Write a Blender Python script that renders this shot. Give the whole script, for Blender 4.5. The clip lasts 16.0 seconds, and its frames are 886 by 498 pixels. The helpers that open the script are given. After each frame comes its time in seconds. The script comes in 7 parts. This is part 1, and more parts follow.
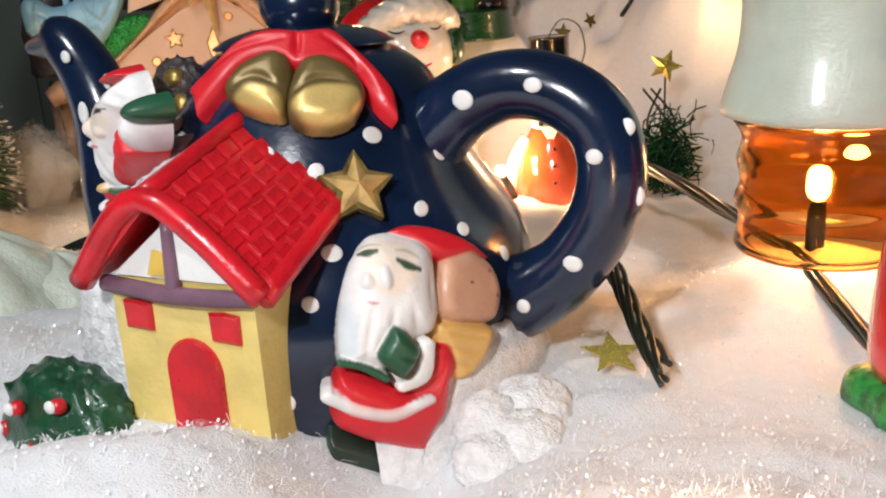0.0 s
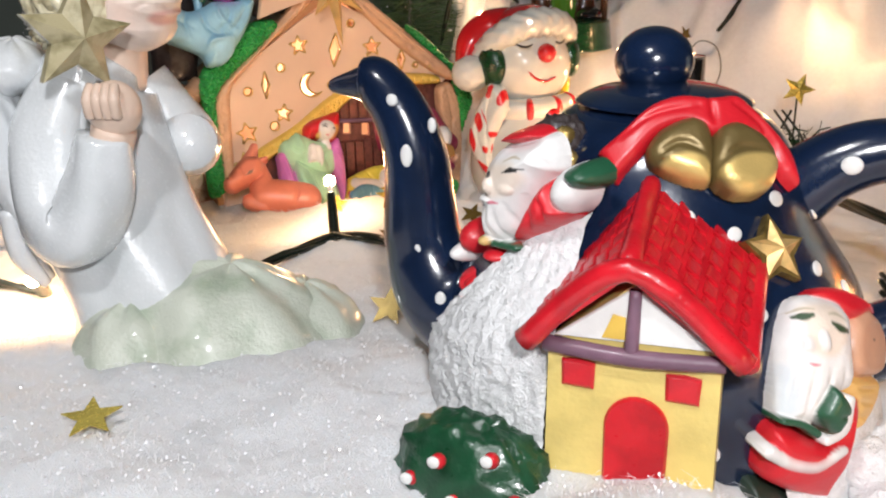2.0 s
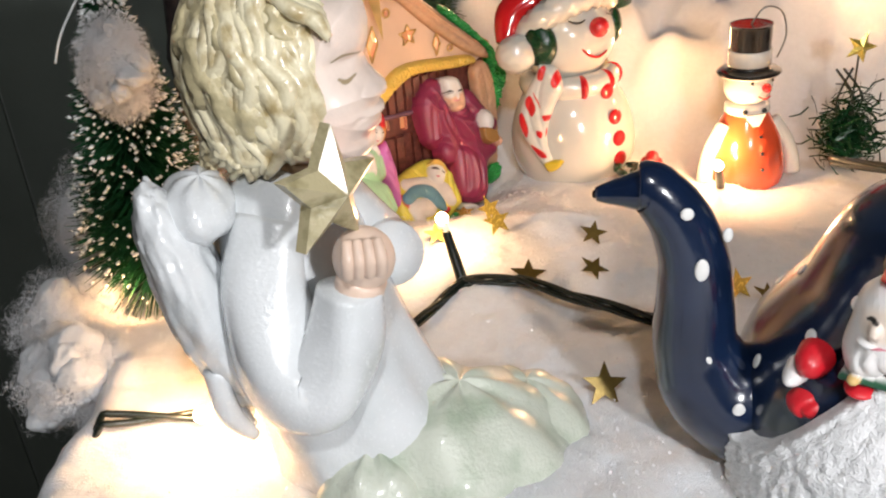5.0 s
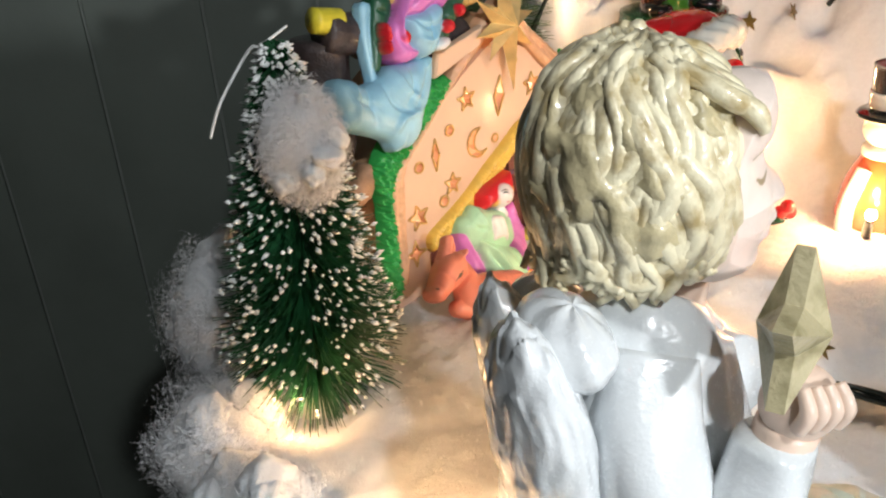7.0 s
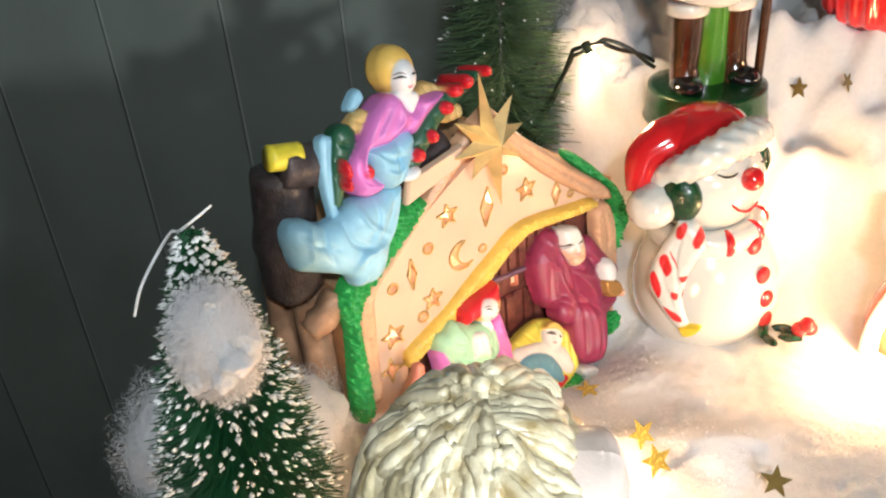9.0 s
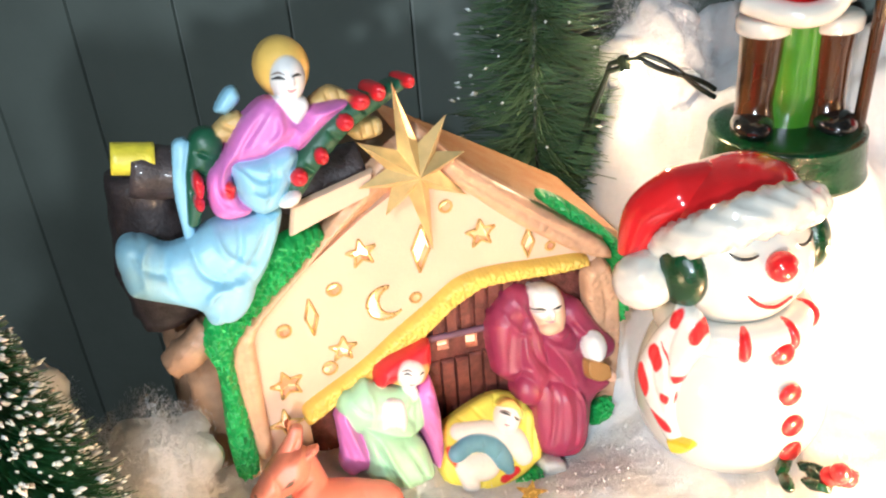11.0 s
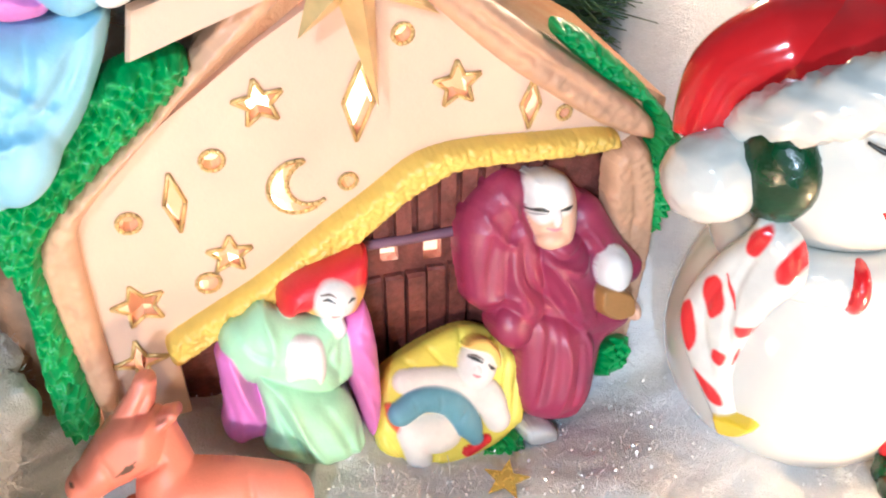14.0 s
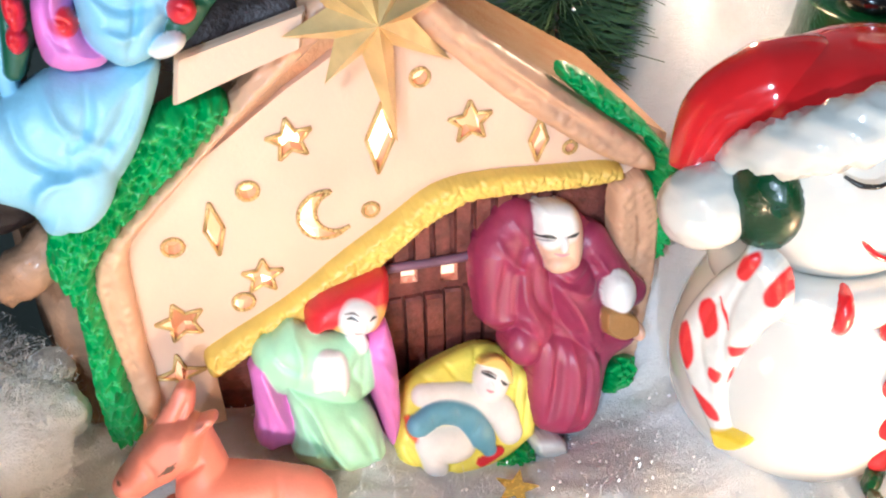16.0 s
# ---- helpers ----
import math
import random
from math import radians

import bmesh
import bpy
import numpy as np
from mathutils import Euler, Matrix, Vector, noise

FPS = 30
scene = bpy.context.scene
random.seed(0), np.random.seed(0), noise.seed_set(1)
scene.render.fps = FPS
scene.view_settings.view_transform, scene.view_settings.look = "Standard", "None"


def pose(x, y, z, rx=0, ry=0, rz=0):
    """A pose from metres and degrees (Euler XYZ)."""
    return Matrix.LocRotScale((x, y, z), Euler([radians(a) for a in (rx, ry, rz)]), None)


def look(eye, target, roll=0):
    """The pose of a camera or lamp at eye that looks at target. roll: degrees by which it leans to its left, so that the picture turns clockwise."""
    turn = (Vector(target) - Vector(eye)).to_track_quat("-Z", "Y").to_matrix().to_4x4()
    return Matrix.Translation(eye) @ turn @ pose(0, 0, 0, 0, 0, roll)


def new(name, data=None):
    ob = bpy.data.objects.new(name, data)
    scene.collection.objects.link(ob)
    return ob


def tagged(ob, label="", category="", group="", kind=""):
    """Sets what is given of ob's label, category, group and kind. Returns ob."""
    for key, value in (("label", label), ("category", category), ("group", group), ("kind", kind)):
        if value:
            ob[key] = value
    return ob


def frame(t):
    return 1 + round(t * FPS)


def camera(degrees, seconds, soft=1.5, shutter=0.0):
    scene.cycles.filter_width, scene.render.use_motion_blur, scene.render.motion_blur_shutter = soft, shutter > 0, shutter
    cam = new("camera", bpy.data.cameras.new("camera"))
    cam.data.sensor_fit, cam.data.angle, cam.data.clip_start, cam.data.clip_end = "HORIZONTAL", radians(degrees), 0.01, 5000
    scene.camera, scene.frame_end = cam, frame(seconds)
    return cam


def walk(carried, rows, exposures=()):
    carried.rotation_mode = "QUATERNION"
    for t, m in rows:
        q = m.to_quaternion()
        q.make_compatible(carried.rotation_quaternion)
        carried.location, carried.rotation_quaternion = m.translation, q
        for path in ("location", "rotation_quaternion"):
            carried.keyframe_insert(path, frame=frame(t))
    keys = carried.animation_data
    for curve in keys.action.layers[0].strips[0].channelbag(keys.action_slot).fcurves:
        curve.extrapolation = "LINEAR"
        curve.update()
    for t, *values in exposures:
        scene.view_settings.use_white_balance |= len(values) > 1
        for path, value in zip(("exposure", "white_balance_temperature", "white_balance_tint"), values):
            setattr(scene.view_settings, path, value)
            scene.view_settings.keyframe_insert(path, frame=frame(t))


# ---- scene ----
cam = camera(53.1, 16.0, soft=2.1)
PATH = [
    (0, (0.2810, 0.0262, 0.0981), (0.0618, 0.9565, -0.1959), -3.10),
    (0.5, (0.2536, 0.0158, 0.1022), (0.0655, 0.9533, -0.1908), -2.66),
    (1, (0.2257, 0.0088, 0.1058), (0.0504, 0.9484, -0.1880), -2.30),
    (1.5, (0.1977, 0.0089, 0.1087), (0.0469, 0.9442, -0.2116), -1.41),
    (2, (0.1828, 0.0068, 0.1200), (0.0477, 0.9438, -0.2020), -1.01),
    (2.5, (0.1684, 0.0154, 0.1176), (0.0417, 0.9436, -0.2324), -1.49),
    (3, (0.1497, 0.0255, 0.1211), (0.0575, 0.9504, -0.2477), -1.37),
    (3.2, (0.1457, 0.0323, 0.1266), (0.0635, 0.9548, -0.2505), -2.20),
    (5.3, (0.0706, 0.0559, 0.1819), (0.1147, 0.9418, -0.2797), -4.50),
    (5.5, (0.0674, 0.0636, 0.1878), (0.1229, 0.9505, -0.2708), -4.54),
    (6, (0.0340, 0.0787, 0.1953), (0.1244, 0.9625, -0.2636), -4.33),
    (6.5, (0.0013, 0.0985, 0.1816), (0.1402, 0.9849, -0.2599), -4.23),
    (7, (-0.0162, 0.1087, 0.1809), (0.1151, 0.9929, -0.2673), -3.86),
    (7.5, (-0.0260, 0.1196, 0.1821), (0.1050, 1.0026, -0.2688), -3.35),
    (8, (-0.0161, 0.1401, 0.1902), (0.1154, 1.0147, -0.2765), -2.75),
    (8.5, (0.0059, 0.1457, 0.2193), (0.0949, 1.0092, -0.2772), -3.48),
    (9, (0.0411, 0.1531, 0.2358), (0.0522, 1.0120, -0.2762), -4.95),
    (9.5, (0.0756, 0.1500, 0.2463), (0.0188, 1.0142, -0.2537), -6.50),
    (9.7, (0.0901, 0.1536, 0.2462), (0.0078, 1.0140, -0.2568), -6.56),
    (11.8, (0.1390, 0.2686, 0.1953), (-0.1358, 1.0710, -0.3345), -4.06),
    (12, (0.1311, 0.2723, 0.1946), (-0.1215, 1.0639, -0.3617), -3.32),
    (12.5, (0.1194, 0.2848, 0.1808), (-0.0849, 1.0485, -0.4315), -2.07),
    (13, (0.1171, 0.3050, 0.1665), (-0.0834, 1.0669, -0.4494), -0.73),
    (13.5, (0.1133, 0.3129, 0.1593), (-0.0841, 1.0642, -0.4705), -0.02),
    (14, (0.1145, 0.3163, 0.1566), (-0.0673, 1.0715, -0.4732), 0.31),
    (14.5, (0.1205, 0.3136, 0.1641), (-0.0649, 1.0749, -0.4573), -0.00),
    (15, (0.1209, 0.3060, 0.1657), (-0.0877, 1.0698, -0.4451), -0.30),
    (15.5, (0.1195, 0.3018, 0.1661), (-0.0983, 1.0718, -0.4337), -0.38),
    (16, (0.1219, 0.3046, 0.1664), (-0.1015, 1.0678, -0.4400), -1.10),
]
walk(cam, [(t, look(e, g, r)) for t, e, g, r in PATH],
     [(0, 0.05, 6600, 20), (0.6, 0.18, 6600, 20), (3.2, 0.25, 6700, 22), (5.5, 0.4, 6700, 20), (7.0, 0.65, 6500, 17), (8.0, 0.85, 6350, 16), (9.5, 1.20, 6200, 15), (12.0, 1.45, 5450, 11), (14.0, 1.20, 5150, 12), (16.0, 1.18, 5150, 12)])

# ---- world and lights ----
world = bpy.data.worlds.new("dim_room")
scene.world = world
world.use_nodes = True
world.node_tree.nodes["Background"].inputs[0].default_value = (0.55, 0.62, 0.6, 1)
world.node_tree.nodes["Background"].inputs[1].default_value = 0.16


def point_lamp(name, place, watts, colour, size):
    data = bpy.data.lights.new(name, "POINT")
    data.energy, data.color, data.shadow_soft_size = watts, colour, size
    ob = new(name, data)
    ob.location = place
    return ob


WARM = (1.0, 0.60, 0.27)
# two fixed lamps off the camera path stand in for the phone's moving light
point_lamp("phone_light_stand_in", (0.215, -0.06, 0.20), 2.6, (0.92, 1.0, 0.98), 0.012)
point_lamp("phone_light_stand_in", (0.085, -0.03, 0.40), 2.6, (0.92, 1.0, 0.98), 0.012)
# bulbs of the light chain
point_lamp("bulb_light", (0.218, 0.425, 0.018), 0.14, WARM, 0.003)
point_lamp("bulb_light", (0.121, 0.540, 0.100), 0.12, WARM, 0.003)
point_lamp("bulb_light", (0.333, 0.262, 0.052), 0.08, WARM, 0.003)
point_lamp("bulb_light", (0.322, 0.49, 0.085), 0.075, WARM, 0.004)
point_lamp("bulb_light", (0.012, 0.262, 0.024), 0.075, WARM, 0.004)
point_lamp("bulb_light", (0.214, 0.505, 0.045), 0.05, WARM, 0.003)
point_lamp("bulb_light", (0.285, 0.120, 0.045), 0.03, WARM, 0.004)
point_lamp("bulb_light", (0.0446, 0.482, 0.045), 0.11, (1.0, 0.74, 0.45), 0.004)
point_lamp("bulb_light", (0.0850, 0.3560, 0.034), 0.07, WARM, 0.002)
point_lamp("bulb_light", (-0.030, 0.335, 0.022), 0.02, WARM, 0.003)


# ---- materials ----
def nodes_of(name):
    m = bpy.data.materials.new(name)
    m.use_nodes = True
    return m, m.node_tree.nodes, m.node_tree.links, m.node_tree.nodes["Principled BSDF"]


def paint(name, colour, rough=0.3, vary=0.12, scale=90, bump=0.15, metal=0.0, coat=0.3, fine=900, second=None, amount=0.35):
    """Brushed paint on ceramic: uneven tone, brush relief and a thin glaze."""
    m, n, l, b = nodes_of(name)
    tc = n.new("ShaderNodeTexCoord")
    n1, n2 = n.new("ShaderNodeTexNoise"), n.new("ShaderNodeTexNoise")
    n1.inputs["Scale"].default_value, n1.inputs["Detail"].default_value = scale, 5
    n2.inputs["Scale"].default_value, n2.inputs["Detail"].default_value = fine, 3
    l.new(tc.outputs["Object"], n1.inputs["Vector"])
    l.new(tc.outputs["Object"], n2.inputs["Vector"])
    mix = n.new("ShaderNodeMix")
    mix.data_type = "RGBA"
    dark = second if second else tuple(c * (1 - 2.4 * vary) for c in colour)
    mix.inputs["A"].default_value, mix.inputs["B"].default_value = (*dark, 1), (*colour, 1)
    ramp = n.new("ShaderNodeMapRange")
    ramp.inputs["From Min"].default_value, ramp.inputs["From Max"].default_value = amount, amount + 0.25
    l.new(n1.outputs["Fac"], ramp.inputs["Value"])
    l.new(ramp.outputs["Result"], mix.inputs["Factor"])
    l.new(mix.outputs["Result"], b.inputs["Base Color"])
    rr = n.new("ShaderNodeMapRange")
    rr.inputs["To Min"].default_value, rr.inputs["To Max"].default_value = rough * 0.7, min(1, rough * 1.4)
    l.new(n2.outputs["Fac"], rr.inputs["Value"])
    l.new(rr.outputs["Result"], b.inputs["Roughness"])
    add = n.new("ShaderNodeMath")
    l.new(n1.outputs["Fac"], add.inputs[0])
    l.new(n2.outputs["Fac"], add.inputs[1])
    bp = n.new("ShaderNodeBump")
    bp.inputs["Strength"].default_value, bp.inputs["Distance"].default_value = bump, 0.0006
    l.new(add.outputs[0], bp.inputs["Height"])
    l.new(bp.outputs["Normal"], b.inputs["Normal"])
    b.inputs["Metallic"].default_value, b.inputs["Coat Weight"].default_value = metal, coat
    b.inputs["Coat Roughness"].default_value = 0.12
    return m


def glow(name, colour, power):
    m, n, l, b = nodes_of(name)
    b.inputs["Base Color"].default_value = (*colour, 1)
    b.inputs["Emission Color"].default_value, b.inputs["Emission Strength"].default_value = (*colour, 1), power
    return m


def glass(name, colour, rough=0.03):
    m, n, l, b = nodes_of(name)
    b.inputs["Base Color"].default_value, b.inputs["Roughness"].default_value = (*colour, 1), rough
    b.inputs["Transmission Weight"].default_value, b.inputs["IOR"].default_value = 1.0, 1.35
    return m


def cotton_material(name, colour, bump=0.5):
    m, n, l, b = nodes_of(name)
    tc = n.new("ShaderNodeTexCoord")
    n1, n2, n3 = (n.new("ShaderNodeTexNoise") for _ in range(3))
    for k, (s, d) in zip((n1, n2, n3), ((45, 6), (420, 8), (2600, 2))):
        k.inputs["Scale"].default_value, k.inputs["Detail"].default_value = s, d
        l.new(tc.outputs["Object"], k.inputs["Vector"])
    mix = n.new("ShaderNodeMix")
    mix.data_type = "RGBA"
    mix.inputs["A"].default_value, mix.inputs["B"].default_value = (*[c * 0.86 for c in colour], 1), (*colour, 1)
    l.new(n2.outputs["Fac"], mix.inputs["Factor"])
    l.new(mix.outputs["Result"], b.inputs["Base Color"])
    add = n.new("ShaderNodeMath")
    l.new(n2.outputs["Fac"], add.inputs[0])
    l.new(n3.outputs["Fac"], add.inputs[1])
    bp = n.new("ShaderNodeBump")
    bp.inputs["Strength"].default_value, bp.inputs["Distance"].default_value = bump, 0.0015
    l.new(add.outputs[0], bp.inputs["Height"])
    l.new(bp.outputs["Normal"], b.inputs["Normal"])
    b.inputs["Roughness"].default_value = 0.9
    b.inputs["Subsurface Weight"].default_value = 0.35
    b.inputs["Subsurface Radius"].default_value = (0.012, 0.010, 0.009)
    b.inputs["Subsurface Scale"].default_value = 1.0
    b.inputs["Sheen Weight"].default_value = 0.3
    return m


NAVY = paint("navy_glaze", (0.006, 0.017, 0.05), 0.2, 0.15, 60, 0.07, coat=0.7)
WHITE = paint("white_paint", (0.82, 0.82, 0.80), 0.35, 0.04, 120, 0.2)
RED = paint("red_paint", (0.66, 0.012, 0.022), 0.3, 0.12, 140, 0.25)
YELLOW = paint("yellow_paint", (0.80, 0.62, 0.20), 0.4, 0.06, 120, 0.25)
MAUVE = paint("mauve_paint", (0.20, 0.10, 0.15), 0.45)
GREEN = paint("dark_green_paint", (0.008, 0.07, 0.03), 0.3, 0.15, 200, 0.4)
GOLD = paint("gold_paint", (0.74, 0.50, 0.19), 0.3, 0.14, 300, 0.3, metal=0.35, coat=0.0)
STARGOLD = paint("bright_gold_paint", (0.86, 0.62, 0.27), 0.34, 0.1, 120, 0.12, metal=0.45, coat=0.2)
OLDGOLD = paint("aged_gold_paint", (0.42, 0.29, 0.09), 0.32, 0.25, 260, 0.5, metal=0.7, coat=0.0)
SKIN = paint("skin_tone_paint", (0.80, 0.60, 0.48), 0.4, 0.05)
SACK = paint("brown_sack_paint", (0.45, 0.25, 0.12), 0.45, 0.12)
BLACK = paint("black_paint", (0.012, 0.013, 0.012), 0.28)
SNOW = paint("rough_white_snow", (0.84, 0.85, 0.86), 0.8, 0.05, 500, 1.0, coat=0.0, fine=1800)
ROBE = paint("pale_blue_robe", (0.72, 0.75, 0.77), 0.24, 0.05, 32, 0.25, coat=0.7, second=(0.55, 0.59, 0.60), amount=0.25)
MOSS = paint("pale_green_base", (0.60, 0.64, 0.55), 0.34, 0.06, 80, 0.6, coat=0.4, second=(0.36, 0.44, 0.33), amount=0.28)
HAIR = paint("antique_blond_hair", (0.78, 0.71, 0.50), 0.3, 0.1, 200, 0.4, coat=0.5, second=(0.42, 0.32, 0.15), amount=0.30)
HAIRBASE = paint("darker_blond_hair_base", (0.58, 0.50, 0.30), 0.4, 0.12, 220, 0.4, coat=0.3)
PLASTER = paint("antique_gold_star", (0.46, 0.40, 0.24), 0.35, 0.1, 200, 0.4, second=(0.22, 0.19, 0.09), amount=0.3)
CREAM = paint("cream_ceramic", (0.72, 0.51, 0.37), 0.45, 0.03, 50, 0.1, coat=0.15)
SANDY = paint("sandy_brown_paint", (0.56, 0.28, 0.13), 0.55, 0.12, 120, 0.9, coat=0.1, second=(0.60, 0.35, 0.18), amount=0.4)
LEAF = paint("bright_green_paint", (0.015, 0.28, 0.05), 0.3, 0.2, 420, 1.0, coat=0.4, second=(0.004, 0.07, 0.02), amount=0.34)
DARKWOOD = paint("dark_brown_paint", (0.20, 0.055, 0.04), 0.5, 0.2, 300, 0.7)
LOG = paint("grey_brown_wood", (0.055, 0.04, 0.04), 0.5, 0.2, 260, 0.7)
ROOT = paint("pale_brown_root", (0.42, 0.24, 0.14), 0.5, 0.15, 110, 0.5, coat=0.1)
STRAW = paint("straw_yellow_paint", (0.80, 0.68, 0.05), 0.42, 0.1, 150, 0.4)
BLOND = paint("blond_paint", (0.78, 0.50, 0.08), 0.4)
CHINA = paint("white_glazed_china", (0.70, 0.69, 0.63), 0.12, 0.02, 40, 0.05, coat=0.9)
CHINARED = paint("glossy_red", (0.72, 0.018, 0.02), 0.12, 0.06, 80, 0.05, coat=0.9)
CHINAGREEN = paint("glossy_bottle_green", (0.004, 0.045, 0.014), 0.22, 0.1, 260, 0.4, coat=0.35)
CHINAYELLOW = paint("glossy_yellow", (0.82, 0.58, 0.03), 0.15, coat=0.9)
ORANGE = paint("orange_red_glaze", (0.72, 0.09, 0.03), 0.14, 0.08, 60, 0.1, coat=0.9)
BOTTLE = paint("bright_green_glaze", (0.07, 0.26, 0.02), 0.12, 0.1, 60, 0.1, coat=0.9)
BROWNGLAZE = paint("brown_boot_glaze", (0.06, 0.022, 0.008), 0.12, 0.1, 60, 0.1, coat=0.9)
BLACKGLAZE = paint("black_glaze", (0.01, 0.01, 0.01), 0.1, coat=0.9)
WIRE = paint("dark_green_wire", (0.006, 0.012, 0.008), 0.3, 0.1)
CONFETTI = paint("gold_foil", (0.70, 0.55, 0.12), 0.25, 0.1, 200, 0.1, metal=0.5, coat=0.0)
CONFETTIDARK = paint("dark_gold_foil", (0.22, 0.15, 0.04), 0.3, 0.1, 200, 0.1, metal=0.6, coat=0.0)
NEEDLE = paint("green_bristle", (0.010, 0.085, 0.030), 0.4, 0.2)
NEEDLEPALE = paint("olive_bristle", (0.09, 0.17, 0.08), 0.4, 0.2)
FROST = paint("frosted_tip", (0.85, 0.87, 0.86), 0.5, 0.03)
TWIST = paint("twisted_steel", (0.35, 0.36, 0.34), 0.3, metal=0.9, coat=0.0)
COTTON = cotton_material("cotton_wool", (0.82, 0.83, 0.85))
FIBRE = paint("cotton_fibre", (0.86, 0.86, 0.88), 0.7, 0.02, coat=0.0)
GLITTER = paint("glitter_flake", (0.92, 0.92, 0.95), 0.2, 0.0, metal=0.0, coat=1.0)
AMBER = glass("amber_glass", (0.95, 0.42, 0.10))
FROSTGLASS = paint("frosted_green_white", (0.62, 0.70, 0.60), 0.35, 0.06, 60, 0.3)
BULB = glow("lit_bulb", (1.0, 0.74, 0.42), 120)
WALLPAINT = paint("grey_green_wall_paint", (0.18, 0.21, 0.185), 0.5, 0.06, 12, 0.2, coat=0.0, fine=300)
TABLEWOOD = paint("dark_table_wood", (0.05, 0.025, 0.015), 0.4, 0.2, 20, 0.2)


# ---- mesh builder ----
class Shape:
    """Gathers primitives, each with its material, into one mesh."""

    def __init__(self):
        self.v, self.f, self.mi, self.sm, self.mats = [], [], [], [], []

    def add(self, verts, faces, mat, smooth=True):
        o = len(self.v)
        if mat not in self.mats:
            self.mats.append(mat)
        i = self.mats.index(mat)
        self.v.extend(tuple(p) for p in verts)
        for q in faces:
            self.f.append(tuple(o + k for k in q))
            self.mi.append(i)
            self.sm.append(smooth)
        return self

    def ball(self, c, r, mat, rot=(0, 0, 0), seg=28, ring=18, bump=None):
        if not isinstance(r, (tuple, list)):
            r = (r, r, r)
        m = pose(*c, *rot)
        vs, fs = [], []
        for j in range(ring + 1):
            th = math.pi * j / ring
            for i in range(seg):
                ph = 2 * math.pi * i / seg
                d = Vector((math.sin(th) * math.cos(ph), math.sin(th) * math.sin(ph), math.cos(th)))
                k = 1 + (bump(d) if bump else 0)
                vs.append(m @ Vector((d.x * r[0] * k, d.y * r[1] * k, d.z * r[2] * k)))
        for j in range(ring):
            for i in range(seg):
                a, b = j * seg + i, j * seg + (i + 1) % seg
                fs.append((a, a + seg, b + seg, b))
        return self.add(vs, fs, mat)

    def tube(self, pts, radii, mat, n=14, steps=6, squash=1.0, bump=None):
        """A smooth tapered tube through the points."""
        pts = [Vector(p) for p in pts]
        if not isinstance(radii, (tuple, list)):
            radii = [radii] * len(pts)
        P, R = [], []
        for k in range(len(pts) - 1):
            p0, p1, p2, p3 = pts[max(k - 1, 0)], pts[k], pts[k + 1], pts[min(k + 2, len(pts) - 1)]
            for s in range(steps):
                t = s / steps
                P.append(0.5 * (2 * p1 + (p2 - p0) * t + (2 * p0 - 5 * p1 + 4 * p2 - p3) * t * t + (3 * p1 - p0 - 3 * p2 + p3) * t**3))
                R.append(radii[k] + (radii[k + 1] - radii[k]) * t)
        P.append(pts[-1])
        R.append(radii[-1])
        vs, fs, side = [], [], None
        for k, p in enumerate(P):
            way = (P[min(k + 1, len(P) - 1)] - P[max(k - 1, 0)]).normalized()
            if side is None:
                side = way.orthogonal().normalized()
            side = (side - way * side.dot(way)).normalized()
            up = way.cross(side)
            for i in range(n):
                a = 2 * math.pi * i / n
                w = R[k] * (1 + (bump(a, k) if bump else 0))
                vs.append(p + side * math.cos(a) * w + up * math.sin(a) * w * squash)
        for k in range(len(P) - 1):
            for i in range(n):
                j = (i + 1) % n
                fs.append((k * n + i, k * n + j, k * n + n + j, k * n + n + i))
        fs.append(tuple(reversed(range(n))))
        fs.append(tuple((len(P) - 1) * n + i for i in range(n)))
        return self.add(vs, fs, mat)

    def lathe(self, prof, mat, n=64, m=None, bump=None):
        vs, fs = [], []
        for r, z in prof:
            for i in range(n):
                a = 2 * math.pi * i / n
                k = 1 + (bump(a, z) if bump else 0)
                p = Vector((r * k * math.cos(a), r * k * math.sin(a), z))
                vs.append(m @ p if m else p)
        for j in range(len(prof) - 1):
            for i in range(n):
                a, b = j * n + i, j * n + (i + 1) % n
                fs.append((a, b, b + n, a + n))
        fs.append(tuple(reversed(range(n))))
        fs.append(tuple((len(prof) - 1) * n + i for i in range(n)))
        return self.add(vs, fs, mat)

    def prism(self, poly, y0, y1, mat, m=None, inset=0.0, smooth=False):
        """A plate: the outline in x and z, from y0 (back) to y1 (front), with a chamfered front edge."""
        n = len(poly)
        cx, cz = sum(p[0] for p in poly) / n, sum(p[1] for p in poly) / n
        ym = y1 - (y1 - y0) * (0.35 if inset else 0)
        loops = [[(x, y0, z) for x, z in poly], [(x, ym, z) for x, z in poly]]
        if inset:
            loops.append([(x + (cx - x) * inset, y1, z + (cz - z) * inset) for x, z in poly])
        vs = [Vector(p) for lp in loops for p in lp]
        if m:
            vs = [m @ p for p in vs]
        fs = [tuple(range(n)), tuple(reversed(range(n * (len(loops) - 1), n * len(loops))))]
        for k in range(len(loops) - 1):
            for i in range(n):
                j = (i + 1) % n
                fs.append((k * n + j, k * n + i, k * n + n + i, k * n + n + j))
        return self.add(vs, fs, mat, smooth)

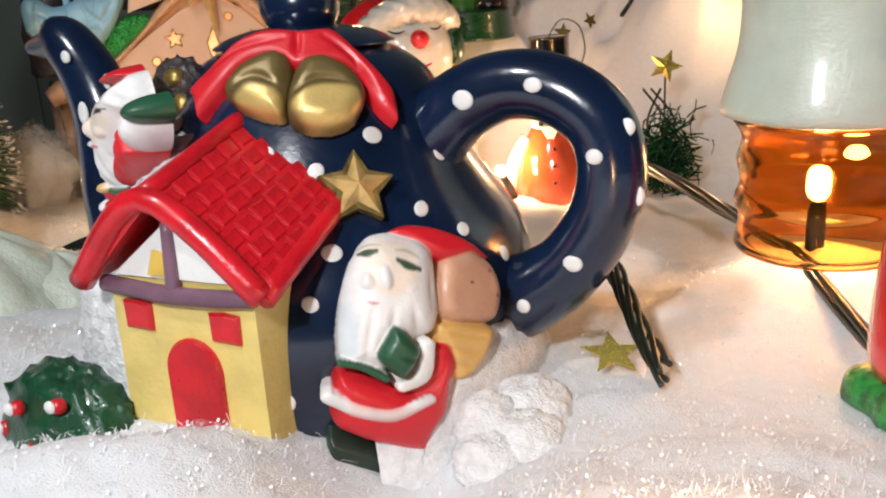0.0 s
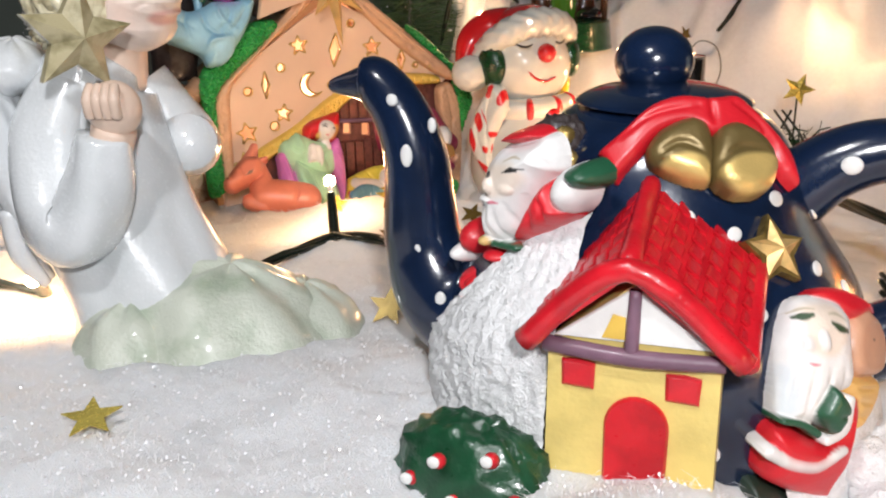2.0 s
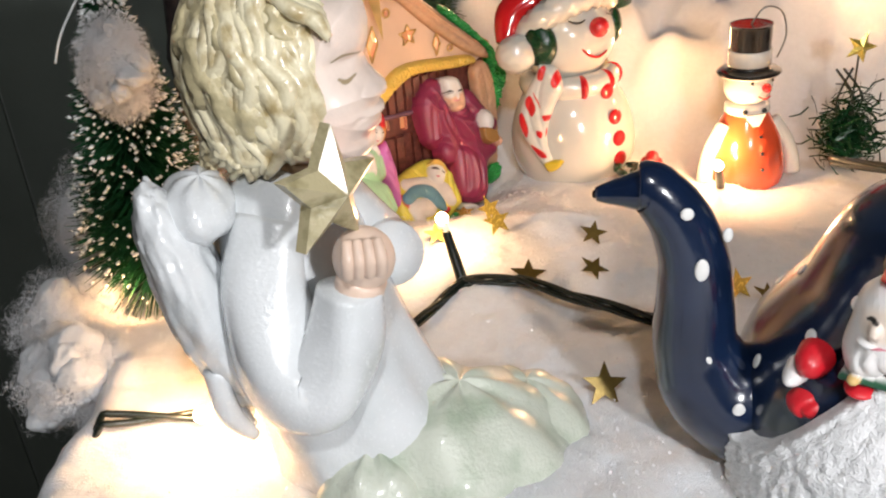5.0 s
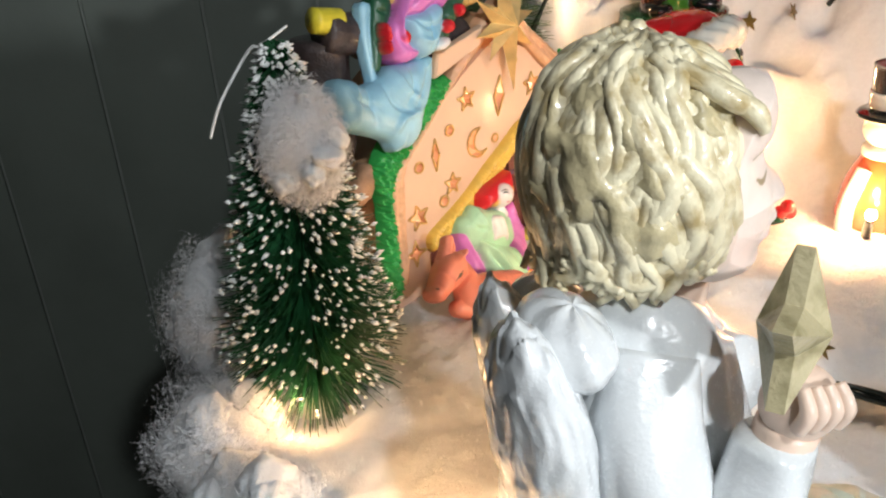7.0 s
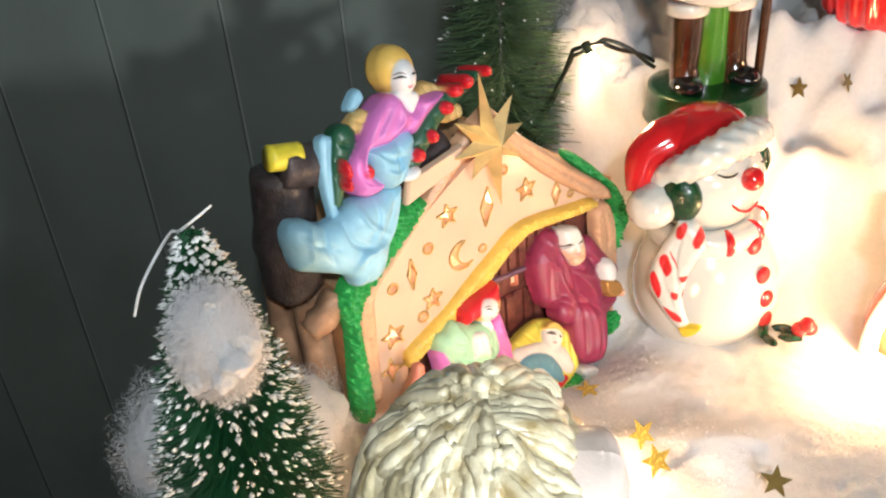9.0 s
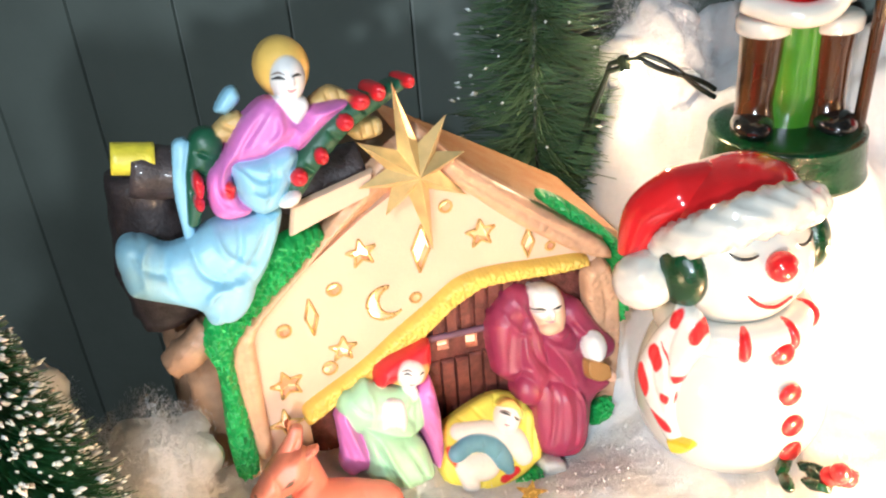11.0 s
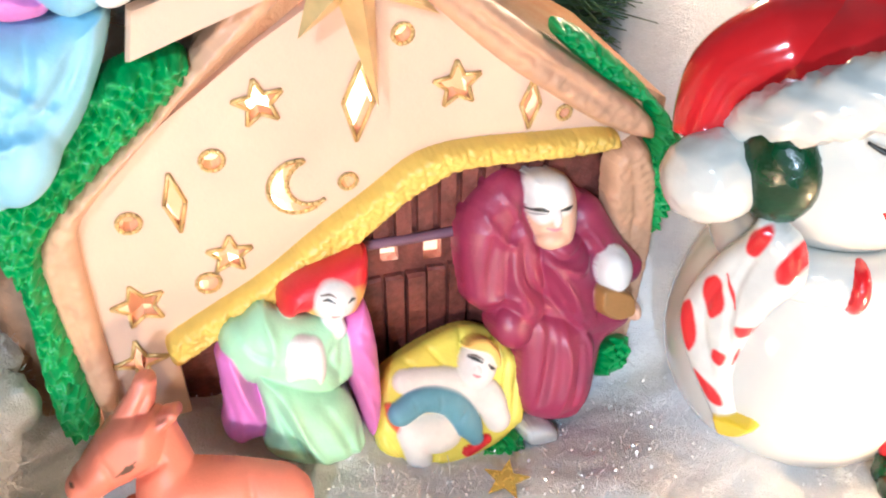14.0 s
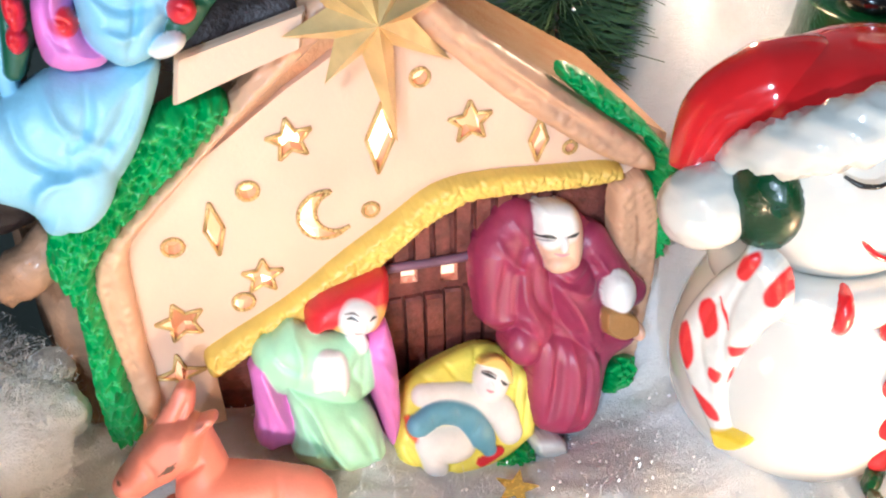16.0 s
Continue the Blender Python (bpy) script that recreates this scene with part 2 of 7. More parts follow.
    def spike_star(self, c, big, small, depth, points, mat, m, lengths=None, turn=90):
        """A faceted star whose middle stands out."""
        vs = [Vector((0, depth, 0)), Vector((0, 0, 0))]
        for i in range(points * 2):
            a = radians(turn) + math.pi * i / points
            r = (big * (lengths[i // 2] if lengths else 1)) if i % 2 == 0 else small
            vs.append(Vector((r * math.cos(a), 0, r * math.sin(a))))
        k = points * 2
        fs = [(0, 2 + (i + 1) % k, 2 + i) for i in range(k)] + [(1, 2 + i, 2 + (i + 1) % k) for i in range(k)]
        return self.add([m @ (p + Vector(c)) for p in vs], fs, mat, False)

    def done(self, name, parent=None, label="", category="", m=None, group="", kind=""):
        me = bpy.data.meshes.new(name)
        me.from_pydata(self.v, [], self.f)
        for mat in self.mats:
            me.materials.append(mat)
        me.polygons.foreach_set("material_index", self.mi)
        me.polygons.foreach_set("use_smooth", self.sm)
        bm = bmesh.new()
        bm.from_mesh(me)
        bmesh.ops.recalc_face_normals(bm, faces=bm.faces)
        bm.to_mesh(me)
        bm.free()
        ob = new(name, me)
        ob.parent = parent
        if m:
            ob.matrix_local = m
        return tagged(ob, label, category, group, kind)


def thing(name, m, label, category, group=""):
    ob = new(name)
    ob.empty_display_size = 0.01
    ob.matrix_world = m
    return tagged(ob, label, category, group)


def star_outline(n, big, small, turn=90):
    return [((big if i % 2 == 0 else small) * math.cos(radians(turn) + math.pi * i / n),
             (big if i % 2 == 0 else small) * math.sin(radians(turn) + math.pi * i / n)) for i in range(2 * n)]


def wobble(scale, amount, seed=0.0):
    return lambda d: amount * noise.noise(Vector(d) * scale + Vector((seed, seed, 0)))


def smoothstep(a, b, x):
    t = min(1, max(0, (x - a) / (b - a)))
    return t * t * (3 - 2 * t)


# ---- painted relief figures ----
def painted_ceramic(name, rough, coat, gloss):
    """Hand-painted ceramic: the brush colours of each figure, with uneven tone and a glaze."""
    m, n, l, b = nodes_of(name)
    at = n.new("ShaderNodeAttribute")
    at.attribute_name = "Tint"
    tc = n.new("ShaderNodeTexCoord")
    n1, n2 = n.new("ShaderNodeTexNoise"), n.new("ShaderNodeTexNoise")
    for k, (s, d) in zip((n1, n2), ((170, 5), (1400, 3))):
        k.inputs["Scale"].default_value, k.inputs["Detail"].default_value = s, d
        l.new(tc.outputs["Object"], k.inputs["Vector"])
    mr = n.new("ShaderNodeMapRange")
    mr.inputs["From Min"].default_value, mr.inputs["From Max"].default_value = 0.3, 0.7
    mr.inputs["To Min"].default_value, mr.inputs["To Max"].default_value = 0.88, 1.05
    l.new(n1.outputs["Fac"], mr.inputs["Value"])
    mul = n.new("ShaderNodeVectorMath")
    mul.operation = "SCALE"
    l.new(at.outputs["Color"], mul.inputs[0])
    l.new(mr.outputs["Result"], mul.inputs["Scale"])
    l.new(mul.outputs["Vector"], b.inputs["Base Color"])
    rr = n.new("ShaderNodeMapRange")
    rr.inputs["To Min"].default_value, rr.inputs["To Max"].default_value = rough * 0.7, rough * 1.35
    l.new(n1.outputs["Fac"], rr.inputs["Value"])
    l.new(rr.outputs["Result"], b.inputs["Roughness"])
    bp = n.new("ShaderNodeBump")
    bp.inputs["Strength"].default_value, bp.inputs["Distance"].default_value = 0.18, 0.0005
    l.new(n2.outputs["Fac"], bp.inputs["Height"])
    l.new(bp.outputs["Normal"], b.inputs["Normal"])
    b.inputs["Coat Weight"].default_value, b.inputs["Coat Roughness"].default_value = coat, gloss
    return m


PAINTED = painted_ceramic("painted_ceramic", 0.46, 0.3, 0.25)
BRASS = painted_ceramic("dull_brass_paint", 0.40, 0.15, 0.3)
BRASS.node_tree.nodes["Principled BSDF"].inputs["Metallic"].default_value = 0.45
GLAZED = painted_ceramic("glazed_ceramic", 0.15, 0.9, 0.08)
C_WHITE, C_PEARL, C_SKIN, C_FACE = (0.82, 0.81, 0.80), (0.70, 0.70, 0.68), (0.78, 0.48, 0.33), (0.82, 0.70, 0.60)
C_RED, C_PINK, C_BLOND, C_STRAW = (0.66, 0.012, 0.022), (0.70, 0.22, 0.28), (0.80, 0.52, 0.12), (0.80, 0.72, 0.10)
C_MINT, C_ORCHID, C_MAROON, C_SKY, C_DENIM = (0.40, 0.70, 0.46), (0.70, 0.20, 0.56), (0.30, 0.030, 0.085), (0.30, 0.58, 0.74), (0.14, 0.36, 0.50)
C_BLACK, C_BROWN, C_GREY, C_DARKEYE, C_PALEBROW = (0.012, 0.012, 0.012), (0.10, 0.05, 0.03), (0.25, 0.26, 0.28), (0.04, 0.08, 0.04), (0.55, 0.48, 0.36)
C_GREEN, C_BLACKGREEN, C_GOLD, C_SACK = (0.010, 0.085, 0.040), (0.012, 0.030, 0.020), (0.66, 0.44, 0.16), (0.36, 0.18, 0.05)
C_GLAZE, C_GLAZERED, C_GLAZEYELLOW = (0.74, 0.73, 0.68), (0.72, 0.018, 0.02), (0.82, 0.58, 0.03)
C_DARKBRASS, C_BRASS = (0.20, 0.14, 0.05), (0.74, 0.52, 0.18)
C_BISQUE, C_LIP, C_BLUSH, C_HAIRLINE = (0.84, 0.70, 0.62), (0.74, 0.42, 0.36), (0.82, 0.62, 0.53), (0.36, 0.27, 0.16)
C_RIM, C_THATCH, C_LEAF = (0.68, 0.40, 0.24), (0.78, 0.52, 0.09), (0.020, 0.34, 0.07)
C_CLAY, C_OCHRE, C_FROST, C_TERRA, C_PINKISH = (0.60, 0.32, 0.20), (0.78, 0.46, 0.14), (0.66, 0.72, 0.76), (0.66, 0.21, 0.14), (0.72, 0.25, 0.20)


def rounded(pts, times=2):
    """Corner cutting of a closed outline."""
    p = np.array(pts, float)
    for _ in range(times):
        q = np.roll(p, -1, axis=0)
        p = np.stack([0.8 * p + 0.2 * q, 0.2 * p + 0.8 * q], axis=1).reshape(-1, 2)
    return p


def curve_through(pts, k=6):
    p = np.array(pts, float)
    if len(p) < 3:
        return p
    e = np.vstack([2 * p[0] - p[1], p, 2 * p[-1] - p[-2]])
    out = []
    for i in range(1, len(e) - 2):
        for s in range(k):
            t = s / k
            a, b, c, d = e[i - 1], e[i], e[i + 1], e[i + 2]
            out.append(0.5 * (2 * b + (c - a) * t + (2 * a - 5 * b + 4 * c - d) * t * t + (3 * b - a - 3 * c + d) * t**3))
    out.append(p[-1])
    return np.array(out)


class Relief:
    """A moulded figure: rounded fields, limbs and folds merged into one swelling surface. All in millimetres, x across, z up, height towards the viewer."""

    def __init__(self, step=0.22):
        self.grain = None
        self.todo, self.step, self.lo, self.hi = [], step, np.array([1e9, 1e9]), np.array([-1e9, -1e9])

    def span(self, pts, r=0.0):
        p = np.array(pts, float)
        self.lo, self.hi = np.minimum(self.lo, p.min(0) - r), np.maximum(self.hi, p.max(0) + r)

    def poly(self, pts, lift, depth, edge, colour):
        self.span(pts)
        self.todo.append(("poly", rounded(pts), lift, depth, edge, colour))

    def blob(self, x, z, rx, rz, turn, lift, depth, colour):
        self.span([(x, z)], max(rx, rz))
        self.todo.append(("blob", (x, z, rx, rz, radians(turn)), lift, depth, 0, colour))

    def limb(self, pts, radii, lift, ratio, colour):
        self.span(pts, max(radii))
        self.todo.append(("limb", (curve_through(pts), radii), lift, ratio, 0, colour))

    def crease(self, pts, width, deep):
        self.todo.append(("crease", curve_through(pts), width, deep, 0, None))

    def stroke(self, pts, width, colour):
        self.todo.append(("stroke", curve_through(pts), width, 0, 0, colour))

    def tint(self, pts, soft, colour):
        self.todo.append(("tint", rounded(pts), soft, 0, 0, colour))

    @staticmethod
    def to_line(X, Z, pts, closed=False):
        """Distance to a line and the place along it, 0 to 1."""
        best, along = np.full(X.shape, 1e9), np.zeros(X.shape)
        n = len(pts) if closed else len(pts) - 1
        for i in range(n):
            a, b = pts[i], pts[(i + 1) % len(pts)]
            d = b - a
            L = max(float(d @ d), 1e-9)
            t = np.clip(((X - a[0]) * d[0] + (Z - a[1]) * d[1]) / L, 0, 1)
            q = np.hypot(X - a[0] - t * d[0], Z - a[1] - t * d[1])
            hit = q < best
            best[hit], along[hit] = q[hit], ((i + t) / n)[hit]
        return best, along

    @staticmethod
    def inside(X, Z, pts):
        res = np.zeros(X.shape, bool)
        for i in range(len(pts)):
            (x0, z0), (x1, z1) = pts[i], pts[(i + 1) % len(pts)]
            if z0 != z1:
                res ^= ((Z < z0) != (Z < z1)) & (X < x0 + (Z - z0) * (x1 - x0) / (z1 - z0))
        return res

    def fields(self):
        lo, hi = self.lo - 1.0, self.hi + 1.0
        xs, zs = np.arange(lo[0], hi[0], self.step), np.arange(lo[1], hi[1], self.step)
        X, Z = np.meshgrid(xs, zs)
        H, C = np.zeros(X.shape), np.zeros(X.shape + (3,))
        for kind, geo, a, b, edge, colour in self.todo:
            if kind == "poly":
                d, _ = self.to_line(X, Z, geo, True)
                d = np.where(self.inside(X, Z, geo), d, -1)
                h = np.where(d > 0, a + b * np.sqrt(np.clip(1 - (1 - np.clip(d / edge, 0, 1)) ** 2, 0, 1)), 0)
            elif kind == "blob":
                x, z, rx, rz, tn = geo
                u, v = (X - x) * math.cos(tn) + (Z - z) * math.sin(tn), -(X - x) * math.sin(tn) + (Z - z) * math.cos(tn)
                q = (u / rx) ** 2 + (v / rz) ** 2
                h = np.where(q < 1, a + b * np.sqrt(np.clip(1 - q, 0, 1)), 0)
            elif kind == "limb":
                d, al = self.to_line(X, Z, geo[0])
                r = np.interp(al, np.linspace(0, 1, len(geo[1])), geo[1])
                h = np.where(d < r, a + b * np.sqrt(np.clip(r * r - d * d, 0, None)), 0)
            else:
                d, al = self.to_line(X, Z, geo, kind == "tint")
                if kind == "crease":
                    H = np.where(H > 0, np.maximum(H - b * np.exp(-(d / a) ** 2) * np.sin(np.pi * np.clip(al, 0.06, 0.94)) ** 0.6, 0.3), 0)
                    continue
                if kind == "stroke":
                    f = np.clip((a * 0.5 * np.sin(np.pi * np.clip(al, 0.12, 0.88)) ** 0.6 - d) / 0.22 + 0.5, 0, 1)
                else:
                    f = np.clip(np.where(self.inside(X, Z, geo), d, -d) / a + 0.5, 0, 1)
                C += (np.array(colour) - C) * (f * (H > 0))[..., None]
                continue
            k = 0.7
            blend = np.clip(0.5 + 0.5 * (h - H) / k, 0, 1)
            both = (h > 0) & (H > 0)
            f = np.where(both, blend, (h > 0).astype(float))
            H = np.where(both, H + (h - H) * blend + k * blend * (1 - blend), np.maximum(h, H))
            C += (np.array(colour) - C) * f[..., None]
        if self.grain:
            # curled moulding: many small waves that cross one another
            rng, w = random.Random(5), np.zeros(X.shape)
            for _ in range(14):
                a, f, p, q = rng.uniform(0, 6.28), self.grain[1] * rng.uniform(0.6, 1.7), rng.uniform(0, 6.28), rng.uniform(0, 6.28)
                w += np.sin(f * (X * math.cos(a) + Z * math.sin(a)) + p + 1.4 * np.sin(0.5 * f * (Z * math.cos(a) - X * math.sin(a)) + q))
            H = np.where(H > 0, np.maximum(H + self.grain[0] * np.clip(w / 3.7, -1.5, 1.5), 0.4), 0)
        return X, Z, H, C

    def done(self, name, parent, label, m=None, back=0.0, wrap=None, category="", material=None):
        X, Z, H, C = self.fields()
        on = H > 0
        # colours run on over the rim
        K = C.copy()
        for _ in range(2):
            fill = ~on & (K.sum(-1) == 0)
            for ax, sh in ((0, 1), (0, -1), (1, 1), (1, -1)):
                R = np.roll(K, sh, ax)
                K = np.where((fill & (R.sum(-1) > 0))[..., None], R, K)
        cell = on[:-1, :-1] | on[1:, :-1] | on[:-1, 1:] | on[1:, 1:]
        idx = np.arange(X.size).reshape(X.shape)
        quads = np.stack([idx[:-1, :-1], idx[:-1, 1:], idx[1:, 1:], idx[1:, :-1]], -1)[cell]
        used, inv = np.unique(quads, return_inverse=True)
        quads = inv.reshape(-1, 4)
        x, z, h, c = X.ravel()[used] / 1000, Z.ravel()[used] / 1000, H.ravel()[used] / 1000, K.reshape(-1, 3)[used]
        if wrap:
            verts = np.array([tuple((lambda f, q: f @ Vector((0, q, 0)))(wrap(u, w), q)) for u, w, q in zip(x.tolist(), z.tolist(), h.tolist())])
        else:
            verts = np.stack([x, -h, z], -1)
        faces = quads
        if back:
            n = len(verts)
            verts = np.vstack([verts, np.stack([x, h * back, z], -1)])
            faces, c = np.vstack([quads, quads[:, ::-1] + n]), np.vstack([c, c])
        me = bpy.data.meshes.new(name)
        me.from_pydata(verts.tolist(), [], faces.tolist())
        tint = me.color_attributes.new("Tint", "FLOAT_COLOR", "POINT")
        tint.data.foreach_set("color", np.hstack([c, np.ones((len(c), 1))]).astype(np.float32).ravel())
        me.materials.append(material or PAINTED)
        me.polygons.foreach_set("use_smooth", [True] * len(me.polygons))
        if wrap:
            me.flip_normals()
        ob = new(name, me)
        ob.parent = parent
        if m:
            ob.matrix_local = m
        return tagged(ob, label, category)


# ---- ground of cotton wool, table and wall ----
def ground_z(x, y):
    z = 0.0135 - 0.075 * (min(max(y, 0.17), 0.47) - 0.2)
    # a hollow before the stable's figures
    u, v = 0.8368 * (x - 0.0233) + 0.5476 * (y - 0.4323), -0.5476 * (x - 0.0233) + 0.8368 * (y - 0.4323)
    z -= 0.014 * math.exp(-(((u - 0.078) / 0.036) ** 2 + ((v + 0.018) / 0.022) ** 2))
    z += 0.011 * math.exp(-(((x - 0.183) / 0.040) ** 2 + ((y - 0.140) / 0.02) ** 2))
    z -= 0.015 * math.exp(-(((x - 0.238) / 0.020) ** 2 + ((y - 0.168) / 0.026) ** 2))
    z += 0.016 * math.exp(-(((x - 0.30) / 0.04) ** 2 + ((y - 0.12) / 0.03) ** 2))
    z += 0.012 * math.exp(-(((x - 0.15) / 0.07) ** 2 + ((y - 0.36) / 0.035) ** 2))
    z += 0.010 * math.exp(-(((x - 0.10) / 0.05) ** 2 + ((y - 0.385) / 0.02) ** 2))
    z -= 0.009 * math.exp(-(((x - 0.158) / 0.022) ** 2 + ((y - 0.160) / 0.02) ** 2))
    z += 0.016 * math.exp(-(((x - 0.328) / 0.035) ** 2 + ((y - 0.262) / 0.035) ** 2))
    # heaps at the left edge
    z += 0.030 * math.exp(-(((x + 0.058) / 0.018) ** 2 + ((y - 0.40) / 0.04) ** 2))
    z += 0.026 * math.exp(-(((x + 0.050) / 0.028) ** 2 + ((y - 0.29) / 0.035) ** 2))
    z += 0.012 * math.exp(-(((x - 0.0) / 0.02) ** 2 + ((y - 0.33) / 0.03) ** 2))
    # the bank behind
    rise = smoothstep(0.485, 0.60, y - 0.05 * smoothstep(0.2, 0.34, x) * -1) * smoothstep(0.085, 0.125, x)
    z += 0.085 * rise
    z += 0.03 * smoothstep(0.22, 0.34, x) * smoothstep(0.45, 0.56, y)
    z += 0.05 * math.exp(-(((x - 0.128) / 0.02) ** 2 + ((y - 0.585) / 0.025) ** 2))
    lump = 0.0045 + 0.030 * rise
    lump += 0.008 * smoothstep(-0.02, -0.06, x)
    p = Vector((x, y, 0))
    z += lump * noise.noise(p * 26) + 0.45 * lump * noise.noise(p * 62 + Vector((5, 0, 0))) + 0.0012 * noise.noise(p * 210) + 0.0007 * noise.noise(p * 520)
    # the sheet turns down at the table's edge
    edge = -0.066 + 0.050 * smoothstep(0.40, 0.47, y) + 0.030 * smoothstep(0.345, 0.295, y) + 0.016 * noise.noise(Vector((y * 22, 1.7, 0)))
    fall = smoothstep(edge + 0.026, edge - 0.020, x)
    z -= 0.13 * fall * fall
    return z


def cotton_sheet():
    s = Shape()
    x0, x1, y0, y1, step = -0.10, 0.46, 0.02, 0.655, 0.0022
    nx, ny = int((x1 - x0) / step), int((y1 - y0) / step)
    vs = []
    for j in range(ny + 1):
        for i in range(nx + 1):
            x, y = x0 + i * step, y0 + j * step
            vs.append((x, y, ground_z(x, y)))
    fs = [(j * (nx + 1) + i, j * (nx + 1) + i + 1, (j + 1) * (nx + 1) + i + 1, (j + 1) * (nx + 1) + i) for j in range(ny) for i in range(nx)]
    s.add(vs, fs, COTTON)
    return s.done("ground", label="white glittering cotton wool spread as snow over a table", category="cotton snow", kind="structure")


cotton_sheet()
Shape().prism([(-0.055, -0.11), (0.9, -0.11), (0.9, -0.065), (-0.055, -0.065)], 0.66, -0.25, TABLEWOOD).done("floor", label="dark wooden table top under the cotton snow", category="table top", kind="structure")


def wall_boards():
    base = new("wall_north")
    tagged(base, "grey-green painted wall of tongue-and-groove boards", "wall", kind="structure")
    Shape().prism([(-1.2, -0.8), (1.4, -0.8), (1.4, 1.2), (-1.2, 1.2)], 0.74, 0.688, WALLPAINT).done("wall_core", base)
    w = 0.0706
    # pale strip puts the highlight on the board edges into the paint
    glint_paint = paint('joint_highlight_paint', (0.30, 0.33, 0.30), 0.4, 0.06, 30, 0.2, coat=0.2)
    jb = Shape().prism([(-0.0009, -0.8), (0.0009, -0.8), (0.0009, 1.2), (-0.0009, 1.2)], 0.6875, 0.6845, glint_paint, inset=0.0).done('joint_highlight', base, 'raised strip with the joint edge highlight painted pale')
    b = Shape().prism([(0.0012, -0.8), (w - 0.0012, -0.8), (w - 0.0012, 1.2), (0.0012, 1.2)], 0.687, 0.682, WALLPAINT, inset=0.0)
    first = b.done("board", base)
    for k in range(-12, 13):
        if k:
            o = first.copy()
            scene.collection.objects.link(o)
            o.location = (k * w, 0, 0)
            q = jb.copy()
            scene.collection.objects.link(q)
            q.location = (k * w, 0, 0)
    first.location = (0, 0, 0)


wall_boards()
DARK = paint("dim_plaster", (0.16, 0.15, 0.14), 0.7, 0.06, 6, 0.2, coat=0.0)
Shape().prism([(-1.2, -0.8), (1.4, -0.8), (1.4, 1.2), (-1.2, 1.2)], -1.0, -1.05, DARK).done("wall_south", label="plain dim wall behind the viewer", category="wall", kind="structure")
Shape().prism([(-1.25, -0.8), (-1.2, -0.8), (-1.2, 1.2), (-1.25, 1.2)], 0.74, -1.05, DARK).done("wall_west", label="plain dim side wall", category="wall", kind="structure")
Shape().prism([(1.4, -0.8), (1.45, -0.8), (1.45, 1.2), (1.4, 1.2)], 0.74, -1.05, DARK).done("wall_east", label="plain dim side wall", category="wall", kind="structure")
Shape().prism([(-1.25, 1.2), (1.45, 1.2), (1.45, 1.25), (-1.25, 1.25)], 0.74, -1.05, DARK).done("ceiling", label="plain dim ceiling", category="ceiling", kind="structure")
Shape().prism([(-1.25, -0.85), (1.45, -0.85), (1.45, -0.8), (-1.25, -0.8)], 0.74, -1.05, DARK).done("floor_lower", label="dim floor below the table", category="floor", kind="structure")


# ---- teapot ----
BODY = [(0.0, 0.0), (0.046, 0.0), (0.0495, 0.006), (0.0515, 0.016), (0.0515, 0.026), (0.0505, 0.035), (0.0475, 0.044), (0.0420, 0.052),
        (0.0372, 0.059), (0.0345, 0.065), (0.0318, 0.071), (0.0285, 0.077), (0.0245, 0.081), (0.018, 0.0845), (0.008, 0.086), (0.0, 0.0862)]


def body_r(z):
    for (r0, z0), (r1, z1) in zip(BODY[1:-1], BODY[2:]):
        if z0 <= z <= z1:
            return r0 + (r1 - r0) * (z - z0) / (z1 - z0)
    return 0.05


def body_point(az, z, out=0.0):
    r = body_r(z) + out
    return Vector((r * math.cos(radians(az)), r * math.sin(radians(az)), z))


def body_frame(az, z, out=0.0):
    """A pose on the pot: y points out of the surface, z upwards along it."""
    d = 0.002
    up = (body_point(az, z + d) - body_point(az, z - d)).normalized()
    side = Vector((-math.sin(radians(az)), math.cos(radians(az)), 0))
    o = side.cross(up).normalized()
    if o.dot(body_point(az, 0.03)) < 0:
        o = -o
    x = o.cross(up)
    m = Matrix((x, o, up)).transposed().to_4x4()
    m.translation = body_point(az, z, 0) + o * out
    return m


def smooth_profile(prof, k=3):
    out = []
    n = len(prof)
    for i in range(n - 1):
        p0, p1, p2, p3 = prof[max(i - 1, 0)], prof[i], prof[i + 1], prof[min(i + 2, n - 1)]
        for s in range(k):
            t = s / k
            out.append(tuple(0.5 * (2 * b + (c - a) * t + (2 * a - 5 * b + 4 * c - d) * t * t + (3 * b - a - 3 * c + d) * t**3) for a, b, c, d in zip(p0, p1, p2, p3)))
    out.append(prof[-1])
    return [(max(r, 0.0001), z) for r, z in out]


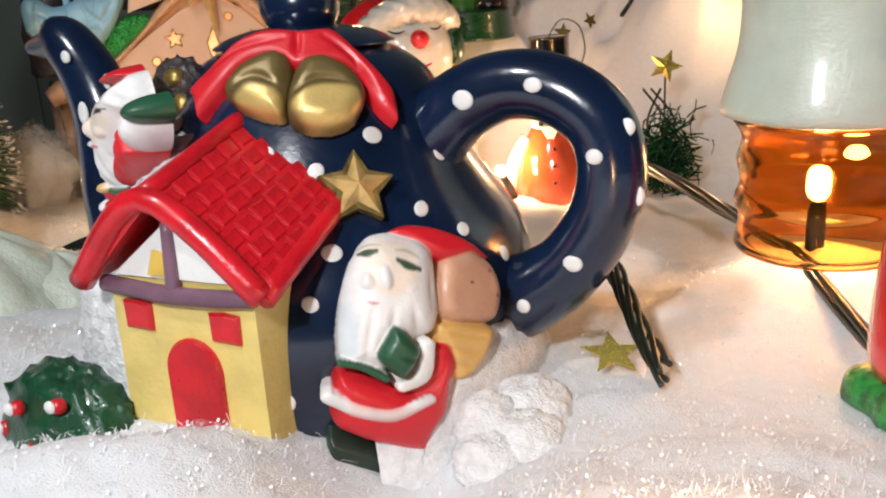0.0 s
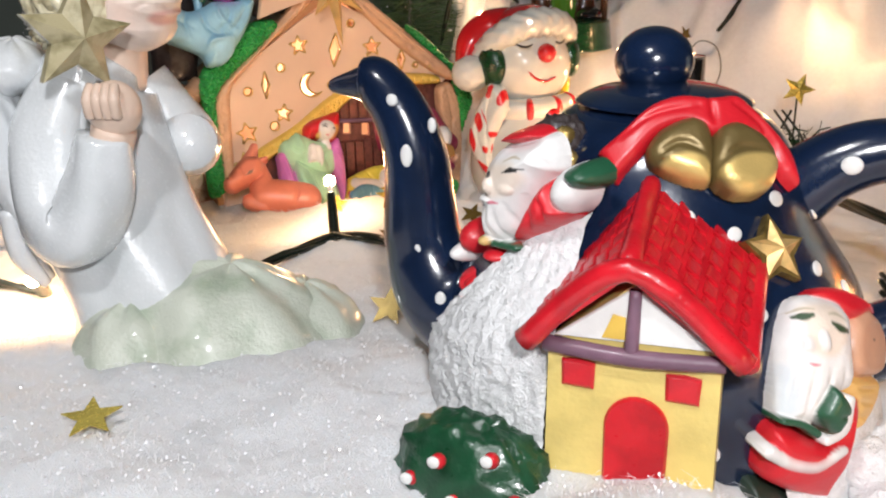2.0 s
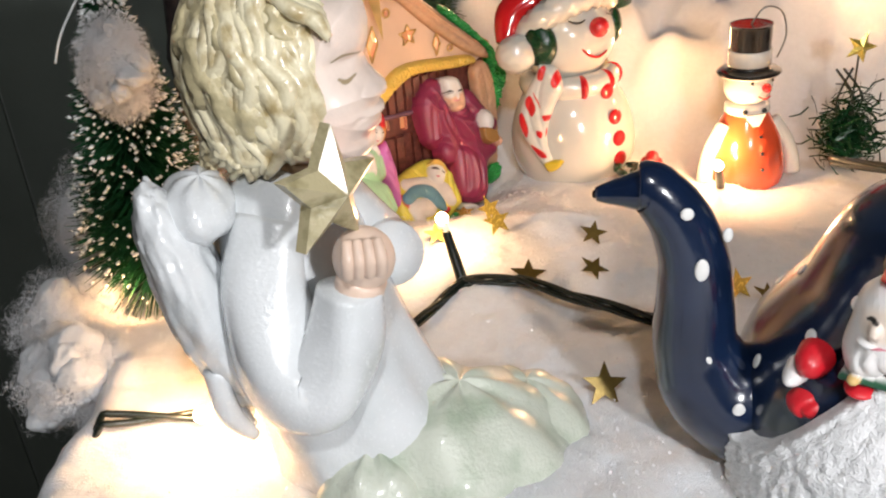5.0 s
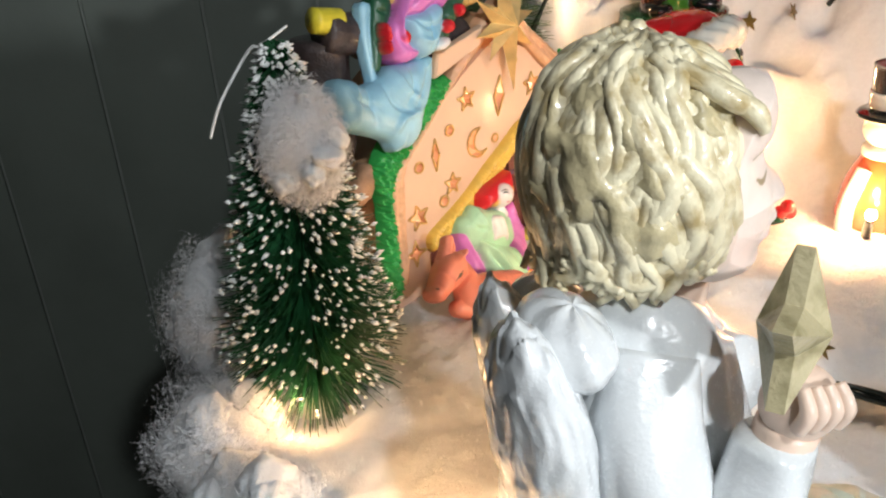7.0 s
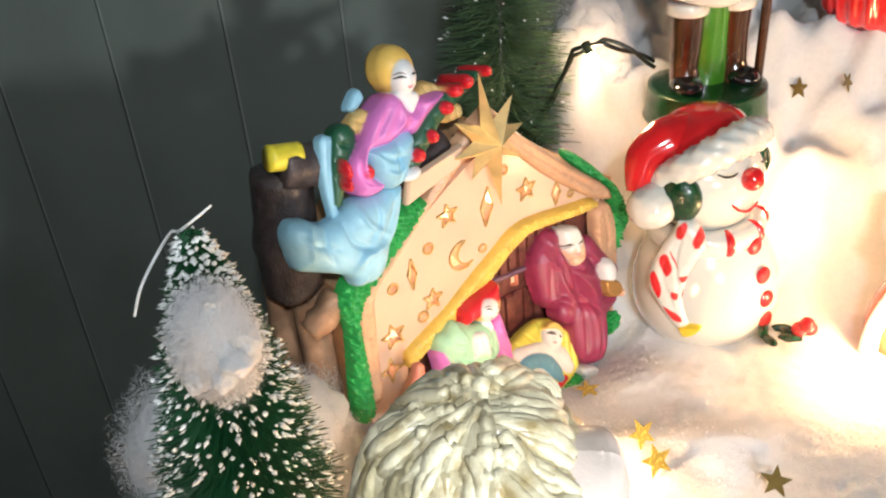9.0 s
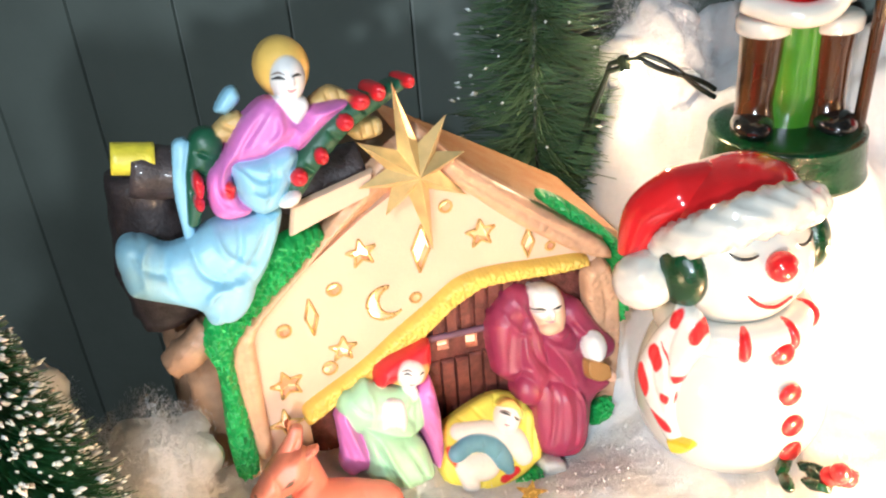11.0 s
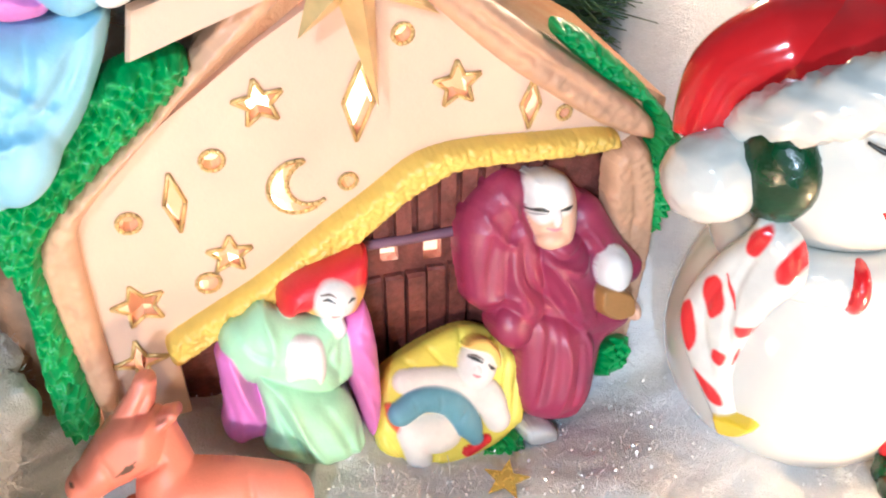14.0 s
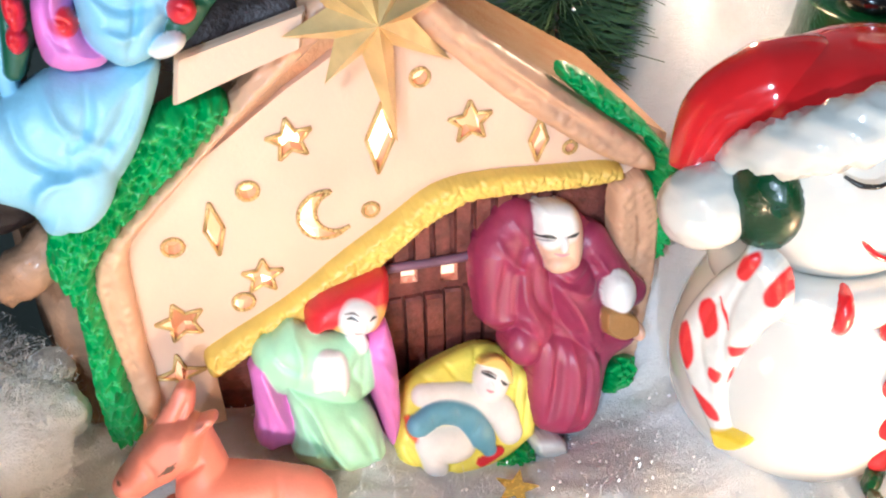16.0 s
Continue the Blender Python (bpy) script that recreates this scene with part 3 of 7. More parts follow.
def teapot():
    pot = thing("teapot", pose(0.205, 0.222, 0, 0, 0, -12), "navy ceramic teapot with white dots, red-roofed cottage and relief figures", "teapot")
    s = Shape()
    s.lathe(smooth_profile(BODY), NAVY, 96)
    body = s.done("body", pot, "glossy navy body")
    lid = Shape().lathe(smooth_profile([(0.0, 0.084), (0.019, 0.0845), (0.0195, 0.0858), (0.014, 0.088), (0.006, 0.089), (0.0, 0.089)]), NAVY, 64).done("lid", pot, "navy lid")
    Shape().ball((-0.003, 0.004, 0.0935), (0.0094, 0.0094, 0.0082), NAVY).tube([(-0.003, 0.004, 0.085), (-0.003, 0.004, 0.091)], [0.0065, 0.0055], NAVY).done("knob", lid)
    sp = Shape()
    sp.tube([(-0.040, 0, 0.022), (-0.055, 0, 0.030), (-0.0615, 0, 0.043), (-0.0625, 0, 0.056), (-0.0635, 0, 0.068), (-0.0675, 0, 0.079), (-0.0735, 0, 0.0865), (-0.0772, 0, 0.0872)],
            [0.019, 0.0145, 0.0108, 0.0096, 0.0086, 0.0075, 0.0066, 0.0056], NAVY, 20, 7)
    sp.tube([(-0.074, 0, 0.0865), (-0.0805, 0, 0.0860), (-0.0872, 0, 0.0853)], [0.0062, 0.0038, 0.0016], NAVY, 16)
    spout = sp.done("spout", pot, "navy curved spout with a beaked tip")
    # a solid black bead puts the shade of the spout's opening into colour
    Shape().ball((-0.0875, 0, 0.0853), (0.0005, 0.0011, 0.0010), BLACK).done("spout_opening_shade", spout)
    h = Shape().tube([(0.030, 0, 0.064), (0.0385, 0, 0.0715), (0.0485, 0, 0.0755), (0.0590, 0, 0.0748), (0.0680, 0, 0.0690), (0.0712, 0, 0.0600), (0.0695, 0, 0.0490),
                      (0.0625, 0, 0.0375), (0.0530, 0, 0.0300), (0.0410, 0, 0.0240)], [0.0092, 0.0080, 0.0073, 0.0072, 0.0072, 0.0072, 0.0073, 0.0078, 0.0090, 0.0110], NAVY, 22, 7)
    handle = h.done("handle", pot, "navy loop handle")
    return pot, body, lid, spout, handle


pot, body, lid, spout, handle = teapot()


def dot_mesh():
    return Shape().ball((0, 0, 0), (0.0020, 0.0004, 0.0020), WHITE, seg=14, ring=8)


def dots():
    first = None
    rng = random.Random(4)
    places = [(-73, 0.066), (-57, 0.0625), (-36, 0.068), (-27.5, 0.053), (-17, 0.0475), (-55, 0.048), (-61, 0.0395), (-68, 0.0205), (-20, 0.031), (-25, 0.024), (-10, 0.062),
              (-118, 0.071), (-150, 0.066), (-160, 0.055), (-172, 0.043), (-195, 0.06), (40, 0.06), (80, 0.05), (110, 0.065), (150, 0.05), (-40, 0.0775), (20, 0.04), (60, 0.03), (-5, 0.04)]
    for az, z in places:
        m = body_frame(az, z, 0.0002) @ pose(0, 0, 0, 0, rng.uniform(0, 180), 0) @ Matrix.Diagonal((rng.uniform(0.85, 1.1), 1, rng.uniform(0.7, 0.95), 1))
        if first is None:
            first = dot_mesh().done("painted_dot", body, "white painted dot")
            o = first
        else:
            o = new("painted_dot", first.data)
            o.parent = body
        o.matrix_local = m
    # on spout and handle: turned round their tubes
    for par, items in ((spout, [((-0.0665, -0.0076, 0.0835), 0.8, 0.8), ((-0.0625, -0.0087, 0.0695), 0.85, 1.5), ((-0.0605, -0.0099, 0.0445), 1.0, 1.1), ((-0.0567, -0.0050, 0.0770), 0.6, 1.0), ((-0.052, -0.0138, 0.033), 0.8, 1.1)]),
                       (handle, [((0.0420, -0.0076, 0.0735), 1.2, 1.05), ((0.0570, -0.0070, 0.0765), 1.0, 0.8), ((0.0695, -0.0071, 0.0625), 0.9, 0.8), ((0.0650, -0.0074, 0.0400), 1.1, 0.9), ((0.0775, -0.0030, 0.0540), 0.6, 1.0),
                                 ((0.0753, -0.0040, 0.068), 0.8, 0.9), ((0.0545, -0.0088, 0.0300), 0.8, 0.8)])):
        for c, a, b in items:
            o = new("painted_dot", first.data)
            o.parent = par
            o.matrix_local = pose(*c) @ Matrix.Diagonal((a, 1.4, b, 1))


dots()


def cottage():
    house = Shape()
    # walls: a pentagon front, going back into the pot
    front = [(-0.0155, 0.0), (0.0195, 0.0), (0.0190, 0.0445), (0.002, 0.0595), (-0.0150, 0.0435)]
    house.prism(front, -0.030, -0.0585, YELLOW, inset=0.012)
    h = house.done("cottage", pot, "yellow relief cottage", m=pose(0.0012, 0.0035, 0))
    win = [(-0.0032, -0.0028), (0.0032, -0.0030), (0.0034, 0.0026), (0.0, 0.0031), (-0.0034, 0.0028)]
    for x, z in ((-0.0085, 0.0387), (0.0120, 0.0382)):
        Shape().prism(win, 0.0005, -0.0011, RED, inset=0.2).done("shutter", h, "red painted window", m=pose(x, -0.0586, z))
    door = [(-0.0062, 0.004), (0.0062, 0.004)] + [(0.0064 * math.cos(a), 0.0285 + 0.0066 * math.sin(a)) for a in [math.pi * k / 14 for k in range(15)]]
    Shape().prism(door, -0.058, -0.0599, RED, inset=0.07).done("door", h, "red painted arched door", m=pose(0.0035, 0, 0))
    # gable: white field, mauve beams
    Shape().prism([(-0.0135, 0.0465), (0.0175, 0.0470), (0.0020, 0.0585)], -0.058, -0.0593, WHITE, inset=0.05).done("gable", h, "white gable field")
    Shape().prism([(-0.004, 0.0475), (0.0005, 0.0475), (0.0005, 0.052), (-0.002, 0.0525)], -0.0593, -0.0598, BLOND).done("gable_window", h, "small yellow gable window")
    Shape().tube([(-0.0155, -0.0592, 0.0447), (0.002, -0.0600, 0.0440), (0.0195, -0.0592, 0.0447)], [0.0017, 0.0018, 0.0016], MAUVE).done("beam", h, "mauve cross beam")
    Shape().tube([(0.0018, -0.0597, 0.0440), (0.0021, -0.0594, 0.0580)], [0.0015, 0.0012], MAUVE).done("post", h)
    # roof: two thick slopes that fall forward
    FL, FA, FR = Vector((-0.0190, -0.0615, 0.0438)), Vector((0.0008, -0.0630, 0.0615)), Vector((0.0230, -0.0610, 0.0442))
    BL, BA, BR = Vector((-0.0145, -0.034, 0.0495)), Vector((0.0008, -0.031, 0.0708)), Vector((0.0238, -0.030, 0.0565))
    roof = Shape()
    for P in ((FL, FA, BA, BL), (FA, FR, BR, BA)):
        nrm = (P[1] - P[0]).cross(P[3] - P[0]).normalized()
        nrm = nrm if nrm.z > 0 else -nrm
        n = 8
        vs = []
        for j in range(n + 1):
            for i in range(n + 1):
                a, b = i / n, j / n
                p = P[0].lerp(P[1], a).lerp(P[3].lerp(P[2], a), b)
                vs.append(p)
        top = [p + nrm * 0.0024 for p in vs]
        k = (n + 1)
        fs = [(j * k + i, j * k + i + 1, (j + 1) * k + i + 1, (j + 1) * k + i) for j in range(n) for i in range(n)]
        N = len(vs)
        fs2 = [tuple(reversed([q + N for q in f])) for f in fs]
        rim = [i for i in range(k)] + [j * k + n for j in range(1, k)] + [n * k + i for i in range(n - 1, -1, -1)] + [j * k for j in range(n - 1, 0, -1)]
        fs3 = [(rim[i], rim[(i + 1) % len(rim)], rim[(i + 1) % len(rim)] + N, rim[i] + N) for i in range(len(rim))]
        roof.add(vs + top, fs + fs2 + fs3, RED, False)
    up = Vector((0, 0, 0.0018))
    roof.tube([FL + up, FA + up, FR + up], [0.0026, 0.0024, 0.0026], RED, 12)
    roof.tube([FA + up, BA + up], [0.0022, 0.0022], RED, 10)
    roof.tube([FR + up, BR + up], [0.0024, 0.0020], RED, 10)
    r = roof.done("roof", h, "glossy red shingled roof")
    # shingles on both slopes
    tile = Shape().prism([(-0.0019, -0.0018), (0.0019, -0.0018), (0.0020, 0.0016), (-0.0020, 0.0016)], 0.0, 0.0006, RED, inset=0.22)
    first = None
    for P in ((FA, FR, BR, BA), (FA, FL, BL, BA)):
        down, along = (P[1] - P[0]), (P[3] - P[0])
        nrm = down.cross(along).normalized()
        nrm = nrm if nrm.z > 0 else -nrm
        for j in range(6):
            for i in range(6):
                a, b = (j + 0.55) / 6.2, (i + 0.7 + 0.4 * (j % 2)) / 7
                p = (P[0] + down * a).lerp(P[3] + (P[2] - P[3]) * a, b) + nrm * 0.0024
                zz = -down.normalized()
                xx = nrm.cross(zz).normalized()
                m = Matrix((xx, nrm, zz)).transposed().to_4x4()
                m.translation = p
                if first is None:
                    first = tile.done("shingle", r)
                    o = first
                else:
                    o = new("shingle", first.data)
                    o.parent = r
                o.matrix_local = m @ pose(0, 0, 0, -7, random.uniform(-4, 4), 0)
    return h


cottage()


def snow_slope():
    s = Shape()
    rows, cols = 70, 90
    vs = []
    for j in range(rows + 1):
        for i in range(cols + 1):
            a = i / cols
            az = -172 + 67 * a
            zt = 0.030 + 0.042 * smoothstep(0.15, 0.85, a)
            z = zt * j / rows
            edge = min(1, (1 - j / rows) * 9) * min(1, (a) * 9)
            p = body_point(az, max(z, 0.001), 0)
            q = p * 420
            bulge = 0.0045 + 0.002 * math.sin(a * math.pi) * (1 - j / rows)
            r = 1 + (bulge * edge - 0.002 * (1 - edge) + edge * (0.0009 * noise.noise(q) + 0.0008 * noise.noise(q * 2.3) + 0.0005 * noise.noise(q * 5))) / math.hypot(p.x, p.y)
            vs.append((p.x * r, p.y * r, z))
    k = cols + 1
    s.add(vs, [(j * k + i, j * k + i + 1, (j + 1) * k + i + 1, (j + 1) * k + i) for j in range(rows) for i in range(cols)], SNOW)
    s.done("snow_relief", pot, "rough white snow relief")
    # a low drift round the right foot of the pot
    s = Shape()
    vs = []
    for j in range(20):
        for i in range(70):
            az = -50 + 75 * i / 69
            b = j / 19
            z = 0.027 * (1 - b * b) * math.sin(math.pi * (0.08 + 0.92 * i / 69)) ** 0.5
            p = body_point(az, 0.01) * (1 + 0.14 * b + 0.02)
            q = Vector((p.x, p.y, b * 0.01)) * 330
            vs.append((p.x, p.y, max(0, z + 0.0015 * noise.noise(q) + 0.001 * noise.noise(q * 2.5))))
    s.add(vs, [(j * 70 + i, j * 70 + i + 1, (j + 1) * 70 + i + 1, (j + 1) * 70 + i) for j in range(19) for i in range(69)], SNOW)
    crumb = lambda d: 0.10 * noise.noise(d * 3) + 0.05 * noise.noise(d * 8) + 0.04 * noise.noise(d * 22)
    for x, y, z, r in ((0.0560, -0.0330, 0.0090, 0.0085), (0.0615, -0.0270, 0.0110, 0.0090), (0.0665, -0.0200, 0.0080, 0.0085), (0.0590, -0.0180, 0.0130, 0.0100), (0.0640, -0.0330, 0.0050, 0.0080), (0.0520, -0.0260, 0.0140, 0.0080)):
        s.ball((x, y, z - 0.003), (r * 0.95, r * 0.95, r * 0.8), SNOW, (0, 0, 40 * z), 60, 44, crumb)
    return s.done("snow_drift", pot, "rough white snow drift at the foot")


snow_slope()


def holly_bush():
    rough = lambda d: 0.10 * noise.noise(d * 3.1) + 0.16 * abs(noise.noise(d * 6 + Vector((3, 1, 0)))) + 0.05 * noise.noise(d * 17)
    s = Shape().ball((-0.0290, -0.0590, 0.0125), (0.0182, 0.0108, 0.0148), GREEN, (0, 14, -8), 48, 30, rough)
    s.ball((-0.0390, -0.0570, 0.0080), (0.0100, 0.0085, 0.0100), GREEN, (0, 0, 0), 36, 22, rough)
    s.ball((-0.0215, -0.0590, 0.0195), (0.0070, 0.0060, 0.0065), GREEN, (0, 0, 0), 36, 22, rough)
    b = s.done("holly_bush", pot, "dark green holly bush with berries", m=pose(0, 0.0030, -0.003))
    for x, y, z in ((-0.0232, -0.0685, 0.0245), (-0.0345, -0.0690, 0.0225), (-0.0415, -0.0670, 0.0160), (-0.0305, -0.0700, 0.0145), (-0.0180, -0.0695, 0.0160)):
        r = Shape().ball((x + 0.0007, y + 0.0004, z - 0.0003), 0.0017, RED, seg=14, ring=10).done("berry", b, "red berry with a white highlight dot")
        Shape().ball((x, y - 0.0010, z), (0.0014, 0.0008, 0.0014), WHITE, seg=14, ring=10).done("dab", r)


holly_bush()


def climbing_figure():
    """Bearded figure in red leaning over the cottage roof."""
    r = Relief()
    r.poly([(-11.5, 78.6), (-7.6, 82.3), (-0.6, 84.1), (3.1, 82.2), (-2.8, 79.5)], 0, 9, 3.3, C_RED)
    r.poly([(-14.3, 74.6), (-10.0, 79.2), (-1.9, 81.6), (4.0, 83.0), (6.3, 79.0), (6.4, 75.3), (3.9, 73.2), (0.8, 66.9), (-2.6, 59.1), (-8.2, 54.9), (-14.2, 55.7), (-16.3, 61.6), (-15.1, 68.0)], 0, 11, 8.8, C_WHITE)
    r.tint([(-11.4, 74.6), (-2.0, 77.1), (1.4, 74.3), (-1.5, 70.2), (-8.2, 67.5), (-11.5, 70.5)], 2.0, C_FACE)
    r.blob(-7.8, 71.0, 1.8, 2.5, 0, 9, 3.4, C_FACE)
    r.blob(-4.1, 70.7, 2.5, 1.7, 0, 8.5, 2.4, C_FACE)
    r.blob(-8.9, 67.5, 2.7, 1.0, 0, 9, 2.6, C_WHITE)
    r.crease([(-9.6, 65.5), (-9.9, 61.9), (-8.4, 58.1)], 0.76, 0.7)
    r.crease([(-7.0, 65.5), (-6.8, 61.5), (-5.6, 57.7)], 0.76, 0.7)
    r.crease([(-4.1, 66.8), (-3.1, 63.0), (-2.5, 59.1)], 0.76, 0.7)
    r.crease([(-0.2, 69.4), (0.0, 65.5), (-0.7, 61.3)], 0.76, 0.7)
    r.crease([(-4.9, 78.9), (0.2, 80.8), (6.4, 80.9)], 0.76, 0.7)
    r.crease([(2.8, 79.2), (4.9, 76.4), (3.4, 71.8)], 0.76, 0.7)
    r.stroke([(-10.0, 72.8), (-9.0, 73.2), (-7.7, 73.0)], 1.02, C_BLACK)
    r.stroke([(-3.8, 74.4), (-1.7, 75.5), (1.3, 75.8)], 0.51, C_BLACK)
    r.stroke([(-2.7, 74.8), (-1.5, 75.4), (-0.4, 75.3)], 1.19, C_BLACK)
    r.stroke([(-7.9, 66.9), (-6.8, 67.3), (-5.5, 67.3)], 0.85, C_PINK)
    r.stroke([(-4.7, 76.5), (-2.2, 77.8), (0.4, 77.9)], 0.50, C_PALEBROW)
    r.poly([(3.4, 73.1), (7.0, 74.7), (9.3, 70.9), (12.7, 67.5), (5.4, 62.3), (-3.8, 56.8), (-4.1, 60.8), (-0.3, 67.6)], 0, 9.5, 3.8, C_RED)
    r.crease([(1.5, 67.9), (3.0, 65.5), (2.0, 61.8)], 0.76, 0.9)
    r.crease([(4.4, 70.8), (6.5, 68.0), (6.2, 64.6)], 0.76, 0.9)
    r.crease([(6.7, 73.0), (9.4, 70.3), (10.1, 67.0)], 0.76, 0.9)
    r.blob(11.0, 72.5, 4.4, 5.8, -28, 1, 8.5, C_WHITE)
    r.poly([(10.5, 77.5), (15.5, 79.7), (19.0, 77.7), (18.7, 74.9), (14.8, 72.8), (11.5, 74.6)], 1, 8.5, 3.0, C_GREEN)
    r.blob(-21.2, 54.2, 4.1, 4.4, 25, 0, 7.5, C_RED)
    r.blob(-24.3, 50.0, 3.0, 2.8, 0, 0, 8.5, C_WHITE)
    r.blob(-20.1, 43.1, 6.3, 4.2, 10, 0, 8, C_RED)
    r.crease([(-17.3, 47.3), (-21.1, 43.4), (-18.6, 40.9)], 0.76, 0.8)
    r.blob(-24.3, 31.8, 5.5, 5.1, 0, 0, 6, C_BLACKGREEN)
    r.blob(-9.7, 53.5, 3.8, 1.7, 0, 4, 6, C_RED)
    r.limb([(-13.5, 56.4), (-8.4, 56.7), (-2.1, 57.3)], [0.8, 0.8, 0.8], 8, 0.8, C_GREEN)
    r.blob(-10.7, 57.3, 1.4, 1.2, 0, 9, 2, C_GOLD)
    r.done("relief_figure", pot, "bearded figure in red leaning over the roof", pose(-0.0196, -0.0314, 0, 0, 0, -32))


climbing_figure()


def standing_figure():
    """Bearded figure in red with a sack, in low relief on the pot."""
    r = Relief()
    r.poly([(12.1, 43.9), (18.3, 44.7), (22.7, 41.2), (24.0, 36.5), (22.0, 30.6), (19.5, 29.1), (9.2, 32.9), (9.5, 39.2)], 1, 4.5, 3.0, C_CLAY)
    r.poly([(9.0, 34.0), (21.3, 29.3), (19.3, 24.2), (14.2, 19.8), (10.8, 20.4), (9.9, 25.4), (7.9, 30.7)], 1, 4, 2.5, C_OCHRE)
    r.crease([(9.7, 31.0), (17.4, 27.7)], 0.50, 0.5)
    r.crease([(10.5, 27.9), (15.9, 25.3)], 0.50, 0.5)
    r.crease([(11.1, 24.7), (14.4, 22.8)], 0.50, 0.5)
    r.stroke([(20.3, 39.3), (20.7, 39.0)], 0.54, C_BROWN)
    r.stroke([(15.8, 38.4), (16.3, 38.1)], 0.54, C_BROWN)
    r.stroke([(20.6, 34.9), (21.1, 34.5)], 0.54, C_BROWN)
    r.poly([(2.3, 49.4), (7.4, 50.5), (12.9, 49.0), (19.0, 45.5), (24.2, 40.5), (18.9, 42.6), (12.5, 42.9), (6.1, 47.1)], 1.2, 4, 1.8, C_RED)
    r.poly([(-4.9, 45.2), (-1.0, 49.5), (3.2, 50.0), (9.0, 47.8), (11.2, 44.9), (10.3, 39.3), (9.7, 34.1), (7.9, 31.0), (4.4, 30.9), (0.6, 28.8), (-0.6, 25.5), (-3.9, 26.7), (-8.0, 28.5), (-8.2, 32.7), (-7.2, 38.8)], 1, 6.5, 7.0, C_WHITE)
    r.tint([(-1.1, 48.5), (6.7, 46.7), (5.6, 40.4), (1.3, 39.0), (-3.2, 41.7)], 1.6, C_FACE)
    r.tint([(-7.4, 39.3), (-4.8, 39.0), (-4.7, 30.6), (-8.0, 30.1)], 1.6, C_FROST)
    r.blob(0.5, 42.2, 1.3, 2.0, 0, 6, 2.2, C_WHITE)
    r.blob(4.3, 40.1, 1.8, 1.7, 0, 5, 2.4, C_WHITE)
    r.blob(-2.2, 42.2, 1.3, 1.5, 0, 5, 2.2, C_WHITE)
    r.crease([(-3.9, 38.8), (-5.3, 35.1), (-6.3, 30.4)], 0.60, 0.5)
    r.crease([(-2.0, 37.5), (-3.2, 33.6), (-4.0, 28.8)], 0.60, 0.5)
    r.crease([(1.0, 36.9), (0.1, 33.4)], 0.60, 0.5)
    r.crease([(4.1, 36.7), (4.5, 32.8)], 0.60, 0.5)
    r.crease([(8.5, 42.3), (7.7, 36.2)], 0.60, 0.5)
    r.poly([(-9.0, 28.1), (-4.7, 26.7), (-0.6, 23.9), (3.9, 21.4), (8.5, 25.8), (9.2, 29.4), (10.6, 29.1), (10.6, 23.2), (9.8, 16.1), (6.9, 11.9), (6.6, 5.4), (-0.2, 10.3), (-5.5, 13.5), (-10.6, 17.2)], 1, 6, 4.0, C_RED)
    r.limb([(9.1, 27.4), (8.6, 23.8), (4.8, 21.2)], [1.8, 2.6, 2.2], 3.5, 0.8, C_RED)
    r.limb([(1.4, 23.8), (4.5, 25.2), (5.8, 30.2)], [1.2, 1.5, 1.3], 6.2, 0.8, C_WHITE)
    r.poly([(-1.7, 32.7), (0.3, 35.3), (2.7, 33.6), (4.3, 30.4), (3.2, 27.6), (0.9, 25.4), (-1.1, 27.5), (-2.7, 30.4)], 6.2, 4, 2.2, C_GREEN)
    r.crease([(0.9, 29.9), (3.0, 28.7)], 0.40, 0.7)
    r.limb([(-7.7, 29.8), (-4.8, 28.6), (-1.3, 25.9)], [0.7, 0.7, 0.7], 6.6, 0.8, C_GREEN)
    r.limb([(-9.8, 24.0), (-5.4, 20.6), (-0.5, 18.7), (5.3, 19.9)], [1.3, 1.3, 1.3, 1.0], 6.3, 0.9, C_WHITE)
    r.poly([(-11.0, 15.7), (-4.6, 12.1), (-0.4, 8.4), (-0.5, 3.1), (-9.5, 5.4), (-11.4, 9.5)], 0.6, 5, 2.0, C_BLACKGREEN)
    r.poly([(7.0, 11.0), (10.2, 16.5), (15.2, 12.1), (17.4, 4.8), (16.8, -0.9), (7.5, 4.1)], 0.6, 5, 2.4, C_BLACKGREEN)
    r.stroke([(-2.7, 46.2), (-1.5, 46.0), (0.0, 45.9)], 1.21, C_DARKEYE)
    r.stroke([(2.9, 44.3), (4.2, 43.5), (6.3, 42.7)], 1.08, C_DARKEYE)
    r.stroke([(-2.8, 39.1), (-2.1, 38.7), (-1.3, 38.5)], 0.54, C_PINK)
    r.stroke([(-2.7, 47.2), (-0.8, 47.3), (0.8, 46.7)], 0.50, C_PALEBROW)
    r.stroke([(3.1, 45.5), (4.9, 45.2), (6.6, 44.1)], 0.50, C_PALEBROW)
    r.done("relief_figure", pot, "bearded figure in red with a brown sack", wrap=lambda u, z: body_frame(-46 + math.degrees(u / 0.045), z))


standing_figure()


def shoulder(u, z):
    """The pot's shoulder under the bells: a leaning plane bent round the pot."""
    a = u / 0.034
    return SHOULDER @ pose(0.034 * math.sin(a), 0.034 * (1 - math.cos(a)), z, 0, 0, math.degrees(a) + 180)


SHOULDER = pose(0.205, 0.222, 0, 0, 0, -12).inverted() @ pose(0.2135, 0.1955, 0.078, -36, 0, 18)


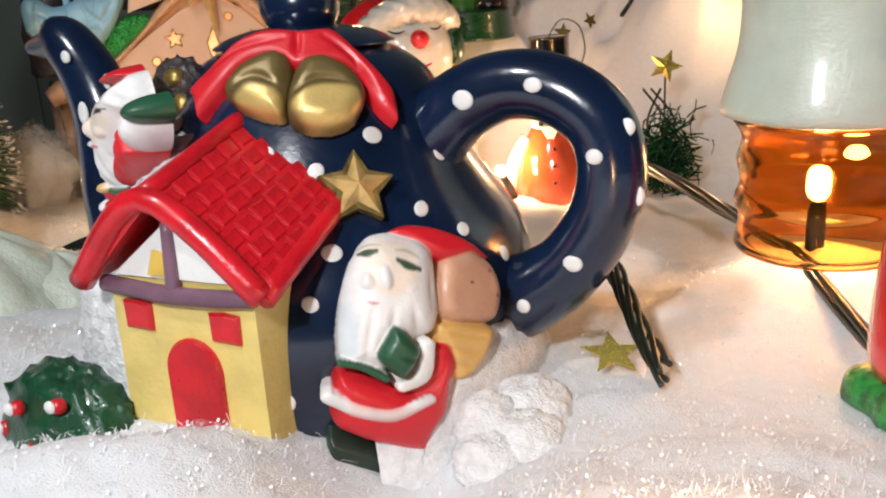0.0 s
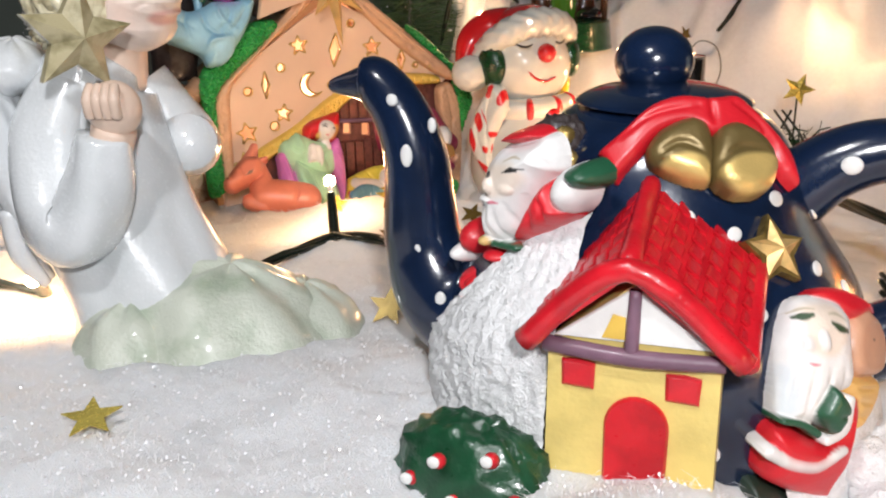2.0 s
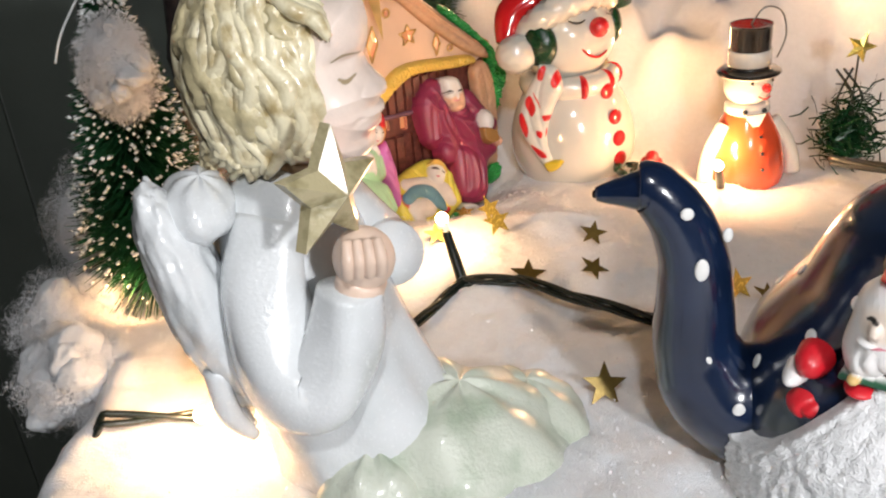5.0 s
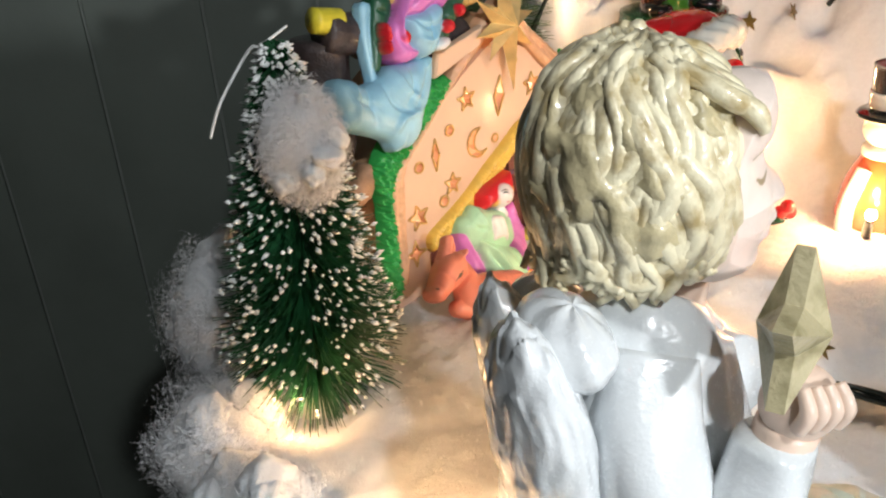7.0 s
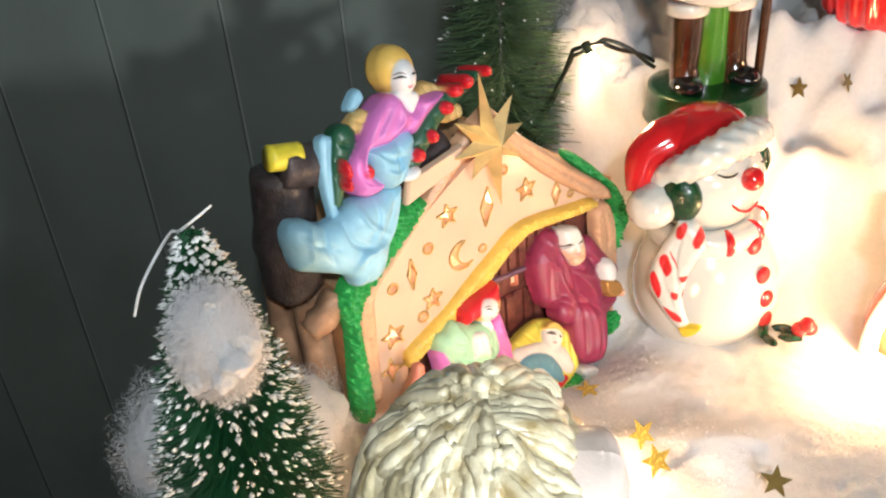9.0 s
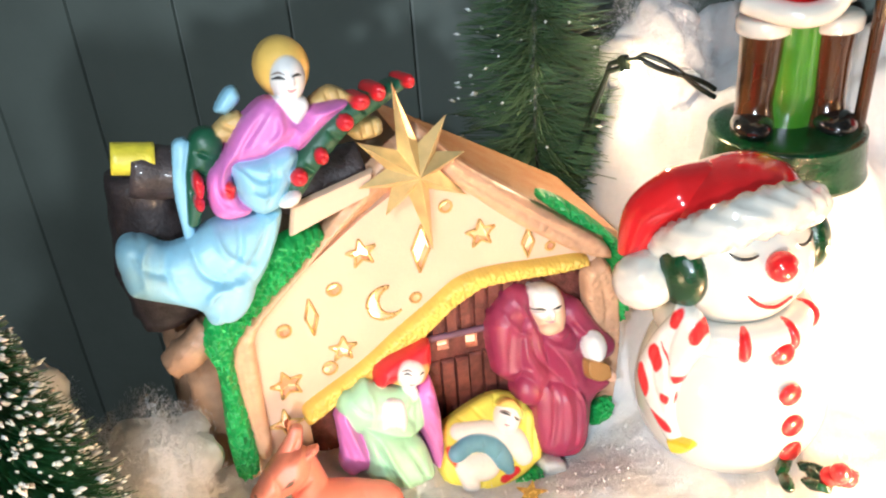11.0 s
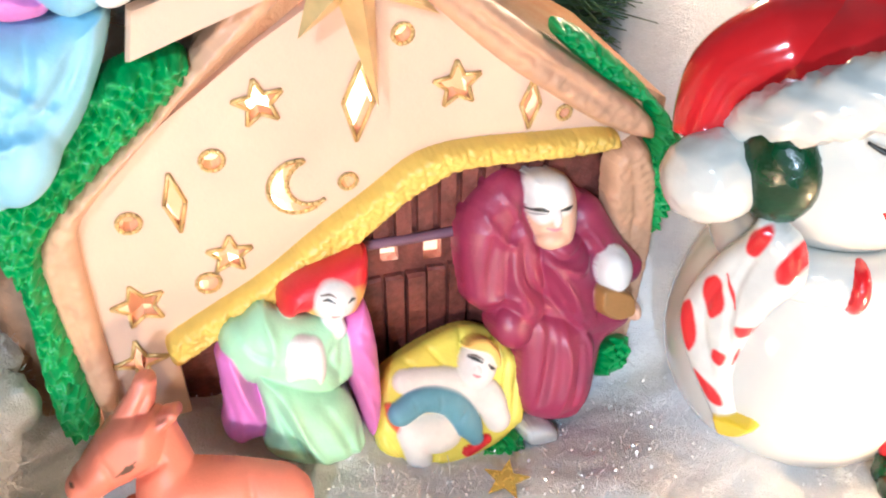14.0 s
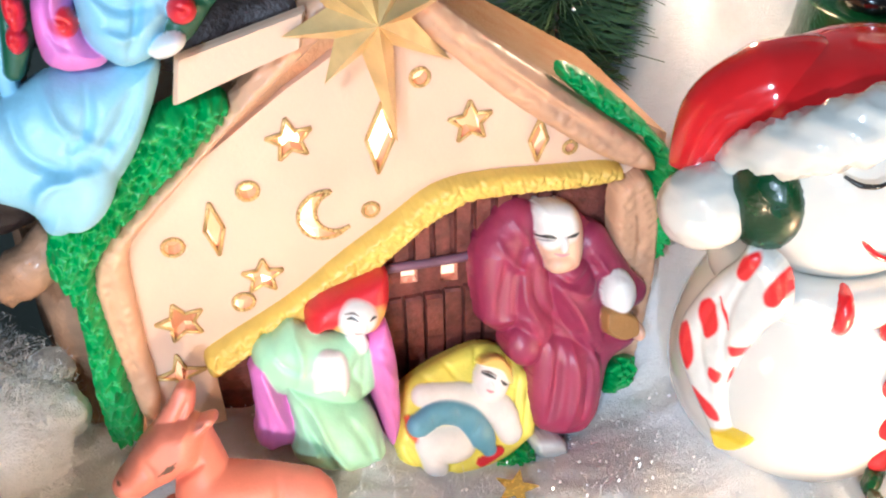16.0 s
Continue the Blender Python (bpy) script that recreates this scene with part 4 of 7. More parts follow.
def bells_and_bow():
    """Two bells under a red bow, moulded on the pot's shoulder."""
    r = Relief()
    r.poly([(-24.1, 4.3), (-18.3, 7.3), (-11.6, 12.2), (-5.7, 13.5), (1.0, 12.1), (6.8, 13.0), (10.9, 8.8), (15.9, 3.7), (19.0, -0.5), (19.4, -8.4), (15.6, -5.8), (13.7, -2.5), (11.6, 2.6), (5.5, 4.4), (-0.4, 2.8), (-4.9, 6.4), (-10.7, 5.5), (-15.1, 1.8), (-19.5, -1.6), (-21.6, -3.7), (-22.4, 2.0)], 0.5, 3.2, 2.1, C_RED)
    r.crease([(-18.2, 5.5), (-11.8, 9.1), (-2.8, 9.8)], 0.68, 0.7)
    r.crease([(4.9, 10.0), (9.9, 5.6), (15.4, -3.4)], 0.68, 0.7)
    r.crease([(0.2, 11.7), (-0.1, 5.6)], 0.80, 0.9)
    r.done("ribbon_bow", pot, "red ribbon bow", wrap=shoulder)
    r = Relief(0.3)
    r.poly([(-14.4, 1.9), (-10.9, 5.9), (-4.5, 8.1), (-1.3, 6.1), (-0.8, 1.9), (-2.2, -4.5), (-3.2, -8.0), (-7.2, -6.8), (-11.6, -4.1), (-14.3, -1.3)], 1.2, 4.6, 3.9, C_DARKBRASS)
    # lower part of the bell in a brighter brass
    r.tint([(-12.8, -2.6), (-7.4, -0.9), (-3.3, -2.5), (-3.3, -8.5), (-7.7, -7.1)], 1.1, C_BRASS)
    r.crease([(-13.2, -1.1), (-7.7, 1.3), (-3.0, -2.5)], 0.80, 0.8)
    r.limb([(-7.7, -3.1), (-4.2, -4.2)], [0.7, 0.9], 4.2, 0.9, C_BRASS)
    r.done("bell", pot, "dark gold bell with a brighter lower part", wrap=shoulder, material=BRASS)
    r = Relief(0.3)
    r.poly([(-1.2, 1.9), (0.7, 5.3), (4.7, 6.4), (10.2, 3.1), (12.3, -1.0), (12.4, -4.3), (9.5, -9.4), (4.4, -11.2), (0.1, -10.4), (-2.6, -7.9), (-2.6, -3.8)], 1.2, 4.6, 3.9, C_DARKBRASS)
    # the second bell is brighter below as well
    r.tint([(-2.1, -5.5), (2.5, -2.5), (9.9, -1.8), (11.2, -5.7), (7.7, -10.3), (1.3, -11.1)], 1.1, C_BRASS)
    r.crease([(-1.7, -3.9), (3.3, -0.8), (10.9, -2.2)], 0.80, 0.8)
    r.limb([(0.6, -6.3), (6.4, -5.4)], [0.9, 0.7], 4.2, 0.9, C_BRASS)
    r.done("bell", pot, "dark gold bell with a brighter lower part", wrap=shoulder, material=BRASS)


def lid_ornaments():
    s = Shape().spike_star((0, 0, 0), 0.0070, 0.0031, 0.0024, 5, GOLD, body_frame(-46, 0.058, 0.0030) @ pose(0, 0, 0, 0, -6, 0))
    s.prism(star_outline(5, 0.0080, 0.0044), -0.001, 0.0012, OLDGOLD, body_frame(-46, 0.058, 0.0016) @ pose(0, 0, 0, 0, -6, 0))
    s.done("star_relief", pot, "golden five-pointed star")
    leafy = lambda d: 0.2 * noise.noise(d * 4) + 0.1 * noise.noise(d * 10)
    Shape().ball((-0.0200, -0.0200, 0.0780), (0.0065, 0.0050, 0.0062), LOG, (0, 20, 0), 32, 22, leafy).ball((-0.0185, -0.0235, 0.0800), (0.0026, 0.0020, 0.0022), OLDGOLD, (0, 0, 0), 20, 14, leafy).ball((-0.0165, -0.0245, 0.0745), (0.0022, 0.0018, 0.0024), OLDGOLD, (0, 0, 0), 20, 14, leafy).done("holly_sprig", pot, "dark holly sprig touched with gold")


lid_ornaments()
bells_and_bow()


# ---- kneeling angel statue ----
def angel_face():
    """The angel statue's face in profile."""
    r = Relief()
    r.poly([(1.2, 26.5), (13.0, 26.4), (14.6, 20.2), (14.1, 15.5), (12.5, 11.7), (13.8, 8.2), (17.4, 4.5), (17.5, 2.8), (15.0, 0.9), (16.8, -1.3), (15.0, -3.2), (15.6, -5.0), (13.3, -6.6), (13.6, -9.5), (11.2, -13.2), (4.2, -15.8), (-4.1, -14.3), (-6.4, -1.9), (-3.8, 16.8)], 0, 15, 13.9, C_BISQUE)
    r.crease([(12.6, 13.5), (10.4, 12.3), (7.8, 12.7)], 1.19, 1.4)
    r.crease([(14.4, -1.6), (12.4, -1.3), (11.1, -2.1)], 0.66, 0.8)
    r.crease([(14.3, 2.6), (12.9, 4.1), (13.6, 6.3)], 0.80, 0.8)
    r.tint([(13.8, -3.7), (15.7, -3.5), (14.6, -7.4), (12.7, -7.7), (11.6, -5.6)], 1.1, C_LIP)
    r.tint([(4.1, -0.4), (10.6, -0.0), (9.8, -7.8), (3.8, -9.0)], 5.3, C_BLUSH)
    r.stroke([(8.7, 9.0), (10.1, 8.1), (11.7, 8.9)], 1.08, C_HAIRLINE)
    r.stroke([(7.5, 13.1), (10.1, 14.0), (12.6, 13.1)], 0.72, C_HAIRLINE)
    return r.done("face", None, "", pose(0.055, 0.2575, 0.108, 0, 0, -8), back=1.0)


def angel_statue():
    s = Shape()
    O = Vector((0.055, 0.245, 0.0))
    L = lambda x, y, z: (x - O.x, y - O.y, z - O.z)
    lock = lambda d: 0.055 * math.sin(9 * math.atan2(d.y, d.x) + 5 * d.z + 4 * noise.noise(d * 3)) * (0.35 + 0.65 * min(1, 1.6 * math.hypot(d.x, d.y))) + 0.05 * noise.noise(d * 7) + 0.03 * noise.noise(d * 16)
    fold = lambda d: 0.035 * math.sin(7 * math.atan2(d.y, d.x) + 3 * d.z) + 0.05 * noise.noise(d * 2.7) + 0.012 * noise.noise(d * 14)
    soft = lambda d: 0.02 * noise.noise(d * 3)
    # head
    s.ball(L(0.0515, 0.2580, 0.1105), (0.0115, 0.0140, 0.0185), SKIN, (0, 0, -10), 40, 28, soft)
    # darker blond base, left visible in the grooves between the paler locks
    s.ball(L(0.0445, 0.2615, 0.1165), (0.0205, 0.0215, 0.0240), HAIRBASE, (0, -18, -10), 110, 60, lock)
    s.ball(L(0.0510, 0.2600, 0.1290), (0.0130, 0.0180, 0.0095), HAIRBASE, (0, 14, -10), 80, 40, lock)
    rng = random.Random(21)
    for k in range(190):
        a = radians(62 + 236 * k / 189 + rng.uniform(-5, 5))
        r = 0.0195 + rng.uniform(-0.0008, 0.0012)
        w = rng.uniform(0.0010, 0.0022)
        end = 0.0930 + 0.010 * rng.random() + (0.008 if k < 30 or k > 160 else 0)
        zs = [0.1395 + rng.uniform(-0.002, 0.001), 0.1350 + rng.uniform(-0.002, 0.001), 0.1270, 0.1180, 0.1090, 0.1010, end]
        rr = [rng.uniform(0.0, 0.6), rng.uniform(0.58, 0.78), 0.97, 1.06, 1.03, 0.96, 0.98 + 0.12 * rng.random()]
        sw = rng.uniform(0, 6)
        pts = []
        for q, (z, f) in enumerate(zip(zs, rr)):
            aa = a + 0.15 * math.sin(sw + q * 1.9) + rng.uniform(-0.06, 0.06)
            rw = r * f * (1 + 0.03 * math.sin(sw + q * 2.1))
            pts.append(L(0.0465 + rw * math.cos(aa), 0.2625 + rw * math.sin(aa), z + 0.0015 * math.sin(sw * 2 + q)))
        s.tube(pts, [w * 0.7, w, w * 1.2, w * 1.2, w * 1.15, w, w * 0.5], HAIR, 8, 4)
    for k in range(44):
        y = 0.2430 + 0.034 * rng.random()
        dz = -0.28 * abs(y - 0.26)
        w = rng.uniform(0.0008, 0.0019)
        sw = rng.uniform(0, 6)
        s.tube([L(0.0450 + 0.006 * rng.random(), 0.26 + 0.6 * (y - 0.26), 0.1400 + dz * 0.4), L(0.0545, y + 0.0015 * math.sin(sw), 0.1382 + dz), L(0.0590, y + 0.002 * math.sin(sw + 2), 0.1345 + dz * 0.8),
                L(0.0610, y + 0.003 * math.sin(sw + 4), 0.1275 + 0.3 * dz + 0.004 * rng.random())], [w, w * 1.2, w * 1.2, w * 0.6], HAIR, 8, 5)
    # neck, robe
    s.tube([L(0.0480, 0.2570, 0.0830), L(0.0500, 0.2570, 0.0960)], [0.0105, 0.0095], SKIN)
    s.tube([L(0.0480, 0.2560, 0.0900), L(0.0450, 0.2530, 0.0830), L(0.0455, 0.2520, 0.0660), L(0.0500, 0.2500, 0.0420), L(0.0580, 0.2480, 0.0180), L(0.0600, 0.2470, 0.0020)],
           [0.0105, 0.0170, 0.0205, 0.0230, 0.0255, 0.0270], ROBE, 40, 8, 1.0, lambda a, k: 0.05 * math.sin(6 * a + k * 0.12) * min(1, k / 25) + 0.02 * math.sin(11 * a - k * 0.2))
    # skirt spread to the side and front
    s.ball(L(0.0800, 0.2440, 0.0050), (0.0360, 0.0300, 0.0270), MOSS, (0, 9, 12), 60, 40, fold)
    s.ball(L(0.1010, 0.2540, 0.0060), (0.0210, 0.0200, 0.0170), MOSS, (0, 10, 20), 48, 30, fold)
    s.ball(L(0.0600, 0.2290, 0.0060), (0.0180, 0.0200, 0.0200), MOSS, (0, 0, 0), 48, 30, fold)
    # near arm, hand and star
    s.tube([L(0.0430, 0.2440, 0.0840), L(0.0390, 0.2360, 0.0700), L(0.0420, 0.2280, 0.0520), L(0.0500, 0.2250, 0.0480), L(0.0570, 0.2255, 0.0600), L(0.0600, 0.2260, 0.0740)],
           [0.0095, 0.0112, 0.0112, 0.0106, 0.0092, 0.0072], ROBE, 26, 7, 1.0, lambda a, k: 0.06 * math.sin(4 * a + k * 0.25))
    s.tube([L(0.0590, 0.2270, 0.0640), L(0.0630, 0.2270, 0.0760)], [0.0056, 0.0060], SKIN)
    s.ball(L(0.0640, 0.2265, 0.0810), (0.0072, 0.0066, 0.0076), SKIN, (0, 0, 0), 24, 16)
    for k in range(4):
        s.tube([L(0.0605 + 0.0024 * k, 0.2205, 0.0800), L(0.0610 + 0.0024 * k, 0.2190, 0.0845), L(0.0610 + 0.0022 * k, 0.2215, 0.0880)], [0.0015, 0.0016, 0.0012], SKIN, 8)
    m = pose(*L(0.0595, 0.2215, 0.1000), 0, 8, 50)
    s.spike_star((0, 0, 0), 0.0145, 0.0068, -0.0046, 5, PLASTER, m)
    s.prism(star_outline(5, 0.0145, 0.0068), 0.0030, 0.0, PLASTER, m)
    s.spike_star((0, 0.0030, 0), 0.0145, 0.0068, 0.0046, 5, PLASTER, m)
    # far arm
    s.tube([L(0.0520, 0.2660, 0.0820), L(0.0640, 0.2680, 0.0640), L(0.0700, 0.2560, 0.0660)], [0.0095, 0.0105, 0.0085], ROBE, 20)
    # wings, with rows of feathers
    for base, lean, out in ((L(0.0215, 0.2430, 0.0640), 6, 1), (L(0.0275, 0.2740, 0.0520), -8, -1)):
        def vane(d):
            rows = 0.035 * ((d.z * 3.2 + 0.35 * math.cos(9 * d.y)) % 1.0)
            return rows * (1 if d.x < 0.2 else 0.3) + 0.035 * math.sin(17 * d.y + 2 * d.z) * (1 - max(0, d.z)) + 0.05 * noise.noise(d * 4)
        s.ball(base, (0.0090, 0.0150, 0.0350), ROBE, (lean, -12, 14), 90, 80, vane)
        for c in range(6):
            mm = pose(*base, lean, -12, 14)
            y = -0.0115 + 0.0046 * c
            s.tube([mm @ Vector((-0.003, y, -0.012)), mm @ Vector((-0.005, y * 1.05, -0.026)), mm @ Vector((-0.002, y * 1.0, -0.038 + 0.05 * abs(y)))], [0.0030, 0.0033, 0.0015], ROBE, 12, 5)
        s.ball((base[0] + 0.004, base[1] + 0.001, base[2] + 0.026), (0.0090, 0.0130, 0.0080), ROBE, (lean, 10, 10), 40, 26, fold)
    # the face takes its place in the same mesh
    f = angel_face()
    f.data.transform(pose(-O.x, -O.y, -O.z) @ pose(0.055, 0.2575, 0.108, 0, 0, -8))
    st_ob = s.done("angel_statue", None, "kneeling angel statue in pale blue holding an antique gold star", "statue", pose(*O))
    st_ob.data.materials.append(PAINTED)
    slot = len(st_ob.data.materials) - 1
    st_ob.data.color_attributes.new("Tint", "FLOAT_COLOR", "POINT")
    bm = bmesh.new()
    bm.from_mesh(st_ob.data)
    bm.from_mesh(f.data)
    n_old = len(st_ob.data.polygons)
    bm.faces.ensure_lookup_table()
    for face in bm.faces[n_old:]:
        face.material_index = slot
    bm.to_mesh(st_ob.data)
    bm.free()
    bpy.data.objects.remove(f)
    return st_ob


angel_statue()


# ---- nativity stable ----
STABLE = pose(0.0233, 0.4323, 0, 0, 0, 33.2)


def circle(r, n=14, cx=0.0, cz=0.0):
    return [(cx + r * math.cos(2 * math.pi * i / n), cz + r * math.sin(2 * math.pi * i / n)) for i in range(n)]


def shifted(poly, x, z):
    return [(px + x, pz + z) for px, pz in poly]


def moon_outline(x, z, r):
    out = [(x + r * math.cos(radians(a)), z + r * math.sin(radians(a))) for a in range(75, 330, 15)]
    inn = [(x + r * 0.42 + r * 0.80 * math.cos(radians(a)), z + r * 0.08 + r * 0.85 * math.sin(radians(a))) for a in range(300, 90, -15)]
    return out + inn


CUTS = [shifted(star_outline(5, 0.0056, 0.0027, 100), -0.0008, 0.0327), shifted(star_outline(5, 0.0048, 0.0022, 84), 0.0188, 0.0411), shifted(star_outline(5, 0.0050, 0.0022, 95), 0.0289, 0.0745),
        shifted(star_outline(5, 0.0052, 0.0024, 92), 0.0681, 0.0715), shifted(star_outline(2, 0.0068, 0.0020, 90), 0.0105, 0.0561), shifted(star_outline(2, 0.0056, 0.0022, 88), 0.0844, 0.0640),
        shifted(star_outline(4, 0.0060, 0.0020, 90), -0.0037, 0.0175), shifted(star_outline(2, 0.0085, 0.0030, 84), 0.0478, 0.0712), moon_outline(0.0345, 0.0545, 0.0062),
        circle(0.0022, 12, 0.0014, 0.0535), circle(0.0022, 12, 0.0188, 0.0641), circle(0.0018, 12, 0.0446, 0.0536), circle(0.0016, 12, 0.0924, 0.0605), circle(0.0020, 12, 0.0570, 0.0840), circle(0.0024, 12, 0.0136, 0.0350)]


def pierced(outline, holes, y0, y1, mat):
    """A plate with real openings."""
    bm = bmesh.new()
    edges = []
    for loop in [outline] + holes:
        vs = [bm.verts.new((x, y1, z)) for x, z in loop]
        edges += [bm.edges.new((vs[i], vs[(i + 1) % len(vs)])) for i in range(len(vs))]
    bmesh.ops.triangle_fill(bm, use_beauty=True, use_dissolve=False, edges=edges)
    ex = bmesh.ops.extrude_face_region(bm, geom=bm.faces[:])
    bmesh.ops.translate(bm, vec=(0, y0 - y1, 0), verts=[g for g in ex["geom"] if isinstance(g, bmesh.types.BMVert)])
    bmesh.ops.recalc_face_normals(bm, faces=bm.faces)
    s = Shape()
    bm.verts.ensure_lookup_table()
    bm.verts.index_update()
    s.add([v.co.copy() for v in bm.verts], [tuple(v.index for v in f.verts) for f in bm.faces], mat, False)
    bm.free()
    return s


def stable():
    st = thing("nativity_stable", STABLE, "painted ceramic nativity stable with pierced stars lit from inside", "nativity")
    panel = [(-0.0165, -0.025), (-0.0135, 0.020), (-0.0125, 0.0560), (0.0130, 0.0745), (0.0300, 0.0860), (0.0477, 0.0960), (0.0720, 0.0840), (0.0950, 0.0690), (0.1140, 0.0535),
             (0.1080, 0.0500), (0.0900, 0.0535), (0.0720, 0.0545), (0.0600, 0.0500), (0.0440, 0.0410), (0.0280, 0.0310), (0.0140, 0.0215), (0.0040, 0.0140), (0.0040, -0.025)]
    p = pierced(panel, CUTS, 0.0035, 0.0, CREAM).done("front_panel", st, "cream pierced front panel")
    for cut in CUTS:
        loop = [(x, -0.0004, z) for x, z in cut]
        s = Shape()
        for i in range(len(loop)):
            s.tube([loop[i], loop[(i + 1) % len(loop)]], 0.00045, GOLD, 6, 1)
        s.done("cutout_rim", p, "gold edged cutout")
    # dark timber back of the room with two lit windows
    back = [(-0.004, -0.03), (0.116, -0.03), (0.116, 0.052), (0.09, 0.0555), (0.072, 0.0565), (0.058, 0.051), (0.028, 0.033), (-0.004, 0.012)]
    wins = [[(0.0515, 0.0265), (0.0560, 0.0260), (0.0560, 0.0320), (0.0520, 0.0325)], [(0.0620, 0.0245), (0.0665, 0.0240), (0.0665, 0.0308), (0.0622, 0.0312)]]
    b = pierced(back, wins, 0.0075, 0.0045, DARKWOOD).done("back_wall", st, "dark brown timber back wall")
    for k in range(14):
        x = 0.047 + 0.0052 * k
        Shape().prism([(x, -0.02), (x + 0.0044, -0.02), (x + 0.0044, 0.0225 - 0.0002 * k), (x, 0.0225)], 0.0045, 0.0030 - 0.0006 * (k % 3), DARKWOOD, inset=0.03).done("plank", b)
    for k in range(9):
        x = 0.050 + 0.0052 * k
        Shape().prism([(x, 0.034), (x + 0.0036, 0.034), (x + 0.0036, 0.0500), (x, 0.0495)], 0.0045, 0.0028 - 0.0005 * (k % 2), DARKWOOD, inset=0.03).done("plank", b)
    Shape().tube([(0.044, 0.0025, 0.0340), (0.066, 0.0020, 0.0330), (0.080, 0.0025, 0.0330)], 0.0012, MAUVE, 8).done("ledge", b)
    # shell behind: roof slopes and back
    for A, B in (((-0.018, 0.058), (0.048, 0.104)), ((0.048, 0.104), (0.119, 0.058))):
        Shape().prism([A, B, (B[0], B[1] - 0.006), (A[0], A[1] - 0.006)], 0.050, 0.002, SANDY).done("roof_slope", st, "brown roof slope")
    Shape().prism([(-0.0185, -0.025), (-0.0155, -0.025), (-0.0150, 0.0515), (-0.0180, 0.0515)], 0.050, 0.002, SANDY).done("side_wall", st, "brown side wall")
    Shape().prism([(0.1150, -0.025), (0.1180, -0.025), (0.1180, 0.0515), (0.1150, 0.0515)], 0.050, 0.006, SANDY).done("side_wall", st, "brown side wall")
    Shape().prism([(-0.0185, -0.025), (0.1180, -0.025), (0.1180, 0.055), (0.048, 0.099), (-0.0185, 0.055)], 0.055, 0.0512, SANDY).done("rear_wall", st, "brown rear wall")
    Shape().prism([(-0.0150, -0.025), (0.1145, -0.025), (0.1145, 0.052), (0.048, 0.094), (-0.0150, 0.052)], 0.0505, 0.0495, CREAM).done("inner_back", st, "cream unglazed inside")
    # big star
    m = pose(0.0460, -0.0070, 0.1020)
    rays = [1.35, 0.96, 0.83, 0.79, 1.41, 0.98, 0.80, 0.91]
    s = Shape().spike_star((0, 0, 0), 0.0205, 0.0082, -0.0068, 8, STARGOLD, m, rays, 98)
    s.spike_star((0, 0.0, 0), 0.0205, 0.0082, 0.0040, 8, STARGOLD, m, rays, 98)
    s.done("roof_star", st, "large golden eight-pointed star")
    # banner and beam behind the flying figure
    rough = lambda a, k: 0.20 * noise.noise(Vector((math.cos(a) * 1.4, math.sin(a) * 1.4, k * 0.33))) + 0.09 * noise.noise(Vector((a * 3, k * 0.8, 7)))
    Shape().prism([(0.0080, 0.0885), (0.0330, 0.0965), (0.0345, 0.1035), (0.0100, 0.0975)], -0.003, -0.006, CREAM, inset=0.06).done("banner", st, "cream ribbon banner")
    Shape().tube([(-0.030, 0.010, 0.1120), (-0.010, 0.008, 0.1060), (0.012, 0.008, 0.0980), (0.034, 0.008, 0.1000)], [0.0075, 0.0080, 0.0090, 0.0075], LOG, 18, 8, 1, rough).done("roof_log", st, "grey-brown log")
    Shape().tube([(-0.0235, 0.008, 0.1145), (-0.0345, 0.008, 0.1170)], [0.0048, 0.0045], STRAW, 16).done("log_end", st, "yellow log end")
    Shape().tube([(-0.028, 0.014, 0.108), (-0.030, 0.016, 0.08), (-0.030, 0.016, 0.06)], [0.010, 0.012, 0.010], LOG, 16, 6, 1, rough).done("trunk", st, "dark tree trunk")
    Shape().tube([(-0.020, 0.004, 0.0580), (-0.028, 0.002, 0.0530), (-0.034, 0.002, 0.0500)], [0.0050, 0.0056, 0.0044], ROOT, 16, 6, 1, rough).done("branch_stub", st, "pale brown branch stub")
    Shape().tube([(-0.0240, 0.020, 0.055), (-0.0250, 0.018, 0.030), (-0.0240, 0.018, -0.02)], [0.0070, 0.0062, 0.0085], ROOT, 18, 8, 1, rough).done("root", st, "pale brown tree root")
    Shape().tube([(-0.0290, 0.034, 0.055), (-0.0310, 0.034, 0.030), (-0.0300, 0.034, -0.02)], [0.0056, 0.0050, 0.0070], ROOT, 18, 8, 1, rough).done("root", st, "pale brown tree root")
    return st


st = stable()


